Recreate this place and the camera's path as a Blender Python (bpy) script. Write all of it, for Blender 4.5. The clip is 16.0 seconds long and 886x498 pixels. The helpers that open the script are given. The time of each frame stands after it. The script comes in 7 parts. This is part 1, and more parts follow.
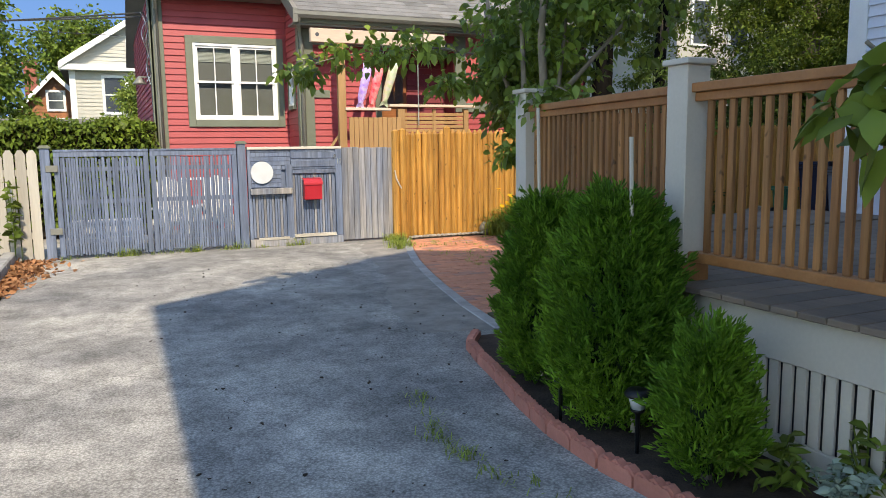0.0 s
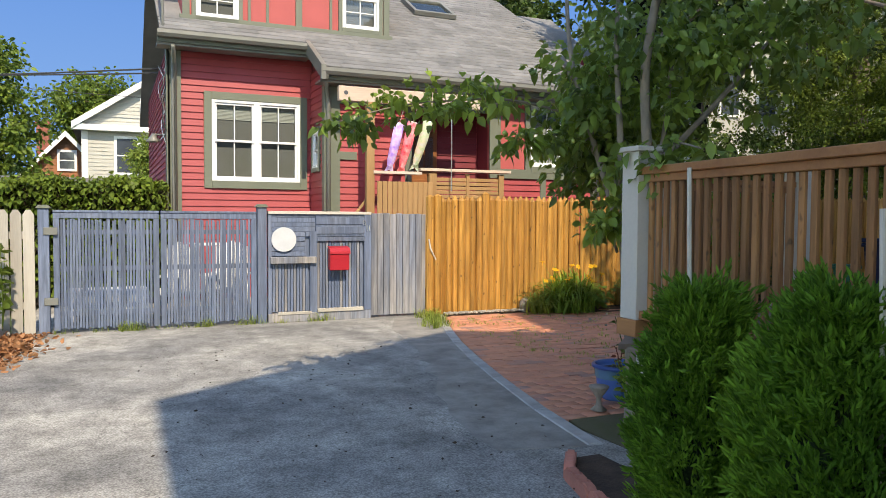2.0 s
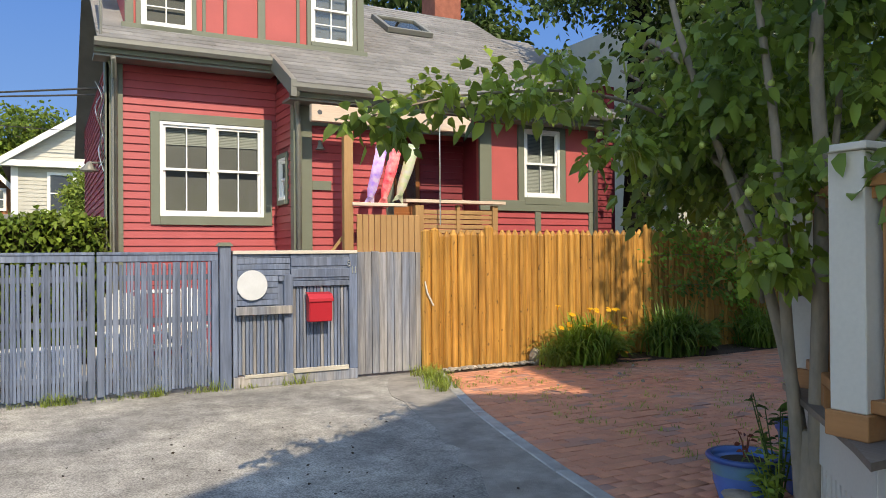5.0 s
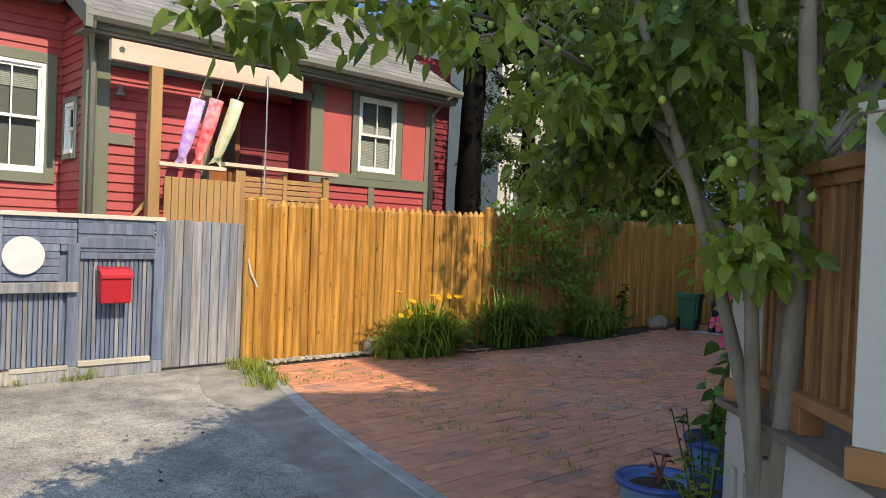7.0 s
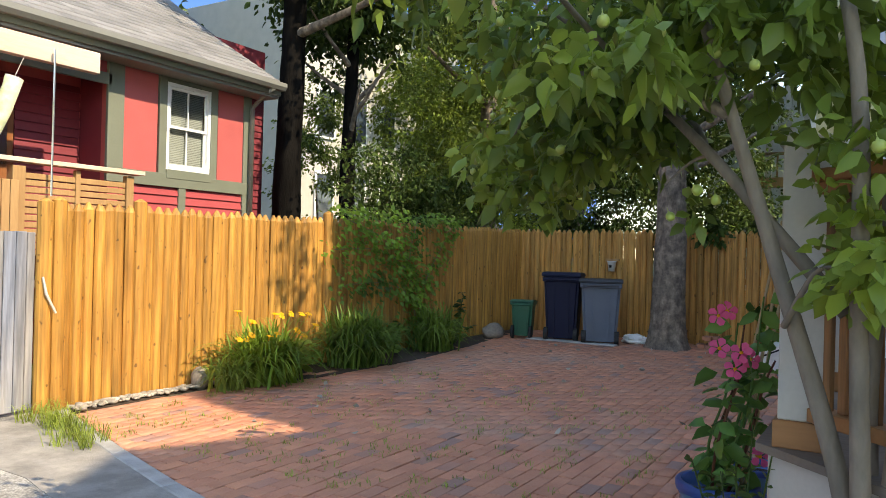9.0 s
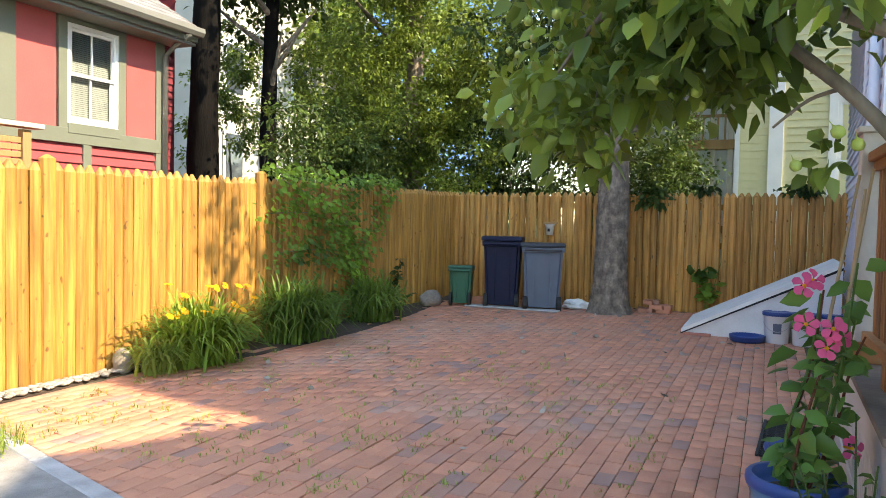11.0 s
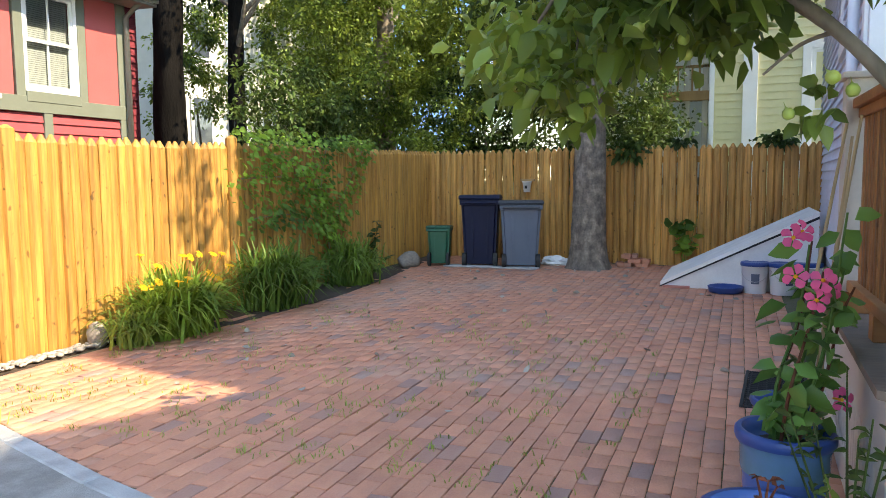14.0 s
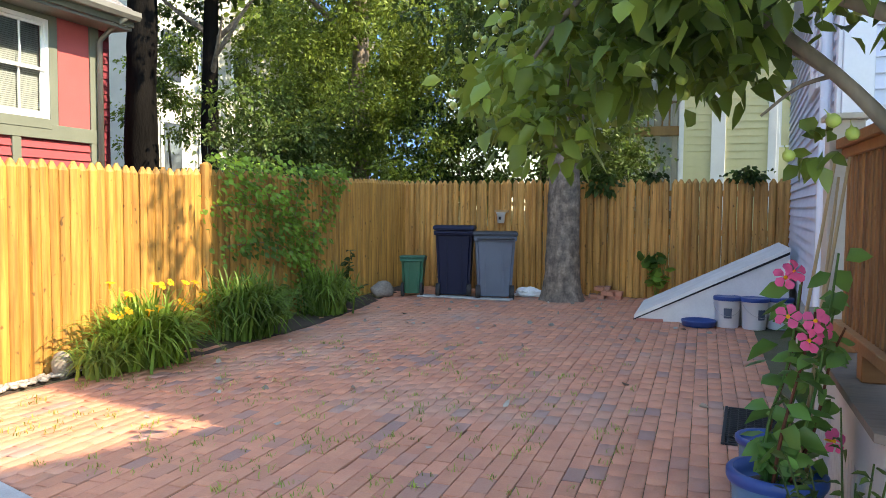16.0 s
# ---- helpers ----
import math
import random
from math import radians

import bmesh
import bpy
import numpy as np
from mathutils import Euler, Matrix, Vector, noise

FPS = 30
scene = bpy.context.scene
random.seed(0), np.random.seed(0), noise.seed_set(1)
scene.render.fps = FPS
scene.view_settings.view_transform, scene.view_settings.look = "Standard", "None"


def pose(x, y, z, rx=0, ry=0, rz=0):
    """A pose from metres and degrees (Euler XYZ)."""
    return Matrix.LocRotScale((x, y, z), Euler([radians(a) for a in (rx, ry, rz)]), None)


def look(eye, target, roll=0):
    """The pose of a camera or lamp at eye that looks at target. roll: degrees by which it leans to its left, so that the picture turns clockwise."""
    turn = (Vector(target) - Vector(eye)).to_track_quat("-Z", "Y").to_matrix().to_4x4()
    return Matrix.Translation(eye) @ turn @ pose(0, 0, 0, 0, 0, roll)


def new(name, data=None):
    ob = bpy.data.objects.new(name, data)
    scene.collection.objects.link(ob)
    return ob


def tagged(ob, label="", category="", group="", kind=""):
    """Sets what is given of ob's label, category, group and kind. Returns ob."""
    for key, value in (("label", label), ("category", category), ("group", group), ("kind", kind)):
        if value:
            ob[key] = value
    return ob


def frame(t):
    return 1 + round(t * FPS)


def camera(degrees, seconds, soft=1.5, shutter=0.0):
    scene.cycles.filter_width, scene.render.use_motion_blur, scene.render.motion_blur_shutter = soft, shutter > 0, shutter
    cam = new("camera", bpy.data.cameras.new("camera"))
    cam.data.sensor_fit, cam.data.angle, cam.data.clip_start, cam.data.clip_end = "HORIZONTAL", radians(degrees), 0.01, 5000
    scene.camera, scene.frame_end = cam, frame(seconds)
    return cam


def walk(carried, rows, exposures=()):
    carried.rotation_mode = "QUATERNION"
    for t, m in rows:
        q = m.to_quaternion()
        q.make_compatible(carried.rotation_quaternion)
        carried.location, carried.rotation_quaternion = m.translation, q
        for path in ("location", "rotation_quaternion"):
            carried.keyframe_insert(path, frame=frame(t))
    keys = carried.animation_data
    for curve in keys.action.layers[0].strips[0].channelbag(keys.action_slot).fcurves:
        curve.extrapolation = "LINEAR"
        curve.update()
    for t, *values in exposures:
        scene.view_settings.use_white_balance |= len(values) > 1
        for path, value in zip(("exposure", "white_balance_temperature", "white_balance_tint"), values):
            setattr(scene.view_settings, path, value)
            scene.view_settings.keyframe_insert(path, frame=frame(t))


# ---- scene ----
cam = camera(61.1, 16.0, soft=0.9)
METRES, EYE, TILT, LEAN, TURN = 6.75, 1.43, 0.0, 0.0, -24.2
ROWS = [
    (0.0, 0.0, 0.0, 0.0, -0.1, -7.52, 0.75),
    (0.5, -0.0143, 0.046, -0.0002, -1.43, -6.99, -0.02),
    (1.0, -0.0395, 0.0871, 0.0015, -1.81, -5.87, -0.64),
    (1.5, -0.0562, 0.1302, -0.0003, -1.13, -4.23, -0.7),
    (2.0, -0.0737, 0.1766, 0.0021, 0.31, -2.44, -0.36),
    (2.5, -0.0997, 0.2226, 0.0019, 1.92, -0.81, -0.14),
    (3.0, -0.1142, 0.2642, 0.0023, 2.9, 0.4, 0.03),
    (5.5, -0.1778, 0.4711, 0.0043, -6.68, -0.1, 0.13),
    (6.0, -0.1826, 0.5076, 0.0035, -9.98, -0.63, -0.52),
    (6.5, -0.1852, 0.5499, 0.0015, -13.98, -0.94, -1.37),
    (7.0, -0.1968, 0.5975, -0.0017, -18.47, -0.86, -2.21),
    (7.5, -0.2128, 0.6442, -0.0015, -23.12, -0.65, -2.62),
    (8.0, -0.2198, 0.6866, -0.0037, -27.67, -0.35, -2.51),
    (8.5, -0.2264, 0.7357, -0.0029, -31.75, -0.07, -2.14),
    (9.0, -0.2378, 0.7805, -0.0016, -35.0, 0.14, -1.53),
    (9.5, -0.2406, 0.8201, -0.0038, -37.9, 0.31, -0.93),
    (12.0, -0.2354, 0.9237, -0.006, -43.23, -3.76, -1.6),
    (12.5, -0.2348, 0.9207, -0.0062, -42.38, -4.88, -0.89),
    (13.0, -0.2327, 0.9195, -0.0061, -42.51, -5.53, -0.13),
    (13.5, -0.2312, 0.9178, -0.0054, -43.38, -5.67, 0.29),
    (14.0, -0.2287, 0.9177, -0.005, -44.23, -5.44, 0.47),
    (14.5, -0.2275, 0.9196, -0.0049, -44.73, -4.92, 0.42),
    (15.0, -0.2251, 0.9243, -0.0043, -45.04, -4.31, 0.29),
    (15.5, -0.227, 0.9294, -0.0035, -45.56, -3.75, -0.02),
    (16.0, -0.2322, 0.9324, -0.002, -46.58, -3.26, -0.48),
]
walk(cam, [(t, pose(0, 0, EYE, TILT, LEAN, TURN) @ pose(METRES * x, METRES * y, METRES * z, 90 + pitch, roll, yaw)) for t, x, y, z, yaw, pitch, roll in ROWS],
     [(0.0, 1.4, 7800, 10), (5.5, 1.3, 8000, 10), (7.0, 1.38, 8100, 10), (9.5, 2.1, 8400, 10), (11.8, 2.72, 8500, 10), (12.5, 2.65, 8400, 10), (14.0, 2.6, 8200, 10), (16.0, 2.62, 8100, 10)])

# ---- world, sun, exposure ----
SUN_ELEVATION, SUN_AZIMUTH = radians(46), radians(181)
world = bpy.data.worlds.new("sky")
scene.world = world
world.use_nodes = True
wn = world.node_tree.nodes
sky = wn.new("ShaderNodeTexSky")
sky.sky_type = 'NISHITA'
sky.sun_disc = False
sky.altitude = 0
sky.air_density = 1.0
sky.dust_density = 0.1
sky.ozone_density = 2.0
sky.sun_elevation = SUN_ELEVATION
sky.sun_rotation = SUN_AZIMUTH
wn["Background"].inputs[1].default_value = 0.15
world.node_tree.links.new(sky.outputs[0], wn["Background"].inputs[0])
sun = new("sun", bpy.data.lights.new("sun", 'SUN'))
sun.data.energy = 2.2
sun.data.angle = radians(0.5)
sun.data.color = (1.0, 0.93, 0.82)
sun_way = Vector((math.sin(SUN_AZIMUTH) * math.cos(SUN_ELEVATION), math.cos(SUN_AZIMUTH) * math.cos(SUN_ELEVATION), math.sin(SUN_ELEVATION)))
sun.matrix_world = look(sun_way * 60, (0, 0, 0))


# ---- materials ----
def mat(name, base, rough=0.7, metal=0.0, vary=0.25, scale=3.0, grain=40.0, bump=0.15, stretch=(1, 1, 1), second=None, per_object=0.0, island=0.0, spec=0.4, subsurface=0.0):
    """A procedural surface: broad stains, fine grain, bump, and a change of tone from piece to piece."""
    m = bpy.data.materials.new(name)
    m.use_nodes = True
    n, l = m.node_tree.nodes, m.node_tree.links
    b = n["Principled BSDF"]
    b.inputs["Roughness"].default_value = rough
    b.inputs["Metallic"].default_value = metal
    b.inputs["Specular IOR Level"].default_value = spec
    co = n.new("ShaderNodeTexCoord")
    mp = n.new("ShaderNodeMapping")
    mp.inputs["Scale"].default_value = stretch
    l.new(co.outputs["Object"], mp.inputs[0])
    broad = n.new("ShaderNodeTexNoise")
    broad.inputs["Scale"].default_value = scale
    broad.inputs["Detail"].default_value = 5
    fine = n.new("ShaderNodeTexNoise")
    fine.inputs["Scale"].default_value = grain
    fine.inputs["Detail"].default_value = 3
    l.new(mp.outputs[0], broad.inputs[0])
    l.new(mp.outputs[0], fine.inputs[0])
    info = n.new("ShaderNodeObjectInfo")
    add = n.new("ShaderNodeVectorMath")
    add.operation = 'ADD'
    l.new(mp.outputs[0], add.inputs[0])
    sc = n.new("ShaderNodeMath")
    sc.operation = 'MULTIPLY'
    sc.inputs[1].default_value = 37.0 if per_object else 0.0
    l.new(info.outputs["Random"], sc.inputs[0])
    l.new(sc.outputs[0], add.inputs[1])
    l.new(add.outputs[0], broad.inputs[0])
    l.new(add.outputs[0], fine.inputs[0])
    ramp = n.new("ShaderNodeMapRange")
    ramp.inputs[1].default_value, ramp.inputs[2].default_value = 0.3, 0.7
    l.new(broad.outputs[0], ramp.inputs[0])
    mix = n.new("ShaderNodeMix")
    mix.data_type = 'RGBA'
    c2 = second if second else tuple(c * (1 - vary) for c in base)
    mix.inputs[6].default_value = (*base, 1)
    mix.inputs[7].default_value = (*c2, 1)
    l.new(ramp.outputs[0], mix.inputs[0])
    tone = n.new("ShaderNodeMath")
    tone.operation = 'MULTIPLY_ADD'
    tone.inputs[1].default_value = vary
    tone.inputs[2].default_value = 1 - vary * 0.5
    l.new(fine.outputs[0], tone.inputs[0])
    last = tone.outputs[0]
    for amount, socket in ((per_object, info.outputs["Random"]), (island, None)):
        if amount:
            if socket is None:
                socket = n.new("ShaderNodeNewGeometry").outputs["Random Per Island"]
            t = n.new("ShaderNodeMath")
            t.operation = 'MULTIPLY_ADD'
            t.inputs[1].default_value = amount
            t.inputs[2].default_value = 1 - amount * 0.5
            l.new(socket, t.inputs[0])
            k = n.new("ShaderNodeMath")
            k.operation = 'MULTIPLY'
            l.new(last, k.inputs[0])
            l.new(t.outputs[0], k.inputs[1])
            last = k.outputs[0]
    hsv = n.new("ShaderNodeHueSaturation")
    l.new(mix.outputs[2], hsv.inputs["Color"])
    l.new(last, hsv.inputs["Value"])
    l.new(hsv.outputs[0], b.inputs["Base Color"])
    if bump:
        bp = n.new("ShaderNodeBump")
        bp.inputs["Strength"].default_value = bump
        bp.inputs["Distance"].default_value = 0.01
        l.new(fine.outputs[0], bp.inputs["Height"])
        l.new(bp.outputs[0], b.inputs["Normal"])
    return m


def leaf_mat(name, base, second, translucent=0.35, rough=0.45, spec=0.2):
    m = mat(name, base, rough, 0, 0.25, 9.0 if "cloth" in name else 1.2, 8.0, 0.0, second=second, island=0.8, spec=spec)
    n, l = m.node_tree.nodes, m.node_tree.links
    b, out = n["Principled BSDF"], n["Material Output"]
    tr = n.new("ShaderNodeBsdfTranslucent")
    col = n.new("ShaderNodeHueSaturation")
    col.inputs["Value"].default_value = 1.6
    col.inputs["Hue"].default_value = 0.48
    l.new(b.inputs["Base Color"].links[0].from_socket, col.inputs["Color"])
    l.new(col.outputs[0], tr.inputs["Color"])
    sh = n.new("ShaderNodeMixShader")
    sh.inputs[0].default_value = translucent
    l.new(b.outputs[0], sh.inputs[1])
    l.new(tr.outputs[0], sh.inputs[2])
    l.new(sh.outputs[0], out.inputs[0])
    return m


def glass_mat(name):
    """Clear pane: mostly see-through, with a gloss that grows at a slant."""
    m = bpy.data.materials.new(name)
    m.use_nodes = True
    n, l = m.node_tree.nodes, m.node_tree.links
    n.remove(n["Principled BSDF"])
    clear, gloss, mix, fres = n.new("ShaderNodeBsdfTransparent"), n.new("ShaderNodeBsdfGlossy"), n.new("ShaderNodeMixShader"), n.new("ShaderNodeFresnel")
    clear.inputs[0].default_value = (0.75, 0.8, 0.8, 1)
    gloss.inputs["Roughness"].default_value = 0.03
    fres.inputs[0].default_value = 1.9
    l.new(fres.outputs[0], mix.inputs[0])
    l.new(clear.outputs[0], mix.inputs[1])
    l.new(gloss.outputs[0], mix.inputs[2])
    l.new(mix.outputs[0], n["Material Output"].inputs[0])
    return m


def asphalt_mat():
    """Old asphalt: pale exposed stones in a dark binder, broad stains, patches and thin cracks."""
    m = mat("asphalt", (0.45, 0.425, 0.375), 0.92, 0, 0.3, 0.8, 140, 0.6, second=(0.24, 0.232, 0.22))
    n, l = m.node_tree.nodes, m.node_tree.links
    b = n["Principled BSDF"]
    old = b.inputs["Base Color"].links[0].from_socket
    co = n.new("ShaderNodeTexCoord")
    stone = n.new("ShaderNodeTexVoronoi")
    stone.inputs["Scale"].default_value = 75
    l.new(co.outputs["Object"], stone.inputs["Vector"])
    sr = n.new("ShaderNodeMapRange")
    sr.inputs[1].default_value, sr.inputs[2].default_value, sr.inputs[3].default_value, sr.inputs[4].default_value = 0.1, 0.8, 1.3, 0.62
    l.new(stone.outputs["Distance"], sr.inputs[0])
    patch = n.new("ShaderNodeTexNoise")
    patch.inputs["Scale"].default_value = 3.4
    patch.inputs["Detail"].default_value = 9
    patch.inputs["Roughness"].default_value = 0.7
    l.new(co.outputs["Object"], patch.inputs["Vector"])
    pr = n.new("ShaderNodeMapRange")
    pr.inputs[1].default_value, pr.inputs[2].default_value, pr.inputs[3].default_value, pr.inputs[4].default_value = 0.36, 0.66, 0.68, 1.25
    l.new(patch.outputs[0], pr.inputs[0])
    warp = n.new("ShaderNodeVectorMath")
    warp.operation = 'MULTIPLY_ADD'
    warp.inputs[1].default_value = (0.5, 0.5, 0.5)
    l.new(patch.outputs["Color"], warp.inputs[0])
    l.new(co.outputs["Object"], warp.inputs[2])
    crack = n.new("ShaderNodeTexVoronoi")
    crack.feature = 'DISTANCE_TO_EDGE'
    crack.inputs["Scale"].default_value = 0.9
    l.new(warp.outputs[0], crack.inputs["Vector"])
    cr = n.new("ShaderNodeMapRange")
    cr.inputs[1].default_value, cr.inputs[2].default_value, cr.inputs[3].default_value, cr.inputs[4].default_value = 0.0, 0.008, 0.6, 1.0
    l.new(crack.outputs["Distance"], cr.inputs[0])
    a = n.new("ShaderNodeMath")
    a.operation = 'MULTIPLY'
    l.new(sr.outputs[0], a.inputs[0])
    l.new(pr.outputs[0], a.inputs[1])
    c = n.new("ShaderNodeMath")
    c.operation = 'MULTIPLY'
    l.new(a.outputs[0], c.inputs[0])
    l.new(cr.outputs[0], c.inputs[1])
    h = n.new("ShaderNodeHueSaturation")
    l.new(old, h.inputs["Color"])
    l.new(c.outputs[0], h.inputs["Value"])
    l.new(h.outputs[0], b.inputs["Base Color"])
    return m


def link_noise(m, scale, stretch, detail, lo, hi, dark, light, rough=0.6, offset=True):
    """Multiplies a further layer of tone into a surface: streaks, blotches or dust."""
    n, l = m.node_tree.nodes, m.node_tree.links
    b = n["Principled BSDF"]
    old = b.inputs["Base Color"].links[0].from_socket
    co, mp, no, mr, h = n.new("ShaderNodeTexCoord"), n.new("ShaderNodeMapping"), n.new("ShaderNodeTexNoise"), n.new("ShaderNodeMapRange"), n.new("ShaderNodeHueSaturation")
    mp.inputs["Scale"].default_value = stretch
    l.new(co.outputs["Object"], mp.inputs[0])
    if offset:
        info, sh, ad = n.new("ShaderNodeObjectInfo"), n.new("ShaderNodeMath"), n.new("ShaderNodeVectorMath")
        sh.operation, ad.operation = 'MULTIPLY', 'ADD'
        sh.inputs[1].default_value = 53.0
        l.new(info.outputs["Random"], sh.inputs[0])
        l.new(mp.outputs[0], ad.inputs[0])
        l.new(sh.outputs[0], ad.inputs[1])
        l.new(ad.outputs[0], no.inputs["Vector"])
    else:
        l.new(mp.outputs[0], no.inputs["Vector"])
    no.inputs["Scale"].default_value, no.inputs["Detail"].default_value, no.inputs["Roughness"].default_value = scale, detail, rough
    mr.inputs[1].default_value, mr.inputs[2].default_value, mr.inputs[3].default_value, mr.inputs[4].default_value = lo, hi, dark, light
    l.new(no.outputs[0], mr.inputs[0])
    l.new(old, h.inputs["Color"])
    l.new(mr.outputs[0], h.inputs["Value"])
    l.new(h.outputs[0], b.inputs["Base Color"])
    return m


def pale_mat(name, base, second, vary=0.4):
    """Stained round pales: long grain streaks, dark knots and blotchy stain."""
    m = mat(name, base, 0.62, 0, 0.3, 7, 50, 0.35, (1, 1, 0.1), second=second, per_object=vary)
    link_noise(m, 30, (1, 1, 0.05), 4, 0.35, 0.62, 0.66, 1.12)
    link_noise(m, 17, (1, 1, 0.7), 1, 0.7, 0.76, 1.0, 0.4)
    return link_noise(m, 1.6, (1, 1, 0.7), 3, 0.35, 0.65, 0.85, 1.1)


def paver_mat(name, island):
    """Clay pavers: rosy red, now and then a blue-burnt one, dusty in broad patches."""
    m = mat(name, (0.60, 0.255, 0.145), 0.62, 0, 0.22, 5, 70, 0.35, second=(0.48, 0.19, 0.115), per_object=0.0 if island else 0.22, island=0.22 if island else 0.0, spec=0.5)
    n, l = m.node_tree.nodes, m.node_tree.links
    b = n["Principled BSDF"]
    old = b.inputs["Base Color"].links[0].from_socket
    rnd = n.new("ShaderNodeNewGeometry").outputs["Random Per Island"] if island else n.new("ShaderNodeObjectInfo").outputs["Random"]
    pick, k, mix = n.new("ShaderNodeMath"), n.new("ShaderNodeMapRange"), n.new("ShaderNodeMix")
    pick.operation = 'FRACT'
    mul = n.new("ShaderNodeMath")
    mul.operation = 'MULTIPLY'
    mul.inputs[1].default_value = 17.3
    l.new(rnd, mul.inputs[0])
    l.new(mul.outputs[0], pick.inputs[0])
    l.new(pick.outputs[0], k.inputs[0])
    k.inputs[1].default_value, k.inputs[2].default_value, k.inputs[3].default_value, k.inputs[4].default_value = 0.84, 0.98, 0.0, 0.75
    mix.data_type = 'RGBA'
    mix.inputs[7].default_value = (0.26, 0.165, 0.145, 1)
    l.new(k.outputs[0], mix.inputs[0])
    l.new(old, mix.inputs[6])
    co, dn, dr, dust = n.new("ShaderNodeTexCoord"), n.new("ShaderNodeTexNoise"), n.new("ShaderNodeMapRange"), n.new("ShaderNodeMix")
    dn.inputs["Scale"].default_value, dn.inputs["Detail"].default_value, dn.inputs["Roughness"].default_value = 0.55, 6, 0.65
    l.new(co.outputs["Object"], dn.inputs["Vector"])
    dr.inputs[1].default_value, dr.inputs[2].default_value, dr.inputs[3].default_value, dr.inputs[4].default_value = 0.5, 0.72, 0.0, 0.55
    l.new(dn.outputs[0], dr.inputs[0])
    dust.data_type = 'RGBA'
    dust.inputs[7].default_value = (0.44, 0.31, 0.235, 1)
    l.new(dr.outputs[0], dust.inputs[0])
    l.new(mix.outputs[2], dust.inputs[6])
    l.new(dust.outputs[2], b.inputs["Base Color"])
    return m


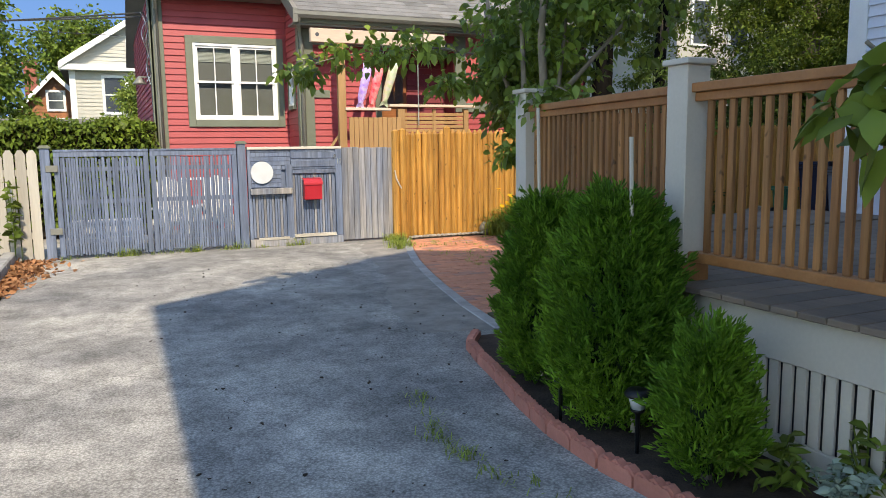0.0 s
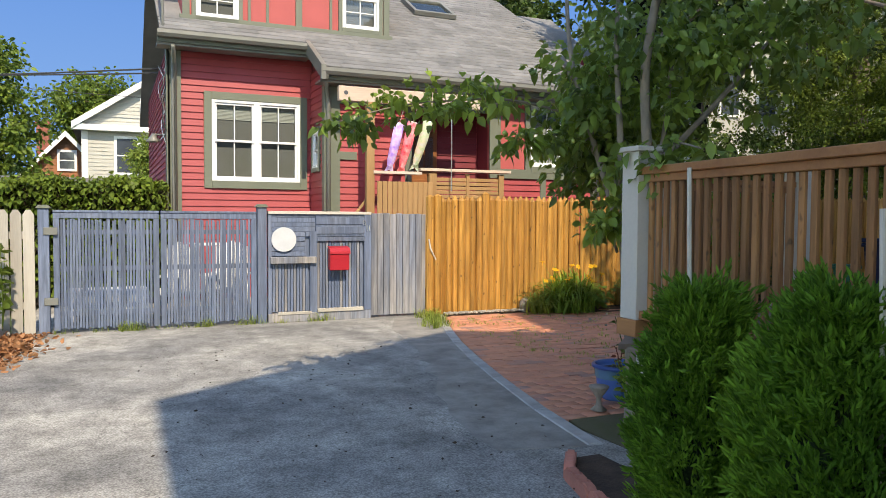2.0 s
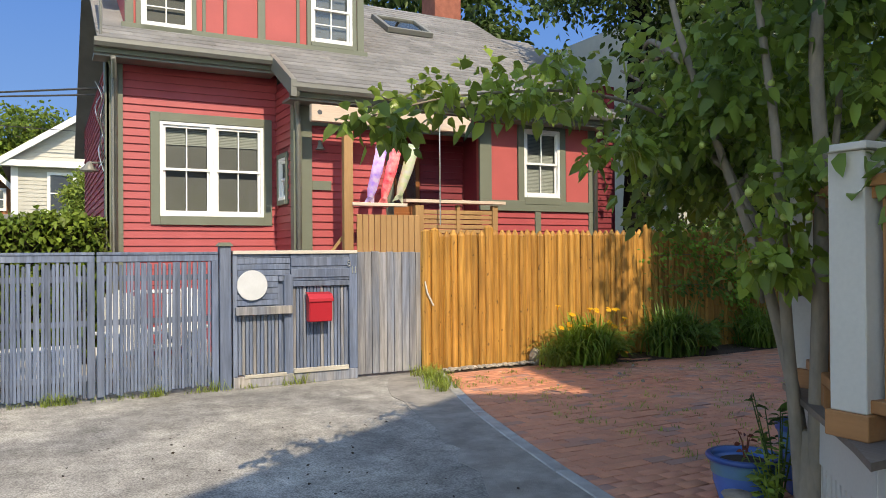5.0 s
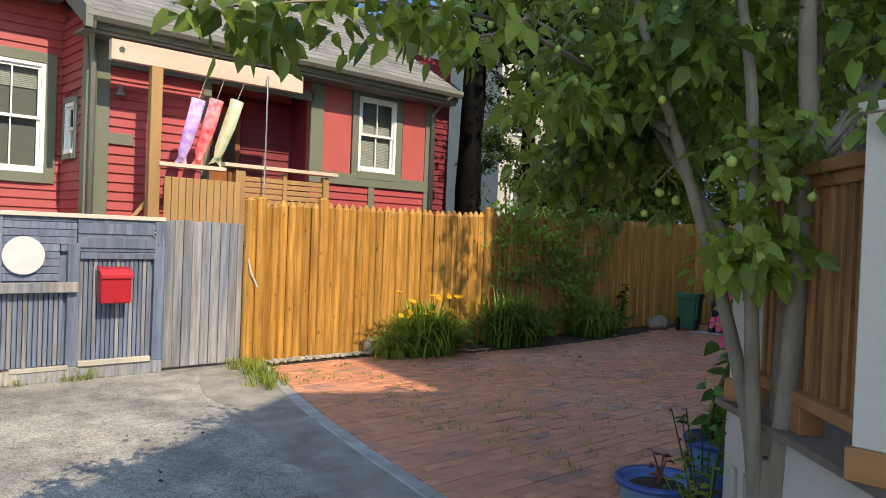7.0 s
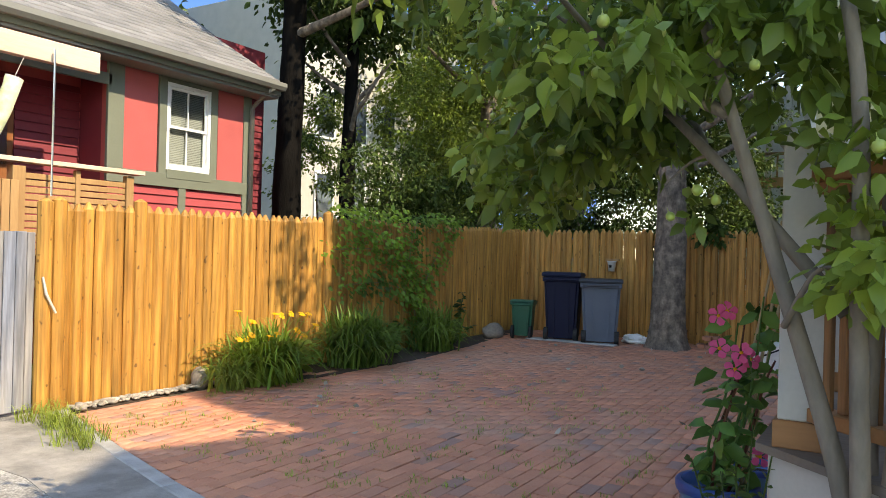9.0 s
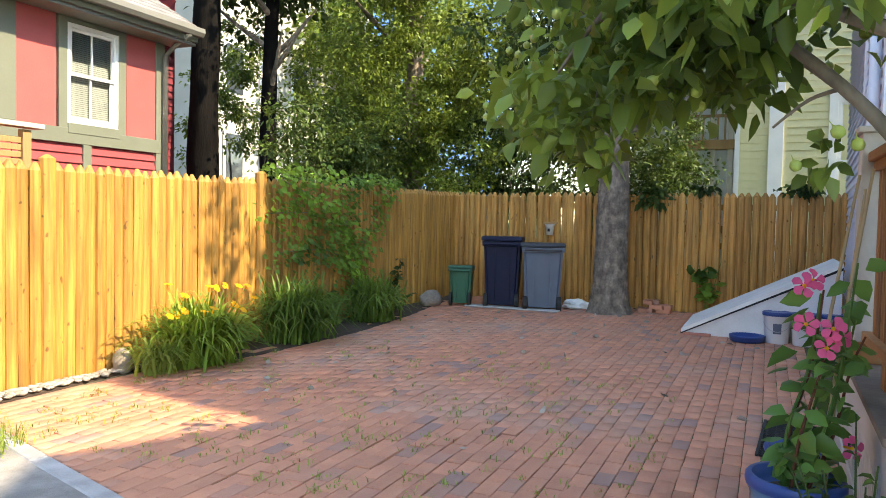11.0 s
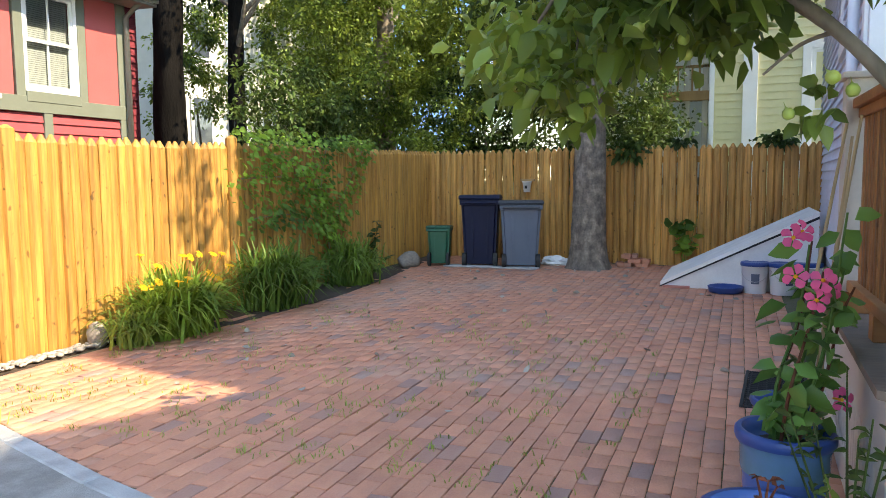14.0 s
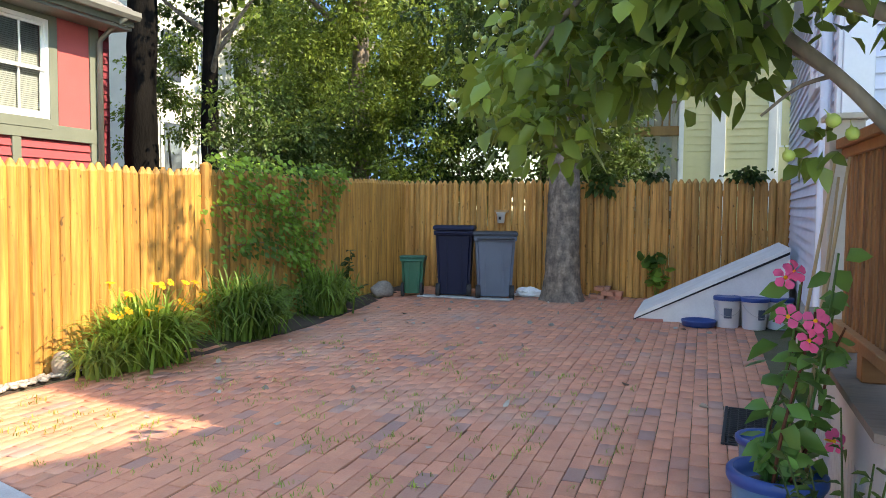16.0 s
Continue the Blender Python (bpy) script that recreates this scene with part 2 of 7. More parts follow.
M = {
    "asphalt": link_noise(link_noise(asphalt_mat(), 1.7, (1, 0.55, 1), 9, 0.4, 0.66, 0.78, 1.22, 0.7, False), 0.35, (1, 1, 1), 3, 0.4, 0.6, 0.88, 1.1, 0.5, False),
    "asphalt_new": link_noise(mat("asphalt_new", (0.31, 0.285, 0.25), 0.9, 0, 0.35, 2.5, 130, 0.6, second=(0.22, 0.205, 0.185)), 3.5, (1, 1, 1), 8, 0.4, 0.65, 0.8, 1.25, 0.7, False),
    "soil": mat("soil", (0.06, 0.042, 0.03), 0.95, 0, 0.5, 4, 60, 0.8),
    "lawn": mat("lawn", (0.07, 0.10, 0.03), 0.9, 0, 0.5, 2, 60, 0.6),
    "brick": paver_mat("brick", False),
    "brick_far": paver_mat("brick_far", True),
    "sand": mat("sand", (0.13, 0.105, 0.065), 0.95, 0, 0.4, 3, 80, 0.4, second=(0.085, 0.09, 0.035)),
    "granite": mat("granite", (0.42, 0.41, 0.39), 0.8, 0, 0.4, 5, 120, 0.4, per_object=0.2),
    "slate_paint": link_noise(mat("slate_paint", (0.092, 0.122, 0.19), 0.65, 0, 0.3, 4, 60, 0.25, (1, 1, 0.15), second=(0.135, 0.16, 0.215), per_object=0.4), 26, (1, 1, 0.08), 4, 0.35, 0.68, 0.75, 1.3),
    "slate_worn": link_noise(mat("slate_worn", (0.15, 0.17, 0.215), 0.75, 0, 0.35, 5, 70, 0.35, (1, 1, 0.12), second=(0.30, 0.275, 0.25), per_object=0.35), 28, (1, 1, 0.06), 4, 0.35, 0.65, 0.7, 1.25),
    "stockade": pale_mat("stockade", (0.48, 0.245, 0.052), (0.39, 0.18, 0.036), 0.3),
    "stockade_pale": pale_mat("stockade_pale", (0.58, 0.30, 0.082), (0.47, 0.215, 0.052), 0.3),
    "picket_grey": mat("picket_grey", (0.43, 0.40, 0.345), 0.8, 0, 0.3, 4, 60, 0.3, (1, 1, 0.1), second=(0.33, 0.30, 0.255), per_object=0.25),
    "cedar": pale_mat("cedar", (0.37, 0.175, 0.062), (0.23, 0.095, 0.034), 0.4),
    "cedar_rail": mat("cedar_rail", (0.40, 0.18, 0.065), 0.55, 0, 0.3, 5, 55, 0.3, (1, 0.1, 1), second=(0.28, 0.115, 0.04)),
    "deck_board": mat("deck_board", (0.13, 0.10, 0.08), 0.75, 0, 0.35, 4, 50, 0.35, (1, 0.15, 1), second=(0.20, 0.15, 0.11), per_object=0.3),
    "cream": mat("cream", (0.56, 0.51, 0.44), 0.6, 0, 0.14, 1.4, 50, 0.08, second=(0.50, 0.455, 0.39)),
    "white_trim": mat("white_trim", (0.80, 0.80, 0.78), 0.5, 0, 0.08, 3, 50, 0.04),
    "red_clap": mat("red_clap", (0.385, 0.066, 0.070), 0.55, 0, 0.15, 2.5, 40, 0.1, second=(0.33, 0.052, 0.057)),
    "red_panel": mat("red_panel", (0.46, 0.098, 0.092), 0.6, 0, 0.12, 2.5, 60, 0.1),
    # House red darkened for the shade in the entry and on side walls
    "red_shaded": mat("red_shaded", (0.20, 0.025, 0.035), 0.6, 0, 0.15, 2.5, 40, 0.1),
    "green_trim": mat("green_trim", (0.16, 0.175, 0.13), 0.55, 0, 0.12, 3, 40, 0.06),
    "shingle": mat("shingle", (0.22, 0.215, 0.21), 0.9, 0, 0.3, 2, 60, 0.4, island=0.35),
    "gutter": mat("gutter", (0.20, 0.20, 0.175), 0.45, 0.1, 0.15, 3, 40, 0.05),
    "beam": mat("beam", (0.55, 0.42, 0.32), 0.75, 0, 0.3, 4, 50, 0.25, (0.15, 1, 1), second=(0.62, 0.52, 0.42)),
    "porch_wood": mat("porch_wood", (0.42, 0.25, 0.11), 0.65, 0, 0.3, 4, 50, 0.25, (1, 1, 0.15), second=(0.30, 0.17, 0.07)),
    "door_wood": mat("door_wood", (0.30, 0.11, 0.035), 0.5, 0, 0.3, 4, 50, 0.2, (1, 1, 0.15)),
    # Dark grey that mainly puts the shade under the deck into a colour
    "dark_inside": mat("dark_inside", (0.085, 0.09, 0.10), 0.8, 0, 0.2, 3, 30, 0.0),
    "blind": mat("blind", (0.47, 0.50, 0.48), 0.8, 0, 0.1, 3, 30, 0.05),
    "glass": glass_mat("glass"),
    "screen": mat("screen", (0.17, 0.175, 0.17), 0.85, 0, 0.12, 2, 300, 0.1),
    "dark_glass": mat("dark_glass", (0.05, 0.06, 0.075), 0.08, 0, 0.1, 2, 10, 0.0, spec=0.8),
    "clear": mat("clear", (0.55, 0.57, 0.58), 0.15, 0, 0.1, 5, 50, 0.02, spec=0.7),
    "red_box": mat("red_box", (0.42, 0.02, 0.032), 0.4, 0.1, 0.1, 4, 50, 0.05),
    "disc": mat("disc", (0.56, 0.575, 0.59), 0.6, 0, 0.12, 6, 60, 0.05),
    "bin_navy": mat("bin_navy", (0.007, 0.010, 0.034), 0.55, 0, 0.15, 4, 60, 0.08, spec=0.2),
    "bin_grey": mat("bin_grey", (0.10, 0.125, 0.17), 0.5, 0, 0.15, 4, 60, 0.08),
    "bin_dark": mat("bin_dark", (0.03, 0.03, 0.035), 0.5, 0, 0.15, 4, 60, 0.08),
    "bin_green": mat("bin_green", (0.01, 0.10, 0.055), 0.45, 0, 0.15, 4, 60, 0.08),
    "rubber": mat("rubber", (0.02, 0.02, 0.02), 0.7, 0, 0.2, 6, 60, 0.1),
    "blue_glaze": mat("blue_glaze", (0.06, 0.13, 0.42), 0.2, 0, 0.2, 3, 20, 0.03, second=(0.08, 0.19, 0.42)),
    "teal_glaze": mat("teal_glaze", (0.10, 0.22, 0.24), 0.2, 0, 0.25, 5, 20, 0.03, second=(0.08, 0.18, 0.36)),
    "bucket_white": mat("bucket_white", (0.78, 0.78, 0.76), 0.45, 0, 0.06, 4, 50, 0.02),
    "blue_plastic": mat("blue_plastic", (0.02, 0.06, 0.22), 0.4, 0, 0.1, 4, 50, 0.03),
    "bulkhead": mat("bulkhead", (0.80, 0.78, 0.73), 0.5, 0.0, 0.16, 3, 50, 0.08),
    "blue_clap": mat("blue_clap", (0.66, 0.69, 0.77), 0.6, 0, 0.1, 3, 50, 0.06),
    "olive_clap": mat("olive_clap", (0.70, 0.64, 0.36), 0.6, 0, 0.12, 3, 50, 0.06),
    "tan_clap": mat("tan_clap", (0.47, 0.455, 0.40), 0.6, 0, 0.1, 3, 50, 0.06),
    "bark": link_noise(mat("bark", (0.27, 0.215, 0.165), 0.9, 0, 0.75, 11, 40, 1.0, (1, 1, 0.5), second=(0.10, 0.08, 0.062)), 7, (1, 1, 1.4), 5, 0.42, 0.7, 0.75, 1.5, 0.7),
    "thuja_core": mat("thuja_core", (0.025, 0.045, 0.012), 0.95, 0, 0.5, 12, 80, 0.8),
    # Bark taken down to near black for the foliage shade on the trunk
    "bark_shaded": mat("bark_shaded", (0.010, 0.009, 0.008), 0.95, 0, 0.5, 6, 40, 1.0, (1, 1, 0.3), spec=0.05),
    "bark_pale": mat("bark_pale", (0.27, 0.215, 0.16), 0.85, 0, 0.5, 9, 34, 0.7, (1, 1, 0.4), second=(0.17, 0.14, 0.105)),
    "edging": mat("edging", (0.50, 0.19, 0.135), 0.85, 0, 0.25, 5, 60, 0.3, per_object=0.2),
    "pebble": mat("pebble", (0.34, 0.30, 0.245), 0.8, 0, 0.3, 5, 60, 0.2, island=0.8),
    "stone": mat("stone", (0.30, 0.25, 0.20), 0.9, 0, 0.35, 5, 50, 0.6),
    "black_metal": mat("black_metal", (0.015, 0.015, 0.016), 0.4, 0.4, 0.1, 5, 50, 0.02),
    "steel": mat("steel", (0.6, 0.6, 0.58), 0.3, 0.9, 0.1, 5, 50, 0.02),
    "brass": mat("brass", (0.5, 0.35, 0.1), 0.4, 0.9, 0.1, 5, 50, 0.02),
    "bamboo": mat("bamboo", (0.55, 0.40, 0.22), 0.6, 0, 0.2, 5, 50, 0.1, (1, 1, 0.2)),
    "leaf_pear": leaf_mat("leaf_pear", (0.215, 0.295, 0.045), (0.08, 0.135, 0.03), 0.4, 0.3, 0.3),
    "leaf_dark": leaf_mat("leaf_dark", (0.075, 0.12, 0.024), (0.024, 0.045, 0.011), 0.22),
    "leaf_light": leaf_mat("leaf_light", (0.175, 0.235, 0.036), (0.055, 0.095, 0.017), 0.3),
    "leaf_thuja": leaf_mat("leaf_thuja", (0.15, 0.285, 0.026), (0.05, 0.135, 0.013), 0.28, 0.6),
    "leaf_lily": leaf_mat("leaf_lily", (0.26, 0.36, 0.045), (0.085, 0.165, 0.025), 0.3),
    "leaf_mid": leaf_mat("leaf_mid", (0.15, 0.235, 0.04), (0.055, 0.11, 0.02), 0.3),
    "leaf_lime": leaf_mat("leaf_lime", (0.25, 0.31, 0.06), (0.17, 0.23, 0.05), 0.4),
    "leaf_vine": leaf_mat("leaf_vine", (0.20, 0.34, 0.045), (0.06, 0.125, 0.024), 0.3),
    "leaf_mandevilla": leaf_mat("leaf_mandevilla", (0.17, 0.31, 0.06), (0.08, 0.18, 0.045), 0.3, 0.3),
    "leaf_silver": leaf_mat("leaf_silver", (0.35, 0.42, 0.35), (0.25, 0.32, 0.26), 0.2),
    "leaf_red": leaf_mat("leaf_red", (0.22, 0.05, 0.03), (0.14, 0.06, 0.03), 0.2),
    "leaf_dead": leaf_mat("leaf_dead", (0.38, 0.20, 0.10), (0.28, 0.13, 0.06), 0.1, 0.8),
    "pear": mat("pear", (0.30, 0.40, 0.07), 0.4, 0, 0.2, 9, 60, 0.05, second=(0.36, 0.36, 0.10), per_object=0.2),
    "petal_pink": leaf_mat("petal_pink", (0.90, 0.17, 0.33), (0.86, 0.10, 0.26), 0.3),
    "petal_yellow": leaf_mat("petal_yellow", (0.80, 0.55, 0.03), (0.80, 0.35, 0.02), 0.3),
    "cloth_purple": leaf_mat("cloth_purple", (0.40, 0.26, 0.62), (0.85, 0.78, 0.85), 0.4, 0.8),
    "cloth_red": leaf_mat("cloth_red", (0.70, 0.04, 0.05), (0.85, 0.65, 0.62), 0.4, 0.8),
    "cloth_pale": leaf_mat("cloth_pale", (0.75, 0.78, 0.66), (0.38, 0.48, 0.32), 0.4, 0.8),
    "orange": mat("orange", (0.80, 0.22, 0.03), 0.6, 0, 0.1, 5, 50, 0.02),
    "cable": mat("cable", (0.05, 0.05, 0.05), 0.6, 0, 0.1, 5, 50, 0.0),
    "chimney": mat("chimney", (0.33, 0.11, 0.07), 0.85, 0, 0.3, 8, 60, 0.3),
    "mulch": mat("mulch", (0.075, 0.05, 0.035), 0.95, 0, 0.5, 9, 60, 0.9),
}


# ---- building helpers ----
def box(bm, lo, hi, bevel=0.0):
    """A box from corner to corner, with its edges rounded a little."""
    ret = bmesh.ops.create_cube(bm, size=1)
    vs = ret["verts"]
    for v in vs:
        v.co = Vector([lo[i] + (v.co[i] + 0.5) * (hi[i] - lo[i]) for i in range(3)])
    if bevel:
        es = list({e for v in vs for e in v.link_edges})
        bmesh.ops.bevel(bm, geom=es, offset=bevel, segments=1, affect='EDGES')
    return vs


def lathe(bm, profile, seg=20, centre=(0, 0), cap=True):
    """A body of revolution round the upright axis; profile: rows of radius and height."""
    rings = []
    for r, z in profile:
        rings.append([bm.verts.new((centre[0] + r * math.cos(2 * math.pi * k / seg), centre[1] + r * math.sin(2 * math.pi * k / seg), z)) for k in range(seg)])
    for a, b in zip(rings, rings[1:]):
        for k in range(seg):
            bm.faces.new((a[k], a[(k + 1) % seg], b[(k + 1) % seg], b[k]))
    if cap:
        bm.faces.new(rings[0][::-1])
        bm.faces.new(rings[-1])


def tube(bm, points, radii, seg=8):
    """A round bar along points, with a radius at each."""
    pts = [Vector(p) for p in points]
    rings = []
    up = Vector((0.3, 0.2, 1)).normalized()
    for i, p in enumerate(pts):
        d = (pts[min(i + 1, len(pts) - 1)] - pts[max(i - 1, 0)]).normalized()
        s = d.cross(up)
        if s.length < 0.05:
            s = d.cross(Vector((1, 0, 0)))
        s.normalize()
        q = d.cross(s).normalized()
        r = radii[i] if hasattr(radii, "__len__") else radii
        rings.append([bm.verts.new(p + r * (math.cos(2 * math.pi * k / seg) * s + math.sin(2 * math.pi * k / seg) * q)) for k in range(seg)])
    for a, b in zip(rings, rings[1:]):
        for k in range(seg):
            bm.faces.new((a[k], a[(k + 1) % seg], b[(k + 1) % seg], b[k]))
    bm.faces.new(rings[0][::-1])
    bm.faces.new(rings[-1])


def prism(bm, outline, lo, hi, axis=1):
    """An outline of (a, b) pairs drawn out along an axis from lo to hi."""
    def at(a, b, c):
        return (c, a, b) if axis == 0 else (a, c, b) if axis == 1 else (a, b, c)
    f = [bm.verts.new(at(a, b, lo)) for a, b in outline]
    g = [bm.verts.new(at(a, b, hi)) for a, b in outline]
    n = len(outline)
    bm.faces.new(f)
    bm.faces.new(g[::-1])
    for k in range(n):
        bm.faces.new((f[(k + 1) % n], f[k], g[k], g[(k + 1) % n]))


def mesh_of(bm, material, smooth=False):
    bmesh.ops.recalc_face_normals(bm, faces=bm.faces)
    me = bpy.data.meshes.new("mesh")
    bm.to_mesh(me)
    bm.free()
    me.materials.append(material)
    if smooth:
        me.shade_smooth()
    return me


def part(name, bm, material, parent, label="", smooth=False):
    ob = new(name, mesh_of(bm, material, smooth))
    ob.parent = parent
    if label:
        ob["label"] = label
    return ob


def piece(name, me, parent, at):
    """One more object on a shared mesh, under a parent."""
    ob = new(name, me)
    ob.parent = parent
    ob.matrix_basis = at
    return ob


def thing(name, label, category, at=None, group="", kind=""):
    ob = new(name)
    ob.empty_display_size = 0.1
    if at is not None:
        ob.matrix_basis = at
    return tagged(ob, label, category, group, kind)


def single(name, bm, material, label, category, group="", kind="", smooth=False, at=None):
    ob = new(name, mesh_of(bm, material, smooth))
    if at is not None:
        ob.matrix_basis = at
    return tagged(ob, label, category, group, kind)


def bar(name, lo, hi, material, parent, label="", bevel=0.004):
    bm = bmesh.new()
    box(bm, lo, hi, bevel)
    return part(name, bm, material, parent, label)


def leaf_mesh(points, ways, sizes, wide=0.5, fold=0.25, droop=0.25, seed=1):
    """One mesh of many separate pointed leaves: each a folded blade of six corners."""
    r = np.random.default_rng(seed)
    n = len(points)
    p = np.asarray(points, float)
    d = np.asarray(ways, float)
    d /= np.linalg.norm(d, axis=1)[:, None] + 1e-9
    side = np.cross(d, r.normal(size=(n, 3)))
    side /= np.linalg.norm(side, axis=1)[:, None] + 1e-9
    nor = np.cross(side, d)
    s = np.asarray(sizes, float)[:, None] * np.ones((n, 1))
    w = s * wide * 0.5
    f = s * fold * 0.5
    tip = p + d * s - np.array([0, 0, 1.0]) * s * droop
    m1 = p + d * s * 0.35
    m2 = p + d * s * 0.72 - np.array([0, 0, 1.0]) * s * droop * 0.35
    v = np.stack([p, m1 + side * w + nor * f, m2 + side * w * 0.75 + nor * f * 0.7, tip, m2 - side * w * 0.75 + nor * f * 0.7, m1 - side * w + nor * f, m1, m2], 1).reshape(-1, 3)
    base = (np.arange(n) * 8)[:, None]
    tri = np.array([[0, 1, 6], [6, 1, 2], [6, 2, 7], [7, 2, 3], [0, 6, 5], [6, 4, 5], [6, 7, 4], [7, 3, 4]])
    faces = (base[:, None, :] + tri[None]).reshape(-1, 3)
    return v, faces


def mesh_from(v, faces, material, smooth=True):
    me = bpy.data.meshes.new("mesh")
    me.vertices.add(len(v))
    me.vertices.foreach_set("co", np.asarray(v, np.float32).ravel())
    k = faces.shape[1]
    me.loops.add(faces.size)
    me.loops.foreach_set("vertex_index", faces.astype(np.int32).ravel())
    me.polygons.add(len(faces))
    me.polygons.foreach_set("loop_start", np.arange(0, faces.size, k, dtype=np.int32))
    me.polygons.foreach_set("loop_total", np.full(len(faces), k, dtype=np.int32))
    me.update()
    me.validate()
    me.materials.append(material)
    if smooth:
        me.shade_smooth()
    return me


def clump(centre, radii, count, seed, hollow=0.55):
    """Leaf feet and outward ways in an uneven ellipsoid, denser to its outside."""
    r = np.random.default_rng(seed)
    u = r.normal(size=(count, 3))
    u /= np.linalg.norm(u, axis=1)[:, None]
    rad = (hollow + (1 - hollow) * r.random(count)) * (0.8 + 0.4 * r.random(count))
    p = np.asarray(centre) + u * rad[:, None] * np.asarray(radii)
    w = u + r.normal(size=(count, 3)) * 0.6
    return p, w


def foliage(name, clumps, size, material, parent, wide=0.5, droop=0.25, seed=1, hollow=0.4, label=""):
    """A crown of single leaves. clumps: rows of centre, radii, count."""
    ps, ws = [], []
    for i, (c, rad, k) in enumerate(clumps):
        p, w = clump(c, rad, k, seed * 100 + i, hollow)
        ps.append(p)
        ws.append(w)
    p, w = np.concatenate(ps), np.concatenate(ws)
    r = np.random.default_rng(seed)
    v, f = leaf_mesh(p, w, size * (0.65 + 0.6 * r.random(len(p))), wide, 0.25, droop, seed)
    ob = new(name, mesh_from(v, f, material))
    ob.parent = parent
    if label:
        ob["label"] = label
    return ob


def big_clumps(centre, radii, groups, per, size, seed):
    """A crown broken into many uneven clumps with gaps between them."""
    r = np.random.default_rng(seed)
    out = []
    for _ in range(groups):
        u = r.normal(size=3)
        u /= np.linalg.norm(u)
        c = np.asarray(centre) + u * np.asarray(radii) * (0.35 + 0.65 * r.random())
        s = size * (0.6 + 0.8 * r.random())
        out.append((tuple(c), (s * (0.8 + 0.5 * r.random()), s * (0.8 + 0.5 * r.random()), s * 0.65), int(per * (0.6 + 0.8 * r.random()))))
    return out


# ---- ground ----
def sheet(name, outline, z, material, label, category, kind="structure", depth=0.3):
    bm = bmesh.new()
    prism(bm, outline, z - depth, z, axis=2)
    return single(name, bm, material, label, category, kind=kind)


def ground():
    bm = bmesh.new()
    prism(bm, [(-300, -300), (300, -300), (300, 300), (-300, 300)], -0.6, -0.10, axis=2)
    single("ground", bm, M["lawn"], "dull green lawn and earth round the houses", "ground", kind="structure")
    sheet("road", [(-1.15, -30), (3.0, -30), (3.0, 4.6), (2.95, 5.6), (3.24, 7.3), (3.64, 8.9), (3.98, 10.0), (4.46, 11.6), (4.46, 30), (-1.0, 30), (-1.0, 11.8)], 0.0, M["asphalt"],
          "worn grey asphalt driveway with cracks and patches", "driveway")
    sheet("pavement", [(3.0, 5.0), (3.0, 5.6), (3.3, 7.3), (3.7, 8.9), (4.05, 10.0), (4.45, 11.55), (14.1, 11.55), (14.1, 4.0), (3.0, 4.0)], -0.009, M["sand"],
          "sand bed with moss under red brick paving", "paving")


ground()

def sky_backdrop():
    """A plain blue sky far to the north, behind the distant houses."""
    m = bpy.data.materials.new("sky_blue")
    m.use_nodes = True
    n, l = m.node_tree.nodes, m.node_tree.links
    n.remove(n["Principled BSDF"])
    em, co, sep, mr, mix = n.new("ShaderNodeEmission"), n.new("ShaderNodeTexCoord"), n.new("ShaderNodeSeparateXYZ"), n.new("ShaderNodeMapRange"), n.new("ShaderNodeMix")
    mix.data_type = 'RGBA'
    l.new(co.outputs["Object"], sep.inputs[0])
    l.new(sep.outputs[2], mr.inputs[0])
    mr.inputs[1].default_value, mr.inputs[2].default_value = 0, 70
    l.new(mr.outputs[0], mix.inputs[0])
    mix.inputs[6].default_value = (0.10, 0.20, 0.40, 1)
    mix.inputs[7].default_value = (0.028, 0.10, 0.33, 1)
    l.new(mix.outputs[2], em.inputs[0])
    l.new(em.outputs[0], n["Material Output"].inputs[0])
    bm = bmesh.new()
    low, high = [], []
    for k in range(49):
        a = radians(-75 + 3 * k)
        low.append(bm.verts.new((170 * math.sin(a), 170 * math.cos(a), -1)))
        high.append(bm.verts.new((170 * math.sin(a), 170 * math.cos(a), 120)))
    for k in range(48):
        bm.faces.new((low[k], low[k + 1], high[k + 1], high[k]))
    single("backdrop", bm, m, "clear blue sky beyond the houses", "sky", kind="structure", smooth=True)


sky_backdrop()

KERB = [(2.84, 5.2), (2.975, 6.1), (3.205, 7.2), (3.43, 8.15), (3.67, 9.05), (3.94, 9.9), (4.225, 10.75), (4.46, 11.38)]


def kerb():
    k = thing("kerb", "flush grey granite kerb between asphalt and brick", "kerb", kind="structure")
    for a, b in zip(KERB, KERB[1:]):
        d = Vector((b[0] - a[0], b[1] - a[1], 0))
        bm = bmesh.new()
        box(bm, (-0.055, 0.004, -0.2), (0.055, d.length - 0.004, 0.012), 0.008)
        o = part("kerb_stone", bm, M["granite"], k)
        o.matrix_basis = Matrix.Translation((a[0], a[1], 0)) @ Matrix.Rotation(-math.atan2(d.x, d.y), 4, 'Z')


kerb()


